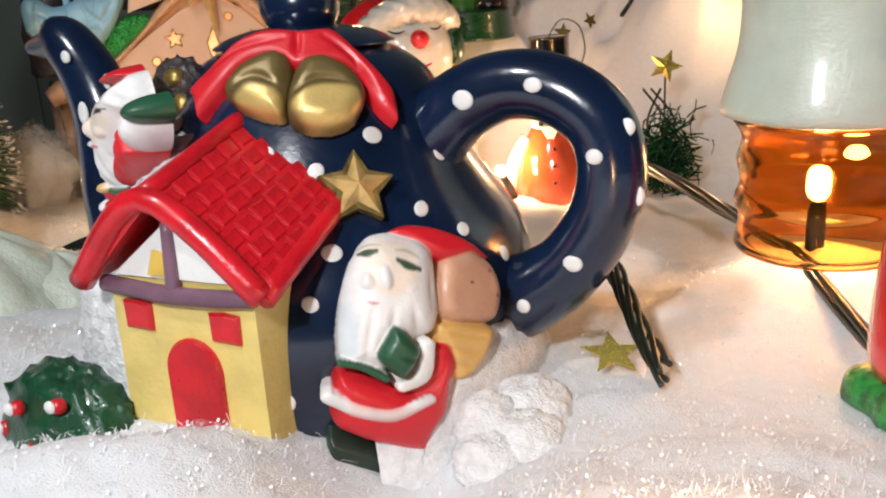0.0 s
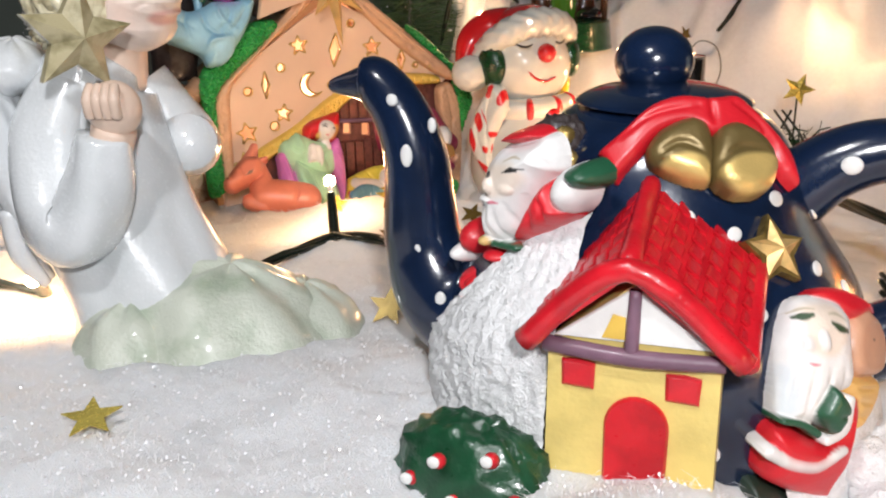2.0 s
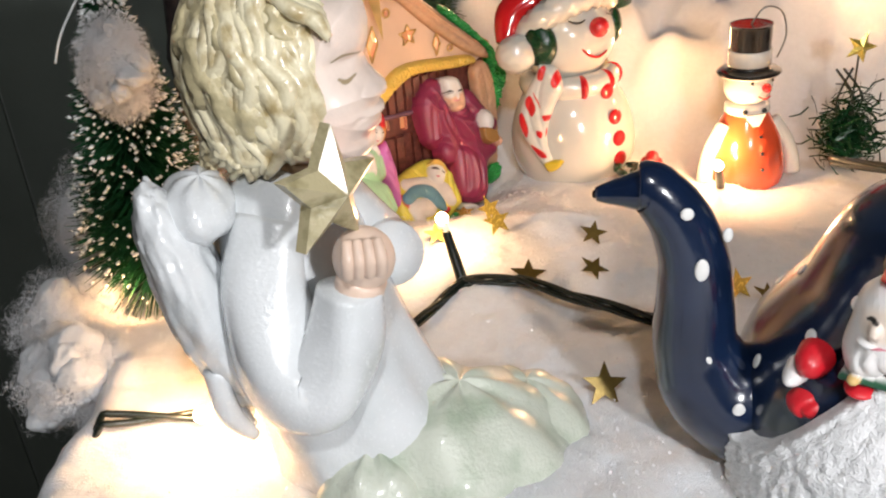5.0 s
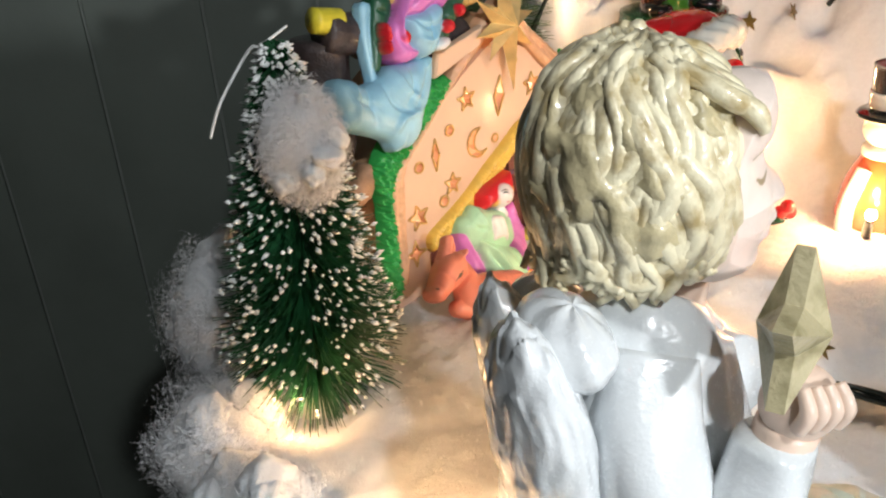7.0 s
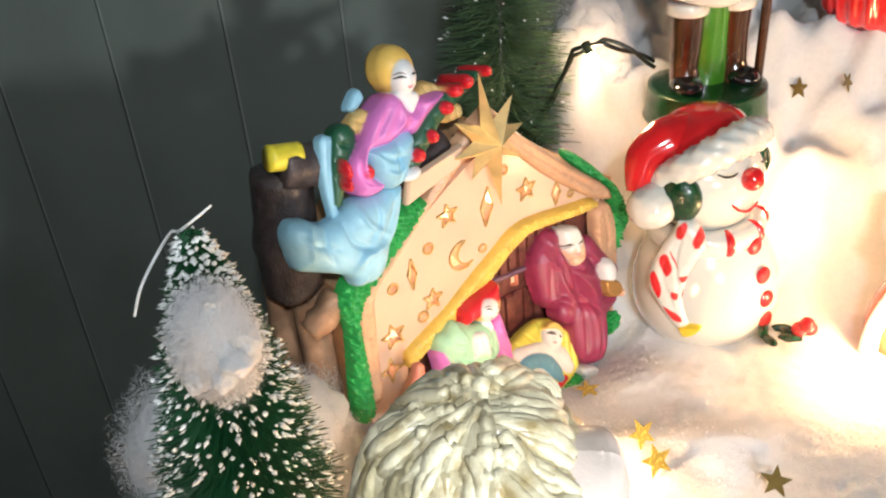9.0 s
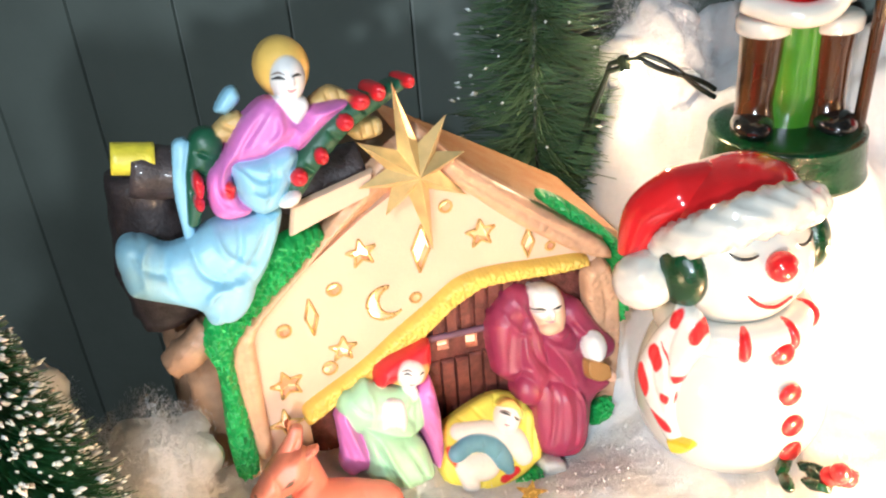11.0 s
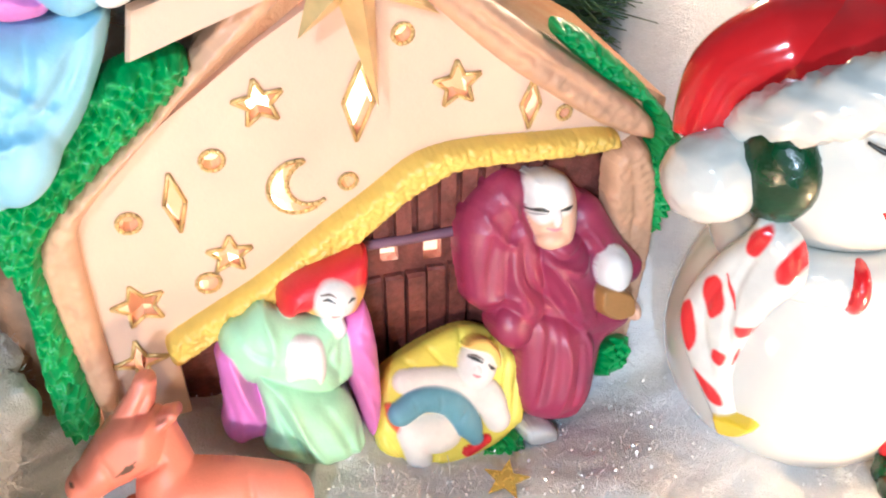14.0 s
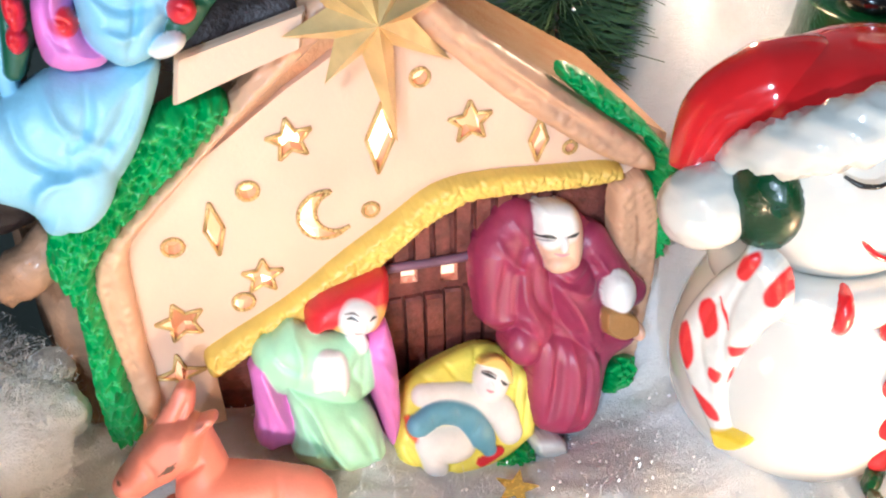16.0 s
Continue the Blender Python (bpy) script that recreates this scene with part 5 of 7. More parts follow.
def stable_relief():
    """Moulded edges of the stable: rims, thatch and foliage."""
    r = Relief()
    r.poly([(38.0, 106.1), (50.5, 113.4), (54.1, 106.1), (36.8, 95.9), (33.9, 93.4), (15.8, 78.6), (-5.8, 58.4), (-8.1, 53.4), (-9.1, 32.1), (-9.3, 7.9), (-14.6, 6.1), (-15.4, 22.3), (-16.0, 37.6), (-15.9, 49.8), (-12.5, 56.7), (-5.0, 64.3), (9.2, 75.7), (16.8, 83.7), (26.6, 94.3)], 3, 3, 2.9, C_RIM)
    r.crease([(33.0, 99.0), (26.0, 91.6), (16.5, 82.5)], 1.05, 0.8)
    r.crease([(9.9, 74.8), (0.1, 66.9), (-9.0, 58.5)], 1.05, -0.7)
    r.crease([(-12.5, 51.0), (-13.2, 35.9), (-12.4, 13.0)], 1.05, 0.8)
    r.grain = (0.14, 1.5)
    r.done("roof_rim", st, "peach brown moulded roof edge", pose(0, 0.002, 0))
    r = Relief()
    r.poly([(46.3, 111.1), (50.5, 113.5), (62.1, 98.9), (76.9, 86.9), (94.0, 72.6), (113.4, 57.0), (115.3, 50.1), (107.0, 53.2), (97.9, 58.7), (77.3, 74.8), (63.0, 88.8), (51.5, 100.3)], 3, 3.5, 2.9, C_RIM)
    r.crease([(59.6, 96.3), (76.7, 81.9), (109.1, 55.9)], 1.05, 0.8)
    r.crease([(68.4, 91.6), (83.0, 78.3), (96.7, 67.8)], 1.05, -0.7)
    r.grain = (0.14, 1.5)
    r.done("roof_rim", st, "peach brown moulded roof edge", pose(0, 0.002, 0))
    r = Relief()
    r.poly([(104.3, 48.3), (113.6, 50.4), (117.9, 39.4), (119.0, 25.1), (119.4, 13.8), (117.4, -14.8), (110.3, -30.9), (106.5, -11.1), (108.6, 16.9), (104.9, 35.8)], 2, 4, 2.4, C_RIM)
    r.crease([(110.0, 45.2), (112.6, 31.1), (112.2, 22.2)], 1.05, 0.9)
    r.grain = (0.14, 1.5)
    r.done("side_post", st, "peach brown moulded side post", pose(0, 0.002, 0))
    r = Relief()
    r.poly([(1.9, 22.4), (5.8, 25.1), (24.4, 34.3), (36.5, 43.3), (48.3, 50.6), (57.4, 57.0), (64.3, 58.6), (73.9, 58.3), (84.6, 57.0), (105.2, 54.9), (107.3, 49.8), (96.1, 49.9), (84.9, 50.9), (75.4, 52.0), (66.8, 52.4), (57.0, 47.8), (47.6, 40.3), (39.5, 34.9), (28.6, 28.4), (17.8, 23.5), (8.2, 17.8), (2.7, 15.0)], 2, 4.5, 2.1, C_THATCH)
    r.crease([(5.9, 23.8), (4.4, 18.1)], 0.53, 0.45)
    r.crease([(11.2, 26.7), (10.1, 21.1)], 0.53, 0.45)
    r.crease([(16.5, 29.6), (15.8, 24.0)], 0.53, 0.45)
    r.crease([(21.7, 32.4), (21.4, 27.0)], 0.53, 0.45)
    r.crease([(27.2, 35.6), (27.2, 30.1)], 0.53, 0.45)
    r.crease([(33.5, 39.9), (33.2, 33.8)], 0.53, 0.45)
    r.crease([(39.8, 44.2), (39.2, 37.4)], 0.53, 0.45)
    r.crease([(46.0, 48.4), (45.1, 41.0)], 0.53, 0.45)
    r.crease([(51.4, 51.8), (50.8, 44.3)], 0.53, 0.45)
    r.crease([(55.6, 53.9), (55.9, 46.9)], 0.53, 0.45)
    r.crease([(59.8, 56.0), (61.1, 49.6)], 0.53, 0.45)
    r.crease([(63.9, 58.1), (66.2, 52.3)], 0.53, 0.45)
    r.crease([(68.7, 58.7), (71.1, 53.1)], 0.53, 0.45)
    r.crease([(73.9, 58.3), (76.0, 52.6)], 0.53, 0.45)
    r.crease([(79.3, 57.9), (80.9, 52.2)], 0.53, 0.45)
    r.crease([(84.7, 57.5), (85.9, 51.7)], 0.53, 0.45)
    r.crease([(89.8, 57.0), (90.3, 51.4)], 0.53, 0.45)
    r.crease([(94.9, 56.4), (94.5, 51.2)], 0.53, 0.45)
    r.crease([(100.0, 55.8), (98.8, 51.0)], 0.53, 0.45)
    r.crease([(105.3, 55.3), (103.1, 50.8)], 0.53, 0.45)
    r.grain = (0.2, 2.6)
    r.done("thatch_edge", st, "ochre thatched arch edge", pose(0, 0.002, 0))
    r = Relief(0.28)
    r.poly([(17.4, 87.8), (18.5, 84.1), (9.6, 75.8), (-4.5, 64.5), (-11.9, 57.2), (-15.2, 50.8), (-15.2, 38.6), (-14.6, 23.4), (-14.2, 8.1), (-15.4, 3.1), (-22.8, 0.2), (-22.8, 17.5), (-21.2, 34.2), (-20.5, 46.4), (-23.7, 56.1), (-19.8, 65.8), (-3.0, 82.0), (7.7, 87.3)], 3, 5, 4.5, C_LEAF)
    r.grain = (1.1, 2.1)
    r.done("greenery", st, "bright green moulded foliage border", pose(0, 0.002, 0))
    r = Relief(0.28)
    r.poly([(111.2, 63.3), (120.5, 53.1), (127.2, 38.7), (122.8, 31.1), (119.2, 18.4), (113.5, 43.5), (115.4, 51.1)], 1, 5, 2.6, C_LEAF)
    r.poly([(88.4, 82.3), (95.8, 77.9), (107.0, 67.8), (114.9, 59.7), (112.5, 58.0), (98.5, 69.3), (87.9, 79.2)], 0, 3, 1.6, C_LEAF)
    r.grain = (1.1, 2.1)
    r.done("greenery", st, "bright green moulded foliage border", pose(0, 0.002, 0))
    r = Relief(0.28)
    r.poly([(23.5, -6.9), (37.2, -7.4), (43.0, -6.8), (50.0, -13.9), (64.7, -14.3), (78.8, -9.5), (79.4, -16.7), (69.0, -18.7), (49.4, -16.8), (30.6, -12.1)], 2, 4, 2.6, C_LEAF)
    r.poly([(105.4, 5.6), (113.4, 5.6), (110.4, -2.5), (101.5, -4.0)], 2, 4, 2.1, C_LEAF)
    r.grain = (1.0, 2.1)
    r.done("grass_edge", st, "bright green moulded grass before the figures", pose(0, -0.010, -0.010, -40, 0, 0))


def kneeling_woman():
    """Mint robe, orchid cloak, red veil, hands folded."""
    r = Relief()
    r.poly([(13.6, -9.1), (16.2, -10.5), (17.9, -17.1), (19.9, -23.3), (21.0, -28.7), (18.8, -32.1), (15.7, -32.1), (13.0, -32.9), (10.2, -30.0), (10.3, -26.9), (11.5, -24.4), (11.7, -16.1), (11.6, -11.9)], 4, 5, 4.0, C_ORCHID)
    r.crease([(14.5, -12.2), (15.8, -20.8), (18.1, -28.6)], 0.93, -1.2)
    r.crease([(12.0, -16.9), (13.0, -24.2), (12.7, -30.5)], 0.80, 0.8)
    r.crease([(16.0, -10.6), (18.0, -19.4), (20.0, -28.4)], 0.80, 0.9)
    r.poly([(40.2, -7.9), (44.6, -4.9), (45.5, -9.3), (46.0, -17.8), (44.9, -32.0), (42.9, -37.3), (41.3, -39.1), (39.8, -31.9), (38.6, -21.4), (38.4, -13.0)], 5, 6, 4.0, C_ORCHID)
    r.crease([(39.5, -14.0), (42.3, -16.9), (44.7, -22.5)], 0.93, -1.0)
    r.crease([(39.9, -19.7), (41.7, -24.5), (43.8, -32.4)], 0.93, 0.9)
    r.crease([(41.4, -10.4), (44.1, -13.9)], 0.93, 0.7)
    r.poly([(23.2, -0.7), (26.3, -3.4), (31.9, -6.2), (37.9, -8.0), (39.1, -12.5), (37.9, -19.1), (35.7, -24.8), (28.7, -24.2), (20.8, -19.6), (16.6, -14.8), (14.7, -8.9), (16.6, -5.8), (20.5, -2.2)], 6, 7, 8.0, C_MINT)
    r.poly([(18.6, -14.3), (24.7, -17.7), (31.4, -22.1), (37.6, -25.0), (39.5, -31.6), (39.9, -39.8), (35.9, -41.1), (30.7, -41.2), (25.7, -39.9), (19.9, -36.4), (17.4, -33.2), (19.5, -27.0), (19.1, -21.3)], 7, 8, 8.0, C_MINT)
    r.limb([(18.6, -9.4), (20.6, -14.7), (24.7, -17.9)], [5.6, 5.3, 3.7], 4, 1.2, C_MINT)
    r.limb([(37.5, -14.0), (36.4, -20.1), (33.2, -22.4)], [4.0, 4.0, 2.7], 5, 1.2, C_MINT)
    r.crease([(21.0, -19.5), (23.0, -27.6), (27.6, -39.2)], 1.07, 1.6)
    r.crease([(23.4, -19.9), (26.0, -30.0), (31.1, -41.9)], 0.93, -1.3)
    r.crease([(30.9, -24.6), (34.9, -34.1), (36.4, -42.8)], 1.20, 1.4)
    r.crease([(22.8, -3.4), (23.6, -9.0), (21.8, -15.3)], 1.07, -1.0)
    r.crease([(17.8, -7.4), (20.2, -10.8), (24.2, -12.5)], 0.93, 1.0)
    r.crease([(36.2, -12.3), (34.3, -16.0), (36.7, -20.9)], 0.93, 1.0)
    r.crease([(38.5, -30.0), (38.2, -35.8), (38.9, -42.1)], 0.80, 1.0)
    r.poly([(25.9, -9.4), (28.9, -7.8), (34.0, -10.2), (33.6, -17.6), (31.6, -21.1), (30.1, -18.2), (27.0, -18.1), (24.7, -18.3), (24.6, -13.8)], 11, 3, 1.9, C_PEARL)
    r.limb([(28.5, -11.0), (28.5, -14.4), (28.6, -16.5)], [2.7, 2.7, 1.9], 11, 1.3, C_WHITE)
    r.limb([(31.1, -11.1), (31.1, -15.2), (30.5, -17.1)], [2.1, 2.1, 1.6], 11.5, 1.3, C_WHITE)
    r.crease([(26.9, -9.9), (25.7, -14.3)], 0.67, 1.0)
    r.poly([(27.3, 2.2), (31.3, 4.5), (39.0, 6.2), (44.9, 8.0), (47.0, 6.2), (46.2, -0.4), (44.6, -4.1), (42.0, -7.5), (37.8, -7.8), (30.9, -4.6), (28.2, -5.7), (26.1, -4.2), (26.2, -0.1)], 6, 8, 4.5, C_RED)
    r.poly([(30.6, -4.2), (32.7, 0.5), (36.3, 2.3), (41.9, 2.5), (44.9, 0.8), (44.9, -2.5), (41.6, -7.0), (36.5, -7.3)], 9, 5, 3.5, C_BLOND)
    r.blob(37.4, -1.7, 5.7, 5.5, -12, 9, 7.5, C_WHITE)
    r.blob(38.1, -3.5, 0.9, 1.5, 0, 15, 1.4, C_WHITE)
    r.limb([(36.8, -7.9), (37.0, -10.1)], [2.4, 2.7], 8, 1, C_WHITE)
    r.stroke([(34.8, -0.8), (35.8, -0.7), (36.9, -1.6)], 0.72, C_BLACK)
    r.stroke([(39.8, -2.3), (40.7, -2.0), (41.4, -2.3)], 0.72, C_BLACK)
    r.stroke([(34.5, 0.2), (36.2, 0.3), (37.3, -0.5)], 0.50, C_BROWN)
    r.stroke([(36.0, -4.8), (36.6, -5.2), (37.5, -5.3)], 0.63, C_PINK)
    r.done("relief_figure", st, "kneeling figure in mint robe and red veil", pose(0, 0.001, 0.030, -22, 0, 0))


def standing_man():
    """Maroon robe and mantle, white hair, a lantern in the arm."""
    r = Relief()
    r.poly([(85.4, 2.6), (81.1, 2.1), (74.6, 0.1), (71.9, -5.5), (69.6, -13.5), (69.9, -22.2), (71.1, -27.3), (76.3, -30.1), (82.2, -37.5), (81.3, -46.7), (79.2, -57.1), (86.8, -61.7), (93.9, -62.7), (98.3, -58.1), (100.5, -50.5), (102.6, -43.0), (110.0, -40.4), (111.0, -37.2), (105.0, -31.0), (113.0, -29.9), (115.1, -25.7), (111.9, -20.4), (106.0, -16.1), (104.7, -12.8), (103.5, -8.2), (98.7, -2.9), (95.4, 1.7)], 3, 5, 7.6, C_MAROON)
    r.limb([(80.1, -0.1), (75.1, -7.9), (74.0, -21.8)], [5.8, 7.0, 5.5], 4, 1.0, C_MAROON)
    r.limb([(81.1, -10.6), (81.5, -20.7), (82.0, -29.6)], [5.5, 6.1, 5.2], 5, 1.0, C_MAROON)
    r.limb([(99.3, -9.5), (104.7, -19.5), (110.2, -25.0)], [5.2, 5.2, 4.0], 4, 1.0, C_MAROON)
    r.limb([(91.8, -17.2), (94.7, -26.8), (97.9, -35.2), (104.0, -36.0)], [7.0, 6.7, 4.9, 3.0], 4.5, 1.0, C_MAROON)
    r.poly([(81.4, -28.4), (91.1, -32.4), (99.1, -38.3), (99.1, -48.7), (95.2, -58.1), (85.7, -59.7), (78.1, -55.4)], 6, 5, 7.6, C_MAROON)
    r.blob(78.5, -32.2, 4.6, 5.7, 12, 7, 4, C_MAROON)
    r.crease([(76.0, -5.2), (73.7, -15.9), (72.3, -25.6)], 1.22, 1.2)
    r.crease([(79.2, -11.5), (78.9, -20.0), (82.9, -28.3)], 1.22, -1.3)
    r.crease([(81.6, -11.4), (82.8, -21.0), (90.8, -30.4)], 1.07, 1.3)
    r.crease([(84.9, -14.3), (91.4, -23.8), (95.1, -33.0)], 1.22, -1.3)
    r.crease([(86.5, -13.2), (91.9, -17.3), (98.0, -14.4)], 1.07, 1.1)
    r.crease([(88.9, -18.1), (95.3, -21.0), (100.1, -16.3)], 1.07, -1.0)
    r.crease([(87.0, -30.9), (85.1, -44.2), (81.7, -55.9)], 1.22, 1.5)
    r.crease([(90.5, -33.3), (90.3, -45.6), (87.0, -57.5)], 1.22, -1.3)
    r.crease([(93.9, -38.8), (93.2, -48.0), (90.9, -57.1)], 1.07, 1.2)
    r.crease([(92.9, -32.4), (96.9, -39.6), (97.1, -47.6)], 0.91, -1.0)
    r.crease([(73.2, -24.4), (78.2, -24.2), (81.3, -29.4)], 0.91, -1.0)
    r.crease([(78.1, 1.1), (81.6, -5.1), (82.8, -10.9)], 1.07, -1.1)
    r.crease([(73.5, -3.3), (76.9, -9.6), (80.9, -11.9)], 1.07, -1.0)
    r.crease([(98.2, -11.6), (102.2, -18.3), (102.5, -25.8)], 1.07, -1.1)
    r.poly([(83.2, 4.1), (88.4, 4.3), (93.9, 2.7), (95.9, -2.4), (95.6, -9.3), (94.0, -13.9), (89.5, -14.7), (85.9, -12.5), (84.3, -8.9), (83.4, -3.8)], 8, 5, 4.6, C_SKIN)
    r.poly([(83.0, 4.2), (88.2, 4.5), (93.2, 2.7), (94.7, -2.0), (93.9, -6.6), (89.9, -7.9), (85.2, -8.2), (83.5, -5.1)], 8.4, 5.2, 3.3, C_WHITE)
    r.blob(89.1, -6.0, 1.2, 2.4, 0, 12, 2.6, C_WHITE)
    r.blob(88.4, -11.1, 3.7, 2.7, 0, 10.5, 3.4, C_SKIN)
    r.stroke([(83.6, -3.4), (85.4, -3.3), (86.9, -3.9)], 1.03, C_BLACK)
    r.stroke([(90.0, -4.3), (91.7, -4.2), (93.1, -4.1)], 1.03, C_BLACK)
    r.stroke([(83.5, -4.4), (85.2, -4.3), (86.6, -4.5)], 0.51, C_GREY)
    r.stroke([(86.8, -8.1), (88.4, -8.7), (90.1, -8.7)], 0.72, C_PINK)
    r.poly([(98.6, -24.2), (107.8, -28.0), (108.0, -34.4), (102.7, -35.2), (97.8, -31.5)], 8, 6, 1.2, C_SACK)
    r.blob(103.8, -22.5, 4.5, 6.0, 0, 9, 6, C_WHITE)
    r.crease([(101.8, -17.6), (103.6, -17.3), (105.6, -18.8)], 0.61, 0.5)
    r.crease([(100.8, -24.7), (103.1, -26.3), (105.8, -25.9)], 0.61, -0.6)
    r.blob(108.5, -34.3, 1.7, 2.7, 0, 9, 4, C_SKIN)
    r.poly([(78.5, -58.5), (88.2, -61.7), (87.6, -68.0), (78.6, -64.8)], 5, 4, 1.8, C_PEARL)
    r.done("relief_figure", st, "bearded figure in maroon robe with a lantern", pose(0, 0.006, 0.040, -20, 0, 0))


def child_in_crib():
    """Straw bed with a child wrapped in white and blue."""
    r = Relief()
    r.poly([(47.3, -3.6), (55.8, -0.1), (65.0, 2.2), (70.9, 2.2), (77.7, -1.2), (79.6, -6.9), (83.0, -9.2), (80.0, -24.7), (77.5, -25.8), (72.4, -28.6), (64.5, -30.3), (52.7, -30.1), (45.0, -25.4), (42.8, -21.2), (44.4, -9.9)], 3, 3.5, 3.1, C_STRAW)
    r.crease([(67.7, 2.5), (66.7, -4.1)], 0.71, 0.7)
    r.crease([(58.5, 0.1), (62.8, -7.5)], 0.71, 0.7)
    r.crease([(52.4, -1.9), (57.0, -7.4)], 0.71, 0.7)
    r.crease([(77.5, -8.3), (73.4, -21.9)], 0.71, 0.7)
    r.crease([(79.9, -10.4), (76.2, -22.7)], 0.71, 0.7)
    r.crease([(44.9, -18.4), (48.9, -26.7)], 0.71, 0.7)
    r.crease([(56.2, -25.9), (54.9, -29.2)], 0.71, 0.7)
    r.crease([(63.6, -25.8), (64.4, -29.4)], 0.71, 0.7)
    r.crease([(75.2, -0.8), (75.5, -10.8)], 0.71, 0.7)
    r.limb([(51.9, -7.2), (61.6, -10.3), (70.1, -15.3), (72.5, -21.8)], [3.1, 4.3, 4.6, 3.4], 6.0, 0.7, C_WHITE)
    r.blob(56.0, -20.9, 7.6, 5.1, -18, 5.8, 3.5, C_WHITE)
    r.limb([(51.2, -19.6), (52.0, -26.3)], [3.7, 3.1], 6.0, 0.7, C_WHITE)
    r.limb([(49.4, -14.1), (55.5, -12.1), (61.8, -14.7), (64.9, -21.2), (66.0, -24.4)], [3.1, 3.4, 3.6, 3.4, 2.0], 7.4, 0.8, C_DENIM)
    r.crease([(52.7, -11.6), (53.5, -16.1)], 0.57, 0.4)
    r.crease([(59.1, -11.6), (58.4, -17.2)], 0.57, 0.4)
    r.crease([(64.6, -16.7), (60.9, -20.7)], 0.57, 0.4)
    r.blob(69.7, -7.1, 4.8, 5.9, -10, 7.2, 5, C_WHITE)
    r.blob(68.3, -7.7, 0.9, 1.3, 0, 11.6, 0.8, C_WHITE)
    r.poly([(66.4, -1.9), (68.5, -0.0), (72.2, -0.5), (74.9, -4.5), (74.3, -9.3), (73.1, -7.6), (72.2, -4.8), (68.0, -2.6)], 10, 2.6, 1.3, C_BLOND)
    r.stroke([(67.1, -4.2), (68.3, -4.9), (69.7, -6.0)], 0.87, C_BLACK)
    r.stroke([(67.2, -3.8), (68.6, -4.2), (70.1, -5.5)], 0.50, C_BROWN)
    r.stroke([(71.2, -7.0), (71.9, -8.0), (72.8, -8.6)], 0.87, C_BLACK)
    r.stroke([(67.3, -8.5), (68.0, -9.1), (68.7, -9.3)], 0.68, C_PINK)
    r.limb([(47.1, -12.0), (47.2, -15.3), (48.5, -18.0)], [1.1, 1.1, 1.1], 6, 1.0, C_RED)
    r.limb([(63.5, -27.4), (66.1, -26.7), (68.7, -25.7)], [1.3, 1.3, 1.3], 7, 1.0, C_RED)
    r.done("relief_figure", st, "swaddled child figure in a yellow straw crib", pose(0, -0.002, 0.005, -34, 0, 0))


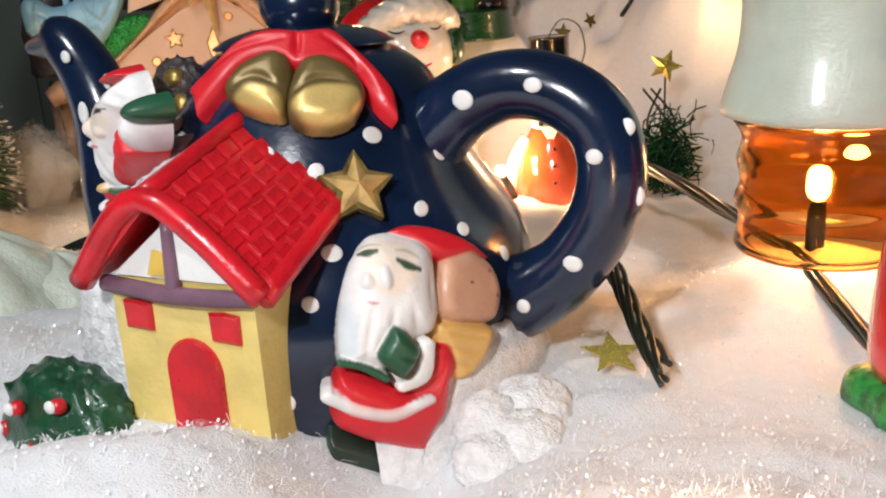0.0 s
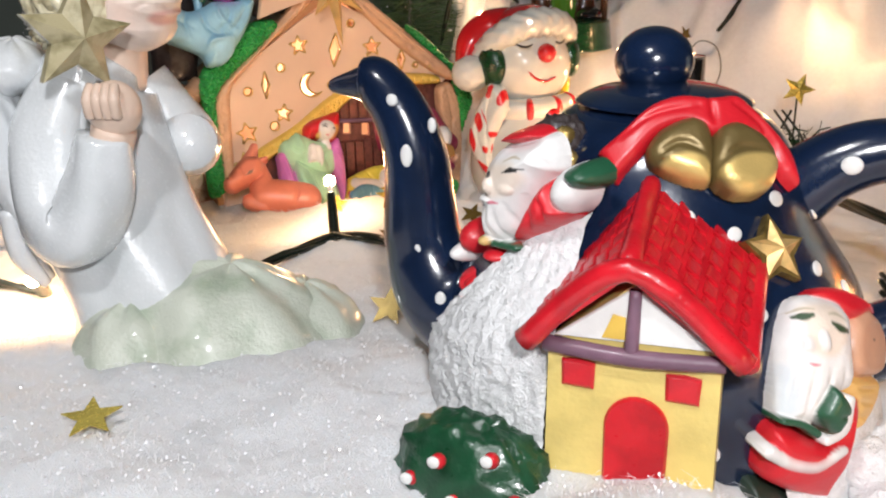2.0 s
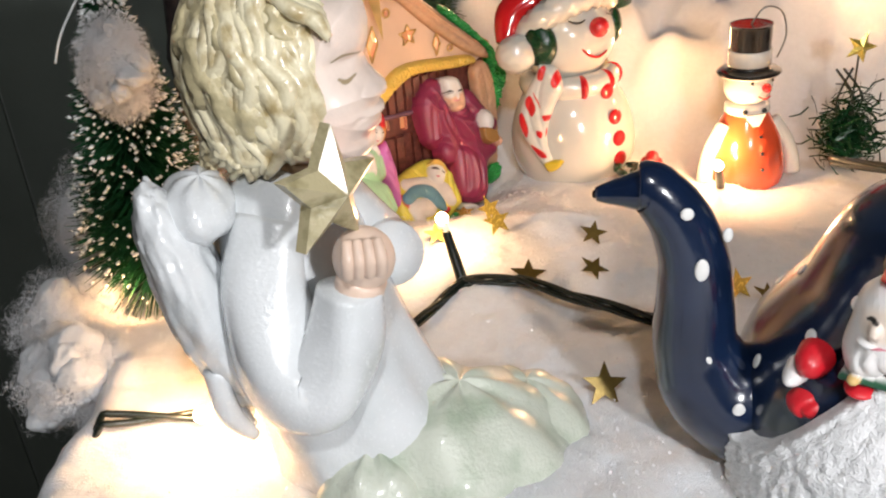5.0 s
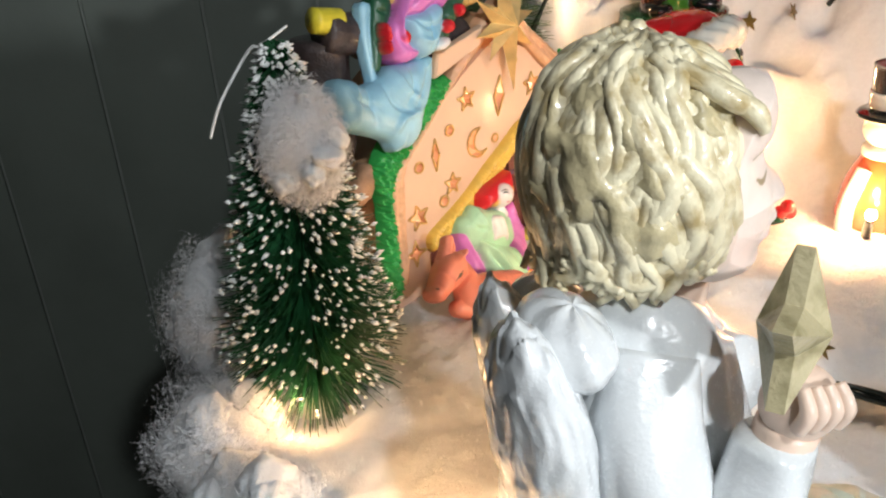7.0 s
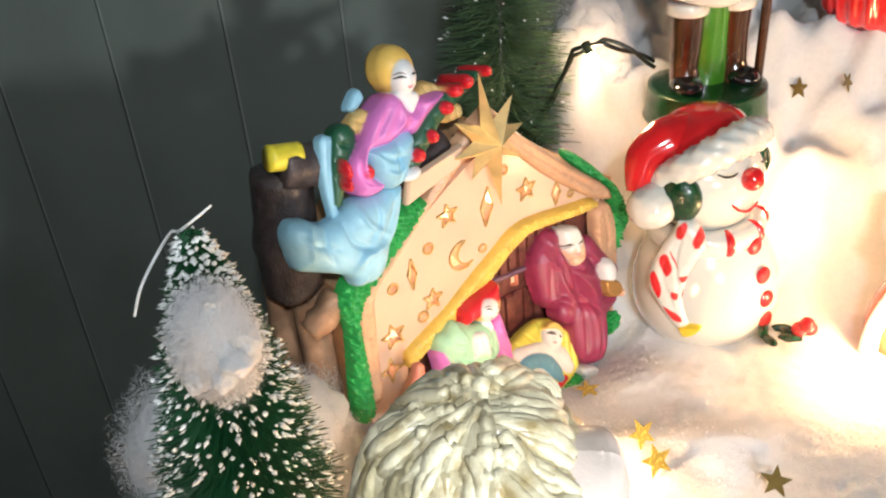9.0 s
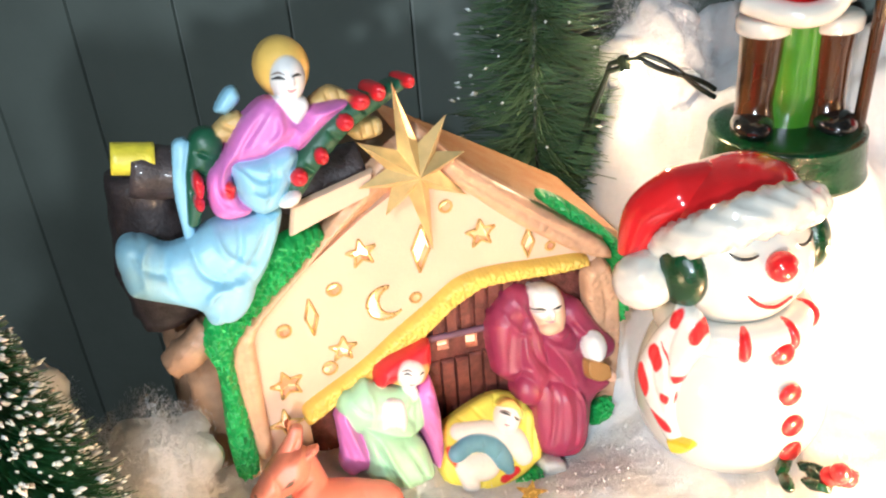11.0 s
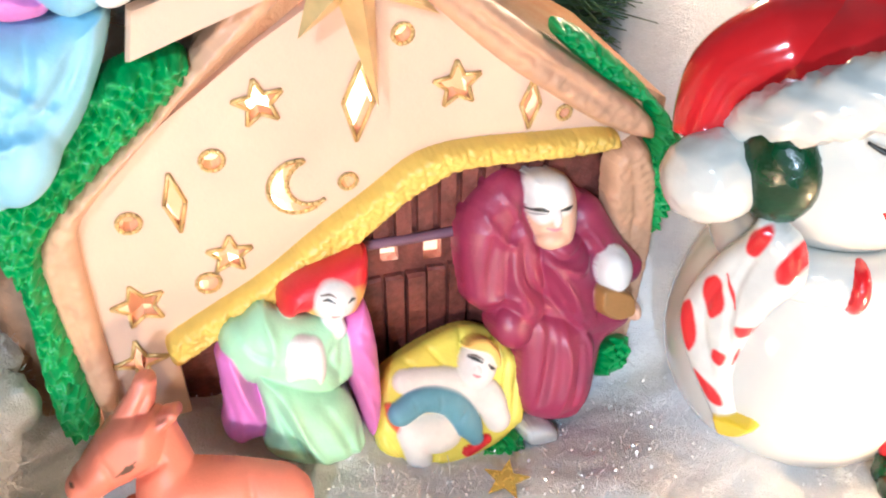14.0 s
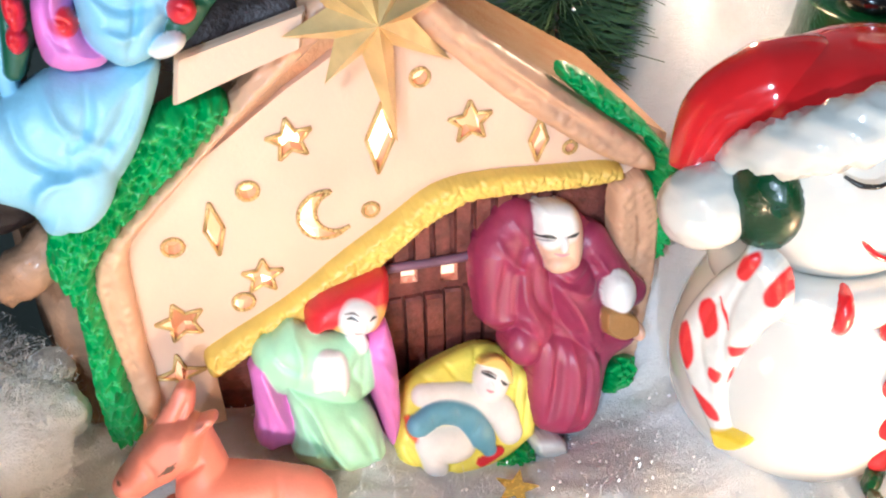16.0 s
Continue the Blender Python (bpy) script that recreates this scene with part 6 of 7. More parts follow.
def flying_angel():
    """Angel in flight, sky blue skirt, orchid mantle, rose garland."""
    r = Relief()
    r.poly([(-12.6, 15.3), (-8.2, 20.3), (-2.7, 24.3), (1.7, 24.9), (2.8, 21.0), (-3.1, 16.9)], 2, 4, 2.1, C_GOLD)
    r.poly([(-5.8, 25.6), (-1.1, 31.4), (2.0, 31.8), (3.2, 27.7), (-1.5, 24.1)], 1, 4, 2.1, C_SKY)
    r.poly([(19.7, 23.8), (27.4, 27.7), (32.7, 24.4), (31.8, 20.7), (24.3, 20.8)], 2, 4, 2.1, C_GOLD)
    r.poly([(29.7, 13.4), (34.2, 16.0), (40.9, 15.8), (40.8, 10.2), (33.1, 9.5)], 1, 4, 2.1, C_GOLD)
    r.crease([(-8.8, 19.7), (-4.1, 17.7)], 0.64, 1.0)
    r.crease([(-4.8, 22.8), (-0.6, 19.7)], 0.64, 1.0)
    r.crease([(25.3, 26.4), (26.4, 21.8)], 0.64, 1.0)
    r.crease([(29.2, 26.4), (29.6, 21.6)], 0.64, 1.0)
    r.crease([(34.0, 15.7), (34.4, 10.1)], 0.64, 1.0)
    r.crease([(37.7, 15.9), (37.9, 10.2)], 0.64, 1.0)
    r.poly([(-36.2, -4.4), (-31.7, -3.1), (-25.8, -7.9), (-19.5, -7.2), (-12.5, -3.3), (-5.2, -4.1), (3.9, -3.2), (7.9, -3.9), (5.2, -10.9), (-0.3, -20.9), (-8.0, -29.3), (-15.6, -34.3), (-19.3, -33.4), (-20.5, -28.5), (-26.3, -25.3), (-33.0, -22.3), (-38.4, -19.7), (-39.3, -15.1), (-39.0, -8.5)], 3, 8, 7.7, C_SKY)
    r.blob(-34.2, -10.6, 5.2, 7.9, 10, 4, 7, C_SKY)
    r.blob(-10.7, -23.7, 6.2, 10.5, -25, 5, 7, C_SKY)
    r.crease([(-29.4, -4.4), (-32.4, -9.0), (-33.5, -18.2)], 1.15, -1.6)
    r.crease([(-25.5, -7.8), (-27.7, -14.1), (-25.5, -22.7)], 1.15, 1.2)
    r.crease([(-19.5, -7.8), (-17.8, -16.2), (-10.3, -22.0)], 1.15, 1.4)
    r.crease([(-12.7, -4.6), (-10.7, -12.3), (-4.3, -17.8)], 1.15, -1.4)
    r.crease([(-5.3, -4.7), (-7.1, -13.1), (-11.9, -17.5)], 1.15, 1.3)
    r.crease([(3.5, -4.4), (-2.3, -14.1), (-8.5, -19.6)], 1.28, 1.4)
    r.crease([(5.9, -4.9), (1.4, -14.9), (-5.5, -23.1)], 1.03, -1.2)
    r.crease([(-19.6, -26.9), (-15.4, -22.3), (-6.4, -21.5)], 1.28, -1.8)
    r.crease([(-34.8, -7.2), (-32.4, -11.7), (-23.9, -16.2)], 1.03, 1.2)
    r.limb([(-15.6, 17.7), (-18.0, 7.4), (-19.0, -7.7)], [2.6, 2.3, 1.5], 3, 0.8, C_SKY)
    r.limb([(-9.2, 17.7), (-13.0, 9.5), (-17.0, -2.7)], [4.6, 3.6, 1.8], 4, 0.8, C_GREEN)
    r.poly([(7.6, 27.6), (12.3, 27.1), (15.7, 19.3), (20.2, 23.5), (30.9, 23.2), (30.9, 20.9), (22.8, 16.7), (15.4, 10.9), (12.0, 13.1), (4.2, 10.9), (-3.0, 11.6), (-4.8, 8.1), (-3.7, 1.8), (0.1, -1.0), (-1.7, -3.5), (-7.6, -3.9), (-11.5, -1.9), (-12.0, 3.7), (-11.1, 9.8), (-6.1, 14.0), (0.6, 22.7)], 6, 7, 5.1, C_ORCHID)
    r.crease([(8.0, 24.1), (1.9, 17.8), (-2.9, 12.4)], 1.03, 1.2)
    r.crease([(11.5, 23.6), (10.3, 17.7), (4.6, 13.6)], 1.03, -1.3)
    r.crease([(15.3, 18.1), (12.2, 14.9), (7.0, 13.2)], 1.03, 1.2)
    r.crease([(18.4, 21.3), (23.3, 21.1), (28.6, 22.2)], 1.03, -1.0)
    r.crease([(-8.0, 10.9), (-8.8, 4.7), (-5.8, -1.0)], 1.03, 1.2)
    r.crease([(-4.9, 14.0), (-7.4, 8.2), (-7.3, 3.2)], 0.90, -1.0)
    r.poly([(-4.4, 12.0), (4.3, 12.1), (12.2, 14.5), (15.1, 11.1), (10.5, 2.3), (6.9, -3.0), (0.9, -4.5), (-4.1, 0.9), (-4.4, 8.2)], 7, 7, 5.1, C_SKY)
    r.crease([(-2.1, 10.6), (3.1, 6.5), (9.3, 6.7)], 1.03, 1.3)
    r.crease([(-1.8, 3.6), (3.3, 1.4), (8.8, 4.2)], 1.03, -1.2)
    r.crease([(6.5, 11.0), (5.0, 3.6), (2.5, -2.4)], 0.90, 1.2)
    r.blob(15.3, 34.5, 7.5, 8.4, 0, 4, 8, C_BLOND)
    r.poly([(9.6, 28.5), (19.3, 26.5), (20.4, 23.2), (15.7, 18.0), (13.5, 20.9)], 8, 4, 2.1, C_WHITE)
    r.blob(15.5, 31.9, 5.0, 6.6, 0, 8, 7, C_WHITE)
    r.blob(15.9, 31.2, 0.7, 1.6, 0, 14.6, 1.2, C_WHITE)
    r.stroke([(11.2, 32.3), (12.7, 32.5), (14.0, 31.9)], 0.87, C_BLACK)
    r.stroke([(16.2, 32.3), (17.5, 32.5), (18.6, 32.2)], 0.87, C_BLACK)
    r.stroke([(11.2, 33.4), (12.8, 33.8), (14.2, 33.0)], 0.50, C_BROWN)
    r.stroke([(14.4, 28.9), (15.2, 28.4), (16.5, 28.7)], 0.87, C_PINK)
    r.limb([(11.8, 2.2), (17.4, 8.7), (27.9, 17.2), (39.0, 21.8), (49.3, 25.2)], [3.3, 3.8, 3.6, 2.8, 1.3], 8, 1.0, C_GREEN)
    r.crease([(14.8, 7.9), (18.0, 4.7)], 0.77, 1.3)
    r.crease([(19.2, 11.6), (23.1, 8.4)], 0.77, 1.3)
    r.crease([(23.7, 15.3), (26.9, 11.6)], 0.77, 1.3)
    r.crease([(28.3, 19.6), (31.4, 15.4)], 0.77, 1.3)
    r.crease([(33.7, 21.3), (35.6, 17.2)], 0.77, 1.3)
    r.crease([(39.2, 23.6), (40.6, 19.6)], 0.77, 1.3)
    r.crease([(-12.1, 16.3), (-9.0, 14.5)], 0.77, 1.3)
    r.crease([(-14.0, 11.7), (-10.5, 9.2)], 0.77, 1.3)
    r.crease([(-15.7, 5.8), (-13.3, 3.4)], 0.77, 1.3)
    r.blob(12.9, 5.0, 2.5, 2.5, 0, 12, 4, C_RED)
    r.crease([(11.8, 6.1), (13.8, 5.0), (12.1, 4.1)], 0.45, 0.7)
    r.blob(20.1, 9.5, 2.0, 2.4, 0, 12, 4, C_RED)
    r.crease([(19.2, 10.4), (20.8, 9.5), (19.5, 8.6)], 0.45, 0.7)
    r.blob(28.3, 17.3, 2.4, 2.4, 0, 12, 4, C_RED)
    r.crease([(27.1, 18.2), (29.1, 17.2), (27.5, 16.4)], 0.45, 0.7)
    r.blob(33.5, 22.1, 2.7, 2.4, 0, 12, 4, C_RED)
    r.crease([(32.1, 23.1), (34.5, 22.1), (32.7, 21.2)], 0.45, 0.7)
    r.blob(38.8, 23.9, 2.2, 2.6, 0, 12, 4, C_RED)
    r.crease([(37.7, 24.9), (39.6, 23.9), (38.1, 22.9)], 0.45, 0.7)
    r.blob(47.8, 25.3, 1.7, 2.1, 0, 12, 4, C_RED)
    r.crease([(46.8, 26.1), (48.4, 25.3), (47.2, 24.5)], 0.45, 0.7)
    r.blob(-6.5, 5.1, 2.4, 2.9, 0, 9.5, 4, C_RED)
    r.crease([(-7.4, 6.3), (-5.6, 5.1), (-7.2, 4.0)], 0.45, 0.7)
    r.blob(-13.7, 8.1, 1.5, 3.7, 0, 9.5, 4, C_RED)
    r.crease([(-14.1, 9.3), (-13.1, 8.1), (-14.3, 6.6)], 0.45, 0.7)
    r.blob(-14.5, 3.2, 1.4, 2.4, 0, 9.5, 4, C_RED)
    r.crease([(-14.9, 4.1), (-13.9, 3.2), (-14.9, 2.3)], 0.45, 0.7)
    r.blob(9.4, -0.7, 3.5, 2.0, 20, 11, 4, C_WHITE)
    r.done("flying_figure", st, "flying angel figure in sky blue and orchid with a rose garland", pose(0, 0.002, 0.100, -14, 0, 0), back=0.25)


stable_relief(), kneeling_woman(), standing_man(), child_in_crib(), flying_angel()


def donkey():
    """A lying donkey, ears up, head low."""
    r = Relief()
    r.limb([(5.3, -7.0), (14.5, -8.4), (22.4, -9.8)], [8.4, 8.4, 7.8], 0, 0.9, C_TERRA)
    r.limb([(1.1, 7.2), (2.0, 0.4), (2.7, -6.7)], [4.1, 5.7, 7.0], 1, 0.9, C_TERRA)
    r.crease([(18.2, -1.9), (18.6, -7.6), (16.7, -13.0)], 0.95, 0.8)
    r.poly([(-2.4, 12.6), (2.5, 12.2), (4.1, 8.4), (2.8, 2.0), (-2.9, -1.1), (-7.3, -2.7), (-10.8, -4.8), (-14.6, -3.8), (-15.6, 0.1), (-12.8, 4.5), (-8.9, 9.5), (-5.6, 12.2)], 1.5, 7.5, 4.6, C_TERRA)
    r.blob(-12.7, -0.6, 3.2, 3.3, 0, 4, 5, C_TERRA)
    r.limb([(0.1, 17.3), (-1.2, 13.9), (-3.9, 10.1)], [2.0, 2.7, 3.0], 3, 0.8, C_TERRA)
    r.limb([(5.1, 10.9), (2.3, 9.6), (-0.4, 7.2)], [1.1, 1.8, 1.4], 4, 0.9, C_TERRA)
    r.limb([(4.1, 10.3), (2.1, 9.2), (0.4, 8.1)], [0.5, 0.9, 0.7], 6, 0.8, C_PINKISH)
    r.crease([(1.3, 16.2), (-1.9, 10.5)], 0.68, 0.8)
    r.crease([(-9.0, 6.7), (-6.4, 2.2), (-6.6, -1.6)], 0.81, 0.6)
    r.crease([(2.7, 2.3), (-2.2, -0.8), (-3.8, -3.0)], 0.81, 1.2)
    r.limb([(-4.4, -9.3), (1.8, -12.3)], [3.5, 3.5], 2, 0.9, C_TERRA)
    r.stroke([(-5.4, 1.7), (-3.4, 3.0), (-1.4, 4.4)], 0.55, C_BROWN)
    r.stroke([(-4.0, 2.4), (-2.9, 3.1), (-2.1, 3.4)], 1.46, C_BROWN)
    r.stroke([(-14.0, 1.2), (-13.3, 0.7)], 0.91, C_BROWN)
    r.done("donkey_figurine", None, "coral terracotta donkey figurine lying on the cotton snow", pose(0.034, 0.409, 0.013, -30, 0, 22), back=0.5, category="figurine")


donkey()


# ---- large china snowman ----
def scarf_tail(sm):
    """The hanging striped end of the china snowman's scarf."""
    r = Relief()
    r.poly([(-6.6, 34.5), (2.4, 31.5), (5.7, 22.0), (0.9, 13.3), (-1.3, 5.7), (-1.8, -2.9), (2.4, -14.0), (5.4, -17.8), (-0.4, -21.6), (-4.0, -16.8), (-10.8, -8.8), (-17.0, 1.0), (-17.1, 9.1), (-12.8, 20.7), (-8.1, 28.3)], 1, 4.5, 4.2, C_GLAZE)
    r.crease([(-3.2, 30.6), (-5.8, 16.2), (-2.6, -4.4)], 0.98, 0.7)
    r.crease([(-6.6, 24.6), (-10.7, 8.7), (-3.7, -8.6)], 0.98, 0.5)
    r.poly([(-3.7, -14.3), (5.7, -12.6), (7.7, -13.9), (4.5, -18.5), (-0.5, -20.4)], 2.5, 4, 1.7, C_GLAZEYELLOW)
    r.tint([(-6.9, 30.3), (-4.0, 33.4), (-2.1, 31.6), (-4.0, 25.4), (-6.8, 26.4)], 0.6, C_GLAZERED)
    r.tint([(-0.1, 25.4), (2.3, 32.0), (5.3, 30.7), (3.7, 22.8), (1.1, 22.6)], 0.6, C_GLAZERED)
    r.tint([(-13.4, 15.5), (-10.0, 19.3), (-6.4, 11.8), (-9.3, 6.9)], 0.6, C_GLAZERED)
    r.tint([(-17.0, 6.4), (-14.1, 10.8), (-10.2, 1.4), (-11.7, -4.2)], 0.6, C_GLAZERED)
    r.tint([(-10.8, -5.4), (-2.4, -9.1), (-0.5, -12.4), (-4.8, -12.5)], 0.6, C_GLAZERED)
    r.tint([(-4.3, 8.9), (-0.3, 9.2), (-0.6, 6.3), (-2.9, 5.7)], 0.6, C_GLAZERED)
    r.tint([(-6.8, 1.6), (-3.5, 0.7), (-3.8, -2.8), (-6.6, -1.6)], 0.6, C_GLAZERED)
    r.stroke([(-8.5, 19.7), (-6.6, 16.3), (-4.9, 12.6)], 0.76, C_GLAZERED)
    r.stroke([(-2.0, 2.5), (-2.3, -1.9)], 0.57, C_GLAZERED)
    r.done("scarf_tail", sm, "striped scarf end with yellow fringe", sm.matrix_world.inverted() @ pose(0.1475, 0.4610, 0.020, -6, 0, -27), material=GLAZED)


def china_snowman():
    sm = thing("china_snowman", pose(0.1635, 0.4840, -0.012, -3, -2, 30) @ Matrix.Scale(0.94, 4), "glossy white china snowman with red cap, green earmuffs and striped scarf", "snowman")
    body = Shape().lathe(smooth_profile([(0.0, 0.0), (0.024, 0.0), (0.0305, 0.006), (0.0340, 0.016), (0.0338, 0.028), (0.0300, 0.041), (0.0245, 0.050), (0.0190, 0.055), (0.0, 0.057)]), CHINA, 64).done("body", sm)
    hb = lambda d: 0.02 * noise.noise(d * 2)
    head = Shape().ball((0, 0, 0.0775), (0.0262, 0.0250, 0.0245), CHINA, (0, 0, 0), 56, 40, hb).done("head", sm)
    Shape().ball((0.0005, -0.0255, 0.0845), (0.0052, 0.0050, 0.0052), CHINARED).done("nose", head, "round glossy red nose")
    eye = [(-0.0150, -0.0200, 0.0905), (-0.0125, -0.0222, 0.0890), (-0.0095, -0.0235, 0.0888), (-0.0070, -0.0240, 0.0898)]
    Shape().tube(eye, [0.0003, 0.0006, 0.0006, 0.0003], BLACK, 8).done("eye", head, "closed black painted eye")
    Shape().tube([(0.0150 - 0.0, -0.0195, 0.0905), (0.0125, -0.0220, 0.0892), (0.0095, -0.0235, 0.0890), (0.0070, -0.0242, 0.0900)], [0.0003, 0.0006, 0.0006, 0.0003], BLACK, 8).done("eye", head, "closed black painted eye")
    Shape().tube([(-0.0095, -0.0228, 0.0755), (-0.0060, -0.0245, 0.0715), (-0.0005, -0.0250, 0.0695), (0.0060, -0.0243, 0.0712)], [0.0006, 0.0007, 0.0007, 0.0004], CHINARED, 8).done("mouth", head, "red painted smile")
    cap = Shape().ball((0.001, 0.006, 0.0930), (0.0245, 0.0225, 0.0165), CHINARED, (-14, -8, 0), 48, 30).tube([(0.006, 0.006, 0.0970), (-0.006, 0.007, 0.0985), (-0.0165, 0.009, 0.0970), (-0.027, 0.011, 0.0920), (-0.034, 0.008, 0.080)], [0.0030, 0.0105, 0.0115, 0.0085, 0.0050], CHINARED, 24, 9).done("cap", sm, "glossy red cap")
    fur = lambda a, k: 0.10 * math.sin(k * 1.3 + 3 * math.sin(3 * a)) + 0.08 * noise.noise(Vector((a * 3, k * 0.5, 0)))
    Shape().tube([(-0.0250, 0.004, 0.0840), (-0.0220, -0.0090, 0.0925), (-0.0120, -0.0165, 0.0985), (0.001, -0.0180, 0.1005), (0.0130, -0.0150, 0.0985), (0.0225, -0.0070, 0.0930), (0.0250, 0.005, 0.0850)],
                 [0.0060, 0.0066, 0.0074, 0.0078, 0.0074, 0.0066, 0.0060], CHINA, 26, 9, 1.0, fur).done("fur_band", cap, "white moulded fur band")
    Shape().ball((-0.0335, 0.000, 0.0755), (0.0110, 0.0105, 0.0100), CHINA, (0, 0, 0), 40, 26, wobble(4, 0.06)).done("pompom", cap, "white moulded pompom")
    pit = lambda d: 0.035 * noise.noise(d * 9)
    Shape().ball((-0.0245, -0.0085, 0.0790), (0.0062, 0.0092, 0.0112), CHINAGREEN, (0, 0, 28), 48, 30, pit).done("earmuff", head, "bottle green earmuff")
    Shape().ball((0.0255, -0.0060, 0.0790), (0.0060, 0.0090, 0.0108), CHINAGREEN, (0, 0, -22), 48, 30, pit).done("earmuff", head, "bottle green earmuff")
    Shape().ball((0.0270, 0.0100, 0.0640), (0.0060, 0.0080, 0.0110), CHINAYELLOW).done("scarf_end", sm, "yellow scarf end behind")
    sc = Shape()
    ring = [(0.0215 * math.cos(a), 0.0205 * math.sin(a), 0.0545) for a in [2 * math.pi * k / 20 for k in range(21)]]
    sc.tube(ring, 0.0062, CHINA, 16, 4)
    scarf = sc.done("scarf", sm, "white scarf with red stripes")
    for az in (-150, -112, -74, -38):
        a = radians(az)
        Shape().ball((0.0228 * math.cos(a), 0.0218 * math.sin(a), 0.0545), (0.0064, 0.0032, 0.0064), CHINARED, (0, 0, az), 18, 14).done("stripe", scarf, "red stripe")
    for z, k in ((0.0505, 0.0262), (0.0375, 0.0315), (0.0262, 0.0338), (0.0150, 0.0338)):
        Shape().ball((0.0030, -k, z), (0.0044, 0.0022, 0.0042), CHINARED, (0, 0, 4), 22, 16).done("button", body, "round red button")
    bpy.context.view_layer.update()
    scarf_tail(sm)
    return sm


china_snowman()


def holly_bits():
    ob = thing("holly_pick", pose(0.1880, 0.4510, -0.002), "dark green holly sprig with red berries at the snowman's foot", "holly")
    for k in range(7):
        Shape().ball((0.010 * math.sin(k * 2.1), 0.004 * math.cos(k * 1.3), 0.0025), (0.0050, 0.0022, 0.0018), CHINAGREEN, (20 * math.sin(k), 10, 50 * k), 18, 10, wobble(5, 0.25, k)).done("leaf", ob)
    for x, y, z in ((0.004, -0.002, 0.006), (0.009, -0.001, 0.005), (0.006, -0.004, 0.0095)):
        Shape().ball((x, y, z), 0.0033, CHINARED, seg=18, ring=12).done("berry", ob, "glossy red berry")


holly_bits()


# ---- small snowman with a top hat ----
def hat_snowman():
    sm = thing("snowman_ornament", pose(0.2400, 0.4460, -0.010, 0, -2, 0), "small glazed snowman ornament in orange-red coat and black top hat", "snowman")
    Shape().lathe(smooth_profile([(0.0, 0.0), (0.0150, 0.0), (0.0185, 0.005), (0.0190, 0.012), (0.0165, 0.024), (0.0120, 0.034), (0.0080, 0.039), (0.0, 0.040)]), ORANGE, 48).done("coat", sm, "orange-red glazed coat")
    Shape().prism([(-0.0050, 0.0395), (0.0050, 0.0395), (0.0, 0.0300)], -0.006, -0.0122, CHINA, inset=0.1).done("collar", sm, "white collar")
    Shape().lathe(smooth_profile([(0.0, 0.037), (0.0095, 0.0375), (0.0105, 0.0400), (0.0090, 0.0425), (0.0, 0.043)]), CHINA, 36).done("neck_ruff", sm, "white neck ruff")
    head = Shape().ball((0, 0, 0.0500), (0.0112, 0.0108, 0.0095), CHINA, (0, 0, 0), 36, 24).done("head", sm)
    Shape().ball((0.0045, -0.0112, 0.0515), (0.0022, 0.0024, 0.0022), CHINARED).done("nose", head, "red nose")
    for x in (-0.0020, 0.0085):
        Shape().ball((x, -0.0105 if x < 0 else -0.0075, 0.0540), (0.0008, 0.0006, 0.0010), BLACK, seg=12, ring=8).done("eye", head)
    Shape().tube([(0.0010, -0.0108, 0.0475), (0.0040, -0.0112, 0.0462), (0.0070, -0.0098, 0.0470)], 0.0004, CHINARED, 6).done("mouth", head)
    hat = Shape().lathe(smooth_profile([(0.0, 0.0560), (0.0135, 0.0565), (0.0138, 0.0580), (0.0095, 0.0592), (0.0092, 0.0650), (0.0095, 0.0780), (0.0088, 0.0790), (0.0, 0.0790)]), BLACKGLAZE, 40).done("top_hat", sm, "black glazed top hat")
    Shape().lathe([(0.0094, 0.0605), (0.0099, 0.0608), (0.0099, 0.0675), (0.0096, 0.0678)], CHINA, 40).done("hat_band", hat, "white hat band")
    Shape().lathe([(0.0136, 0.0560), (0.0141, 0.0563), (0.0141, 0.0572), (0.0137, 0.0575)], CHINA, 40).done("brim_edge", hat)
    Shape().tube([(0.000, 0, 0.079), (0.006, 0, 0.086), (0.014, 0, 0.083), (0.0165, 0, 0.072), (0.013, 0, 0.062)], 0.0004, TWIST, 6).done("wire_loop", sm, "thin gold hanging wire")
    for x in (-0.0045, 0.0045):
        Shape().ball((x, -0.0098, 0.0402), (0.0013, 0.0010, 0.0014), BLACK, seg=12, ring=8).done("stud", sm)
    for z, r in ((0.0290, 0.0145), (0.0215, 0.0172), (0.0140, 0.0188)):
        Shape().ball((0.0018, -r, z), (0.0009, 0.0006, 0.0009), BLACK, seg=12, ring=8).done("button", sm)
    for sgn in (-1, 1):
        Shape().tube([(sgn * 0.0115, -0.003, 0.0330), (sgn * 0.0195, -0.005, 0.0190), (sgn * 0.0215, -0.006, 0.0060)], [0.0038, 0.0036, 0.0040], CHINA, 16).done("arm", sm, "white glazed arm")
    return sm


hat_snowman()


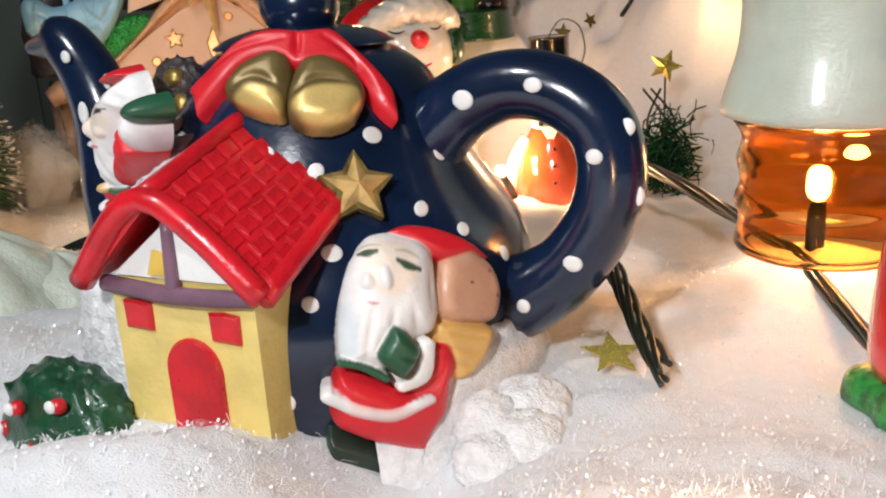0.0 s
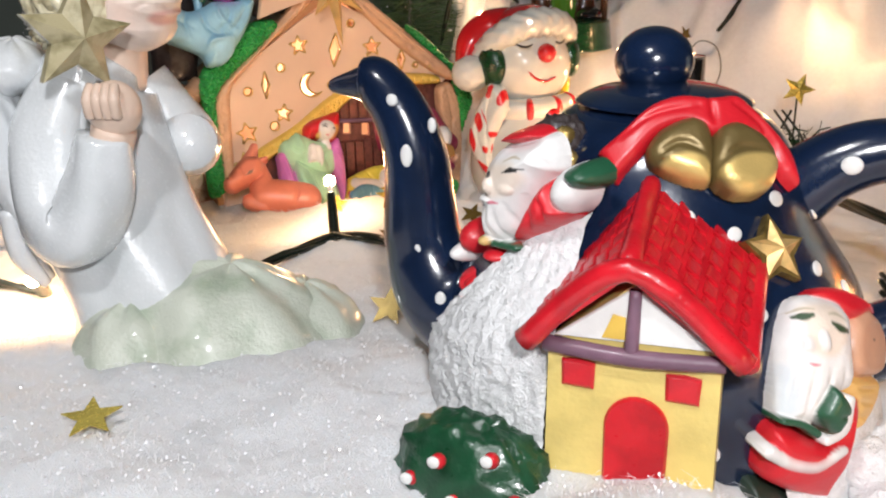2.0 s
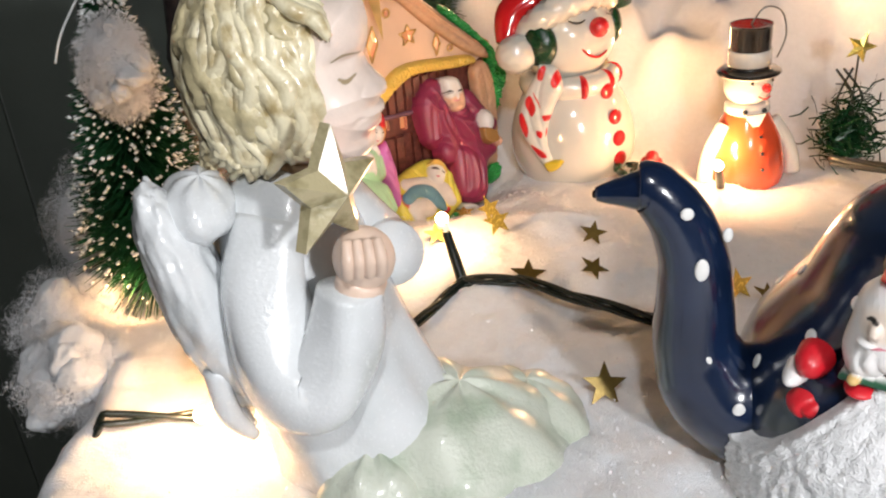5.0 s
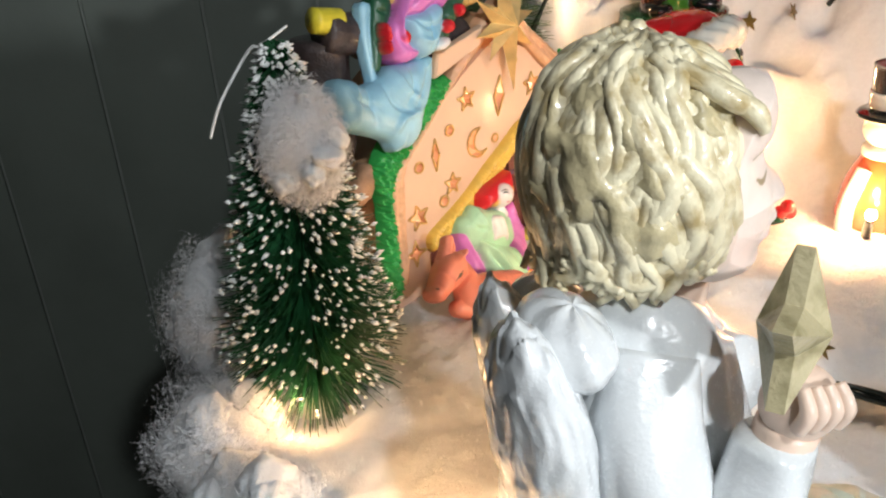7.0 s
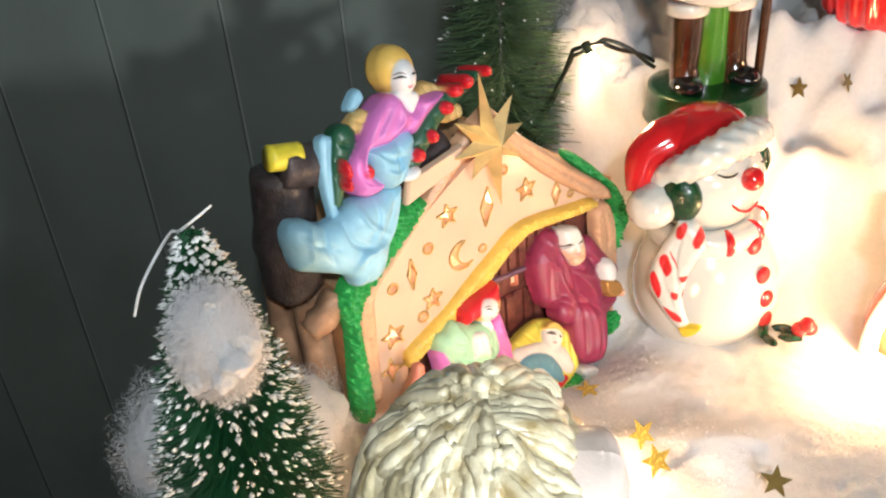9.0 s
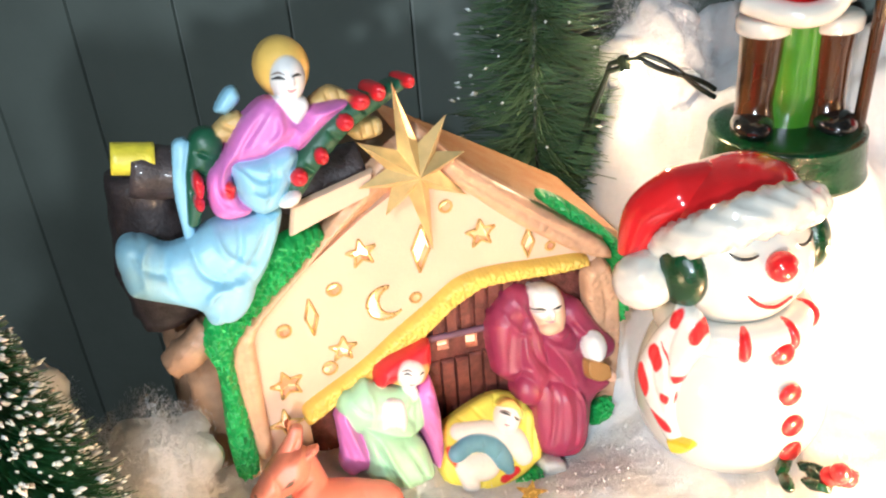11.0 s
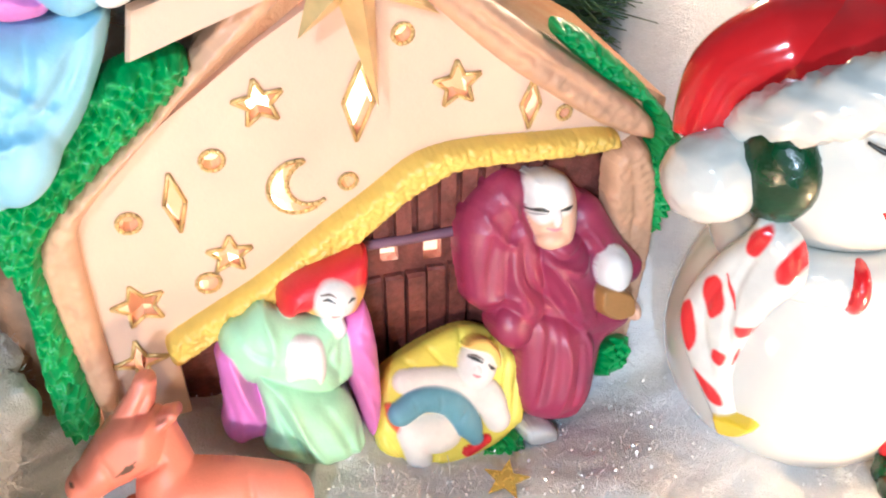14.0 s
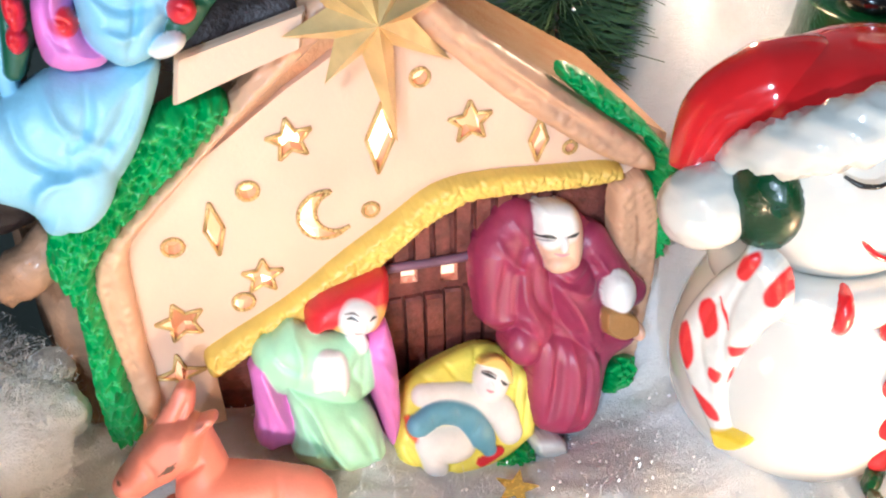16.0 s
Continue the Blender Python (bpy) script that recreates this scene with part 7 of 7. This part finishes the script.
# ---- glazed figure on a green base, red basket ----
def boot_figure():
    s = Shape()
    s.lathe(smooth_profile([(0.0, 0.0), (0.0270, 0.0), (0.0285, 0.004), (0.0275, 0.014), (0.0250, 0.017), (0.0, 0.018)]), CHINAGREEN, 48)
    for x in (-0.0125, 0.0125):
        s.tube([(x, -0.002, 0.016), (x, 0.000, 0.026), (x * 0.95, 0.001, 0.040), (x * 0.95, 0.001, 0.052)], [0.0078, 0.0066, 0.0074, 0.0080], BROWNGLAZE, 24)
        s.ball((x * 1.15, -0.006, 0.0195), (0.0075, 0.0095, 0.0048), BLACKGLAZE)
        s.lathe([(0.0085, 0.0), (0.0096, 0.001), (0.0096, 0.005), (0.0085, 0.006)], CHINA, 28, pose(x * 0.95, 0.001, 0.051))
    s.tube([(0.000, 0.004, 0.016), (0.000, 0.003, 0.036), (0.000, 0.002, 0.060)], [0.0110, 0.0095, 0.0085], BOTTLE, 24)
    s.ball((-0.006, 0.0, 0.078), (0.0200, 0.0150, 0.0200), CHINARED, (0, 0, 0), 40, 28, wobble(3, 0.05))
    s.tube([(-0.021, -0.005, 0.0640), (-0.006, -0.0145, 0.0610), (0.006, -0.0125, 0.0640), (0.009, -0.0125, 0.0800)], [0.0040, 0.0042, 0.0042, 0.0036], CHINA, 16, 7)
    s.ball((0.010, 0.0, 0.075), (0.0120, 0.0120, 0.0160), CHINA, (0, 0, 0), 32, 22, wobble(4, 0.06))
    s.tube([(0.0230, -0.006, 0.014), (0.0235, -0.006, 0.050), (0.0235, -0.006, 0.078)], 0.0022, BROWNGLAZE, 14)
    s.tube([(0.0290, -0.008, 0.055), (0.0330, -0.008, 0.066), (0.0300, -0.008, 0.077), (0.0235, -0.008, 0.076), (0.0225, -0.008, 0.071), (0.0265, -0.008, 0.069)], 0.0016, CHINAYELLOW, 12)
    s.ball((0, 0, 0.1), (0.016, 0.014, 0.013), CHINARED)
    s.done("glazed_figurine", None, "glazed figurine in brown boots and red coat on a green base", "figurine", pose(0.1780, 0.5480, 0.062, 0, 0, 12))


boot_figure()


def red_basket():
    b = thing("red_basket", pose(0.2850, 0.5850, ground_z(0.285, 0.585) - 0.004, 0, 0, 10), "red ribbed ceramic basket with a white dripping rim", "basket")
    rib = lambda a, z: 0.03 * math.sin(26 * a)
    Shape().lathe(smooth_profile([(0.0, 0.0), (0.030, 0.0), (0.036, 0.010), (0.038, 0.030), (0.036, 0.042), (0.0, 0.043)]), CHINARED, 104, bump=rib).done("bowl", b, "red ribbed bowl")
    drip = lambda a, z: 0.05 * noise.noise(Vector((3 * math.cos(a), 3 * math.sin(a), z * 90))) + 0.03 * math.sin(13 * a)
    Shape().lathe(smooth_profile([(0.030, 0.038), (0.0395, 0.039), (0.042, 0.046), (0.040, 0.054), (0.030, 0.056), (0.0, 0.056)]), CHINA, 96, bump=drip).done("rim", b, "white dripping rim")
    Shape().ball((0, 0, 0.058), (0.031, 0.031, 0.014), SACK, (0, 0, 0), 40, 24, wobble(5, 0.2)).done("filling", b, "orange-brown filling")


red_basket()


# ---- amber jar lamp and the red figurine at the right ----
def amber_jar():
    j = thing("jar_lamp", pose(0.3260, 0.2620, 0.0255) @ Matrix.Diagonal((1, 1, 0.82, 1)), "amber glass jar lamp with a frosted pale green top", "lamp")
    g = [(0.0200, 0.0), (0.0215, 0.002), (0.0205, 0.010), (0.0218, 0.016), (0.0205, 0.022), (0.0216, 0.029), (0.0205, 0.036), (0.0235, 0.042)]
    inner = [(r - 0.0018, z + 0.0015) for r, z in reversed(g)]
    gp = smooth_profile(g)
    s = Shape()
    n = 56
    prof = gp + smooth_profile(inner)
    vs = [(r * math.cos(2 * math.pi * i / n), r * math.sin(2 * math.pi * i / n), z) for r, z in prof for i in range(n)]
    fs = [(q * n + i, q * n + (i + 1) % n, (q + 1) * n + (i + 1) % n, (q + 1) * n + i) for q in range(len(prof) - 1) for i in range(n)]
    fs += [((len(prof) - 1) * n + i, (len(prof) - 1) * n + (i + 1) % n, (i + 1) % n, i) for i in range(n)]
    s.add(vs, fs, AMBER)
    jar = s.done("jar", j, "ribbed amber glass jar")
    jar.visible_shadow = False
    Shape().lathe(smooth_profile([(0.0238, 0.0425), (0.0262, 0.044), (0.0255, 0.050), (0.0225, 0.064), (0.0222, 0.080), (0.0245, 0.098), (0.0255, 0.104), (0.0, 0.106)]), FROSTGLASS, 56, bump=lambda a, z: 0.01 * math.sin(8 * a)).done("shade", j, "frosted pale green shade")
    Shape().tube([(-0.002, -0.004, 0.0), (-0.002, -0.004, 0.010), (-0.002, -0.004, 0.018)], [0.0024, 0.0024, 0.0020], WIRE, 12).done("bulb_holder", j)
    Shape().ball((-0.002, -0.004, 0.0225), (0.0030, 0.0030, 0.0045), BULB, seg=16, ring=12).done("bulb", j, "lit warm bulb")


amber_jar()


def red_figurine():
    s = Shape()
    s.lathe(smooth_profile([(0.0, 0.0), (0.0125, 0.0), (0.0140, 0.004), (0.0110, 0.008), (0.0, 0.009)]), LEAF, 32, bump=lambda a, z: 0.12 * math.sin(5 * a))
    s.lathe(smooth_profile([(0.0, 0.007), (0.0105, 0.008), (0.0115, 0.020), (0.0105, 0.034), (0.0080, 0.046), (0.0050, 0.056), (0.0, 0.060)]), CHINARED, 36)
    s.done("red_figurine", None, "glossy red figurine on a green leafy base", "figurine", pose(0.3345, 0.1930, 0.014))


red_figurine()


# ---- bottle-brush trees ----
def brush_tree(name, where, height, width, count, mat, frost, label, droop, seed, low=0.012, lean=(0, 0)):
    t = thing(name, pose(*where, lean[0], lean[1], 0), label, "tree")
    rng = random.Random(seed)
    tr = Shape()
    for ph in (0, math.pi):
        pts = [(0.0011 * math.cos(ph + z * 900), 0.0011 * math.sin(ph + z * 900), z) for z in [height * k / 60 for k in range(61)]]
        tr.tube(pts, 0.0008, TWIST, 6, 2)
    tr.done("trunk", t, "twisted wire trunk")
    Shape().lathe(smooth_profile([(0.0, -0.006), (0.0095, -0.006), (0.0100, -0.001), (0.0085, 0.005), (0.0, 0.006)]), WHITE, 28).done("base", t, "round white base")
    cr, tips = Shape(), Shape()
    cv, cf, tv, tf = [], [], [], []
    for _ in range(count):
        f = rng.random() ** 0.85
        z = low + (height - low) * f
        r = width * (1 - f) ** 0.75 * rng.uniform(0.78, 1.06) + 0.003
        if f < 0.12:
            r *= 0.75 + 2 * f
        a = rng.uniform(0, 2 * math.pi)
        d = Vector((math.cos(a), math.sin(a), rng.uniform(-0.10, 0.40) - droop - (0.9 * (0.12 - f) / 0.12 if f < 0.12 else 0)))
        mid = Vector((0, 0, z)) + d * r * 0.5 + Vector((0, 0, 0.001))
        end = Vector((0, 0, z)) + d * r - Vector((0, 0, droop * r * 0.3))
        side = Vector((-math.sin(a), math.cos(a), 0)) * 0.00026
        up = Vector((0, 0, 0.00026))
        k = len(cv)
        o = Vector((0, 0, z))
        for p, w in ((o, 1.0), (mid, 1.0), (end, 0.5)):
            cv += [p + side * w, p - side * w * 0.5 + up * w, p - side * w * 0.5 - up * w]
        for q in range(2):
            b = k + 3 * q
            cf += [(b, b + 1, b + 4, b + 3), (b + 1, b + 2, b + 5, b + 4), (b + 2, b, b + 3, b + 5)]
        if rng.random() < frost:
            k = len(tv)
            w = rng.uniform(0.00045, 0.0010)
            c = end - d * r * 0.04
            L = d.normalized() * w * rng.uniform(1.2, 2.6)
            s1, s2 = side.normalized() * w, up.normalized() * w
            tv += [c - L, c + s1, c + s2, c - s1, c - s2, c + L]
            tf += [(k, k + 2, k + 1), (k, k + 3, k + 2), (k, k + 4, k + 3), (k, k + 1, k + 4), (k + 5, k + 1, k + 2), (k + 5, k + 2, k + 3), (k + 5, k + 3, k + 4), (k + 5, k + 4, k + 1)]
    cr.add(cv, cf, mat, False).done("crown", t, "dense bristle crown", kind="stuff")
    if tf:
        tips.add(tv, tf, FROST, True).done("frost", t, "white frosted bristle tips", kind="stuff")
    return t


brush_tree("bottle_brush_tree", (-0.0245, 0.3600, 0.002), 0.122, 0.031, 5200, NEEDLE, 0.30, "small dark green bottle-brush tree with frosted tips", 0.12, 3, lean=(0, 1))
brush_tree("brush_tree", (0.0830, 0.5700, -0.010), 0.235, 0.042, 2600, NEEDLEPALE, 0.06, "olive green bottle-brush tree behind the stable", 0.05, 5, 0.02)


def fluff(name, where, radii, label, seed, count=14000, parent=None):
    """A tuft of cotton wool: a lumpy core with loose fibres."""
    core = lambda d: 0.20 * noise.noise(d * 1.8 + Vector((seed, 0, 0))) + 0.06 * noise.noise(d * 4.5)
    s = Shape().ball((0, 0, 0), [0.74 * r for r in radii], COTTON, (0, 0, 0), 56, 40, core)
    rng = random.Random(seed)
    for q in range(9):
        d = Vector((rng.gauss(0, 1), rng.gauss(0, 1), rng.gauss(0, 1))).normalized()
        k = rng.uniform(0.24, 0.42)
        s.ball([a * c * 0.66 for a, c in zip(d, radii)], [k * r * rng.uniform(0.8, 1.3) for r in radii], COTTON, (rng.uniform(0, 90), rng.uniform(0, 90), 0), 36, 24, core)
    vs, fs = [], []
    for _ in range(count):
        d = Vector((rng.gauss(0, 1), rng.gauss(0, 1), rng.gauss(0, 1))).normalized()
        p = Vector([a * b for a, b in zip(d, radii)]) * (0.66 + 0.36 * rng.random()) * (1 + 0.30 * noise.noise(d * 2.2 + Vector((seed, 3, 0))))
        t = Vector((rng.gauss(0, 1), rng.gauss(0, 1), rng.gauss(0, 1))).cross(d) * 0.0026 + d * 0.0003
        w = d.cross(t).normalized() * 0.00005
        k = len(vs)
        for q, u in ((p, 1), (p + t * 0.5 + d * 0.0007, 1), (p + t, 0.6)):
            vs += [q + w * u, q - w * u]
        fs += [(k, k + 1, k + 3, k + 2), (k + 2, k + 3, k + 5, k + 4)]
    s.add(vs, fs, FIBRE, False)
    return s.done(name, parent, label, "" if parent else "cotton", pose(*where))


fluff("cotton_tuft", (-0.0185, 0.3460, 0.0985), (0.0120, 0.0095, 0.0190), "white cotton wool tuft caught on the small tree", 2)
fluff("cotton_tuft", (-0.0560, 0.3950, 0.020), (0.0220, 0.0260, 0.0300), "soft heap of cotton wool at the table's edge", 4)
fluff("cotton_tuft", (-0.0560, 0.3450, 0.004), (0.0240, 0.0300, 0.0200), "soft heap of cotton wool at the table's edge", 12)
fluff("cotton_tuft", (-0.0400, 0.3050, 0.006), (0.0240, 0.0240, 0.0170), "soft heap of cotton wool at the table's edge", 6)
fluff("cotton_tuft", (-0.0150, 0.4060, 0.012), (0.0200, 0.0200, 0.0260), "soft cotton wool heap beside the stable", 9)
fluff("cotton_tuft", (0.1300, 0.5850, 0.085), (0.0240, 0.0200, 0.0320), "tall cotton wool heap before the wall", 7)
Shape().tube([(-0.0446, 0.3634, 0.0978), (-0.0400, 0.3640, 0.1080), (-0.0300, 0.3655, 0.1215), (-0.0265, 0.3660, 0.1225), (-0.0184, 0.3717, 0.1262)], [0.0005, 0.0005, 0.0005, 0.0005, 0.0004], FROST, 6).done("wire_tie", None, "white wire tie bent over the tree top", "wire")


# ---- light chain ----
def wire(points, r=0.0009, strands=2, spread=0.0011, name="light_chain", label="dark green twisted light chain lying on the cotton"):
    s = Shape()
    for k in range(strands):
        ph = 2 * math.pi * k / strands
        pts = []
        n = 12 * (len(points) - 1)
        for i in range(n + 1):
            u = i / n * (len(points) - 1)
            j = min(int(u), len(points) - 2)
            a, b = Vector(points[j]), Vector(points[j + 1])
            p = a.lerp(b, u - j)
            pts.append(p + Vector((0, 0.8, 1)) * spread * math.sin(u * 2.2 + ph) + Vector((0.5, 1, 0)) * spread * math.cos(u * 2.2 + ph))
        s.tube(pts, r, WIRE, 8, 2)
    return s.done(name, None, label, "light chain")


def bulb(base, tip, label="small lit warm bulb in a dark holder"):
    base, tip = Vector(base), Vector(tip)
    d = tip - base
    b = Shape().tube([base, base + d * 0.35, base + d * 0.75], [0.0022, 0.0021, 0.0016], WIRE, 12).done("light_bulb", None, label, "light bulb", group="bulbs of the light chain")
    Shape().tube([base + d * 0.75, base + d * 0.95], [0.0013, 0.0012], CHINA, 10).ball(base + d * 0.97, 0.0024, BULB, seg=12, ring=8).done("lamp_tip", b, "glowing warm tip")


wire([(0.060, 0.300, 0.004), (0.077, 0.318, 0.009), (0.092, 0.335, 0.0115), (0.112, 0.330, 0.0125), (0.132, 0.312, 0.0125), (0.155, 0.298, 0.010), (0.175, 0.285, 0.008)], 0.0010, 3)
bulb((0.0915, 0.3365, 0.0110), (0.0860, 0.3530, 0.0300))
wire([(0.262, 0.405, 0.016), (0.285, 0.350, 0.027), (0.303, 0.305, 0.026), (0.318, 0.262, 0.026), (0.330, 0.215, 0.018)], 0.0013, 3)
wire([(0.270, 0.250, 0.030), (0.276, 0.230, 0.026), (0.281, 0.212, 0.021), (0.286, 0.200, 0.017)], 0.0007, 5, 0.0022)
def on_cotton(x, y, up=0.002):
    return (x, y, ground_z(x, y) + up)


wire([on_cotton(0.096, 0.585, 0.03), on_cotton(0.106, 0.560, 0.035), (0.114, 0.548, 0.099), (0.126, 0.540, 0.106), (0.140, 0.540, 0.100), (0.152, 0.548, 0.090)], 0.0010, 2)
bulb((0.1190, 0.5450, 0.104), (0.1210, 0.5390, 0.0985))
bulb(on_cotton(0.222, 0.428, 0.001), (0.217, 0.420, 0.012))
bulb(on_cotton(0.006, 0.270, 0.001), on_cotton(0.010, 0.258, 0.010))
wire([on_cotton(0.268, 0.552), on_cotton(0.285, 0.545), on_cotton(0.305, 0.552), on_cotton(0.325, 0.56)], 0.0011, 2)
wire([on_cotton(-0.070, 0.262, 0.006), on_cotton(-0.045, 0.255, 0.006), on_cotton(-0.02, 0.262, 0.004), on_cotton(0.006, 0.270)], 0.0011, 2)


def tinsel(where, size, seed, label):
    rng = random.Random(seed)
    s = Shape()
    vs, fs = [], []
    for _ in range(650):
        c = Vector((rng.gauss(0, 0.42), rng.gauss(0, 0.35), rng.gauss(0, 0.5))) * size
        d = Vector((rng.gauss(0, 1), rng.gauss(0, 1), rng.gauss(0, 1))).normalized() * size * 0.32
        w = d.orthogonal().normalized() * 0.0004
        k = len(vs)
        vs += [c - d + w, c - d - w, c + w + d.orthogonal() * 0.2, c - w + d.orthogonal() * 0.2, c + d + w, c + d - w]
        fs += [(k, k + 1, k + 3, k + 2), (k + 2, k + 3, k + 5, k + 4)]
    s.add(vs, fs, CHINAGREEN, False)
    for k in range(3):
        s.tube([(rng.uniform(-.4, .4) * size, 0, 0), (rng.uniform(-.5, .5) * size, 0, size), (rng.uniform(-.8, .8) * size, 0, 2.0 * size)], 0.0006, WIRE, 6)
    s.done("garland_sprig", None, label, "garland", pose(*where))


tinsel((0.290, 0.446, 0.012), 0.016, 3, "dark green garland sprig with wire stems on the cotton")
Shape().spike_star((0, 0, 0), 0.0080, 0.0035, -0.002, 5, CONFETTI, pose(0.2900, 0.4450, 0.054, 0, 20, 0)).spike_star((0, 0, 0), 0.0080, 0.0035, 0.002, 5, CONFETTI, pose(0.2900, 0.4450, 0.054, 0, 20, 0)).tube([(0.290, 0.446, 0.012), (0.2900, 0.4460, 0.052)], 0.0005, WIRE, 6).done("star_pick", None, "gold foil star on a thin wire pick", "star")


# ---- confetti stars ----
def confetti(places):
    for x, y, r, mat, tilt, turn, lift in places:
        z = ground_z(x, y) + 0.0022 + lift
        s = Shape().prism(star_outline(5, r, r * 0.42, turn), 0.0, -0.0004, mat)
        s.done("star_confetti", None, "small gold foil star lying on the cotton snow" if mat is CONFETTI else "small dark gold foil star lying on the cotton snow", "confetti", pose(x, y, z, tilt, 0, turn), "confetti stars")


confetti([(0.0756, 0.1754, 0.0072, CONFETTI, -78, 20, 0.001), (0.1282, 0.2628, 0.0072, CONFETTIDARK, -35, 8, 0.003), (0.1085, 0.3660, 0.0062, CONFETTI, -30, 20, 0.003), (0.1160, 0.3340, 0.0070, CONFETTIDARK, -62, 5, 0.001),
          (0.1400, 0.3320, 0.0058, CONFETTIDARK, -65, 30, 0.001), (0.1880, 0.3150, 0.0062, CONFETTI, -30, 15, 0.002), (0.1970, 0.3100, 0.0060, CONFETTIDARK, -55, 40, 0.001), (0.2750, 0.2070, 0.0070, CONFETTI, -72, 15, 0.001),
          (0.1070, 0.3800, 0.0058, CONFETTI, -35, 25, 0.002), (0.1000, 0.4380, 0.0055, CONFETTI, -88, 10, 0.000), (0.1450, 0.3560, 0.0056, CONFETTIDARK, -50, 0, 0.001), (0.0840, 0.3690, 0.0052, CONFETTI, -50, 12, 0.001),
          (0.2330, 0.5700, 0.0060, CONFETTIDARK, -15, 10, 0.003), (0.2500, 0.5550, 0.0050, CONFETTIDARK, -20, 40, 0.003), (0.2950, 0.5300, 0.0060, CONFETTIDARK, -20, 15, 0.003)])


# ---- loose fibres and glitter on the cotton ----
def cotton_fibres():
    rng = random.Random(11)
    vs, fs = [], []
    zones = [(0.05, 0.36, 0.06, 0.175, 7000), (0.0, 0.30, 0.175, 0.30, 4000), (-0.06, 0.28, 0.30, 0.48, 5000), (0.10, 0.40, 0.46, 0.62, 4000)]
    for x0, x1, y0, y1, n in zones:
        for _ in range(n):
            x, y = rng.uniform(x0, x1), rng.uniform(y0, y1)
            p = Vector((x, y, ground_z(x, y) - 0.0003))
            t = Vector((rng.gauss(0, 1), rng.gauss(0, 1), abs(rng.gauss(0, 0.32)))) * 0.0024
            w = Vector((-t.y, t.x, 0)).normalized() * 0.00006
            k = len(vs)
            for q, u in ((p, 1), (p + t * 0.5 + Vector((0, 0, 0.0010)), 1), (p + t, 0.6)):
                vs += [q + w * u, q - w * u]
            fs += [(k, k + 1, k + 3, k + 2), (k + 2, k + 3, k + 5, k + 4)]
    Shape().add(vs, fs, FIBRE, False).done("cotton_fibres", None, "loose white fibres of the cotton snow", "cotton fibres", kind="stuff")
    vs, fs = [], []
    for x0, x1, y0, y1, n in [(0.04, 0.36, 0.06, 0.20, 4500), (0.0, 0.32, 0.20, 0.34, 3000), (-0.06, 0.20, 0.34, 0.48, 2500)]:
        for _ in range(n):
            x, y = rng.uniform(x0, x1), rng.uniform(y0, y1)
            c = Vector((x, y, ground_z(x, y) + rng.uniform(0.0001, 0.0012)))
            a = Vector((rng.gauss(0, 1), rng.gauss(0, 1), rng.gauss(0, 1))).normalized() * rng.uniform(0.00012, 0.00026)
            b = a.orthogonal()
            k = len(vs)
            vs += [c - a - b, c + a - b, c + a + b, c - a + b]
            fs.append((k, k + 1, k + 2, k + 3))
    Shape().add(vs, fs, GLITTER, False).done("glitter", None, "fine silver glitter flakes on the cotton snow", "glitter", kind="stuff")


cotton_fibres()
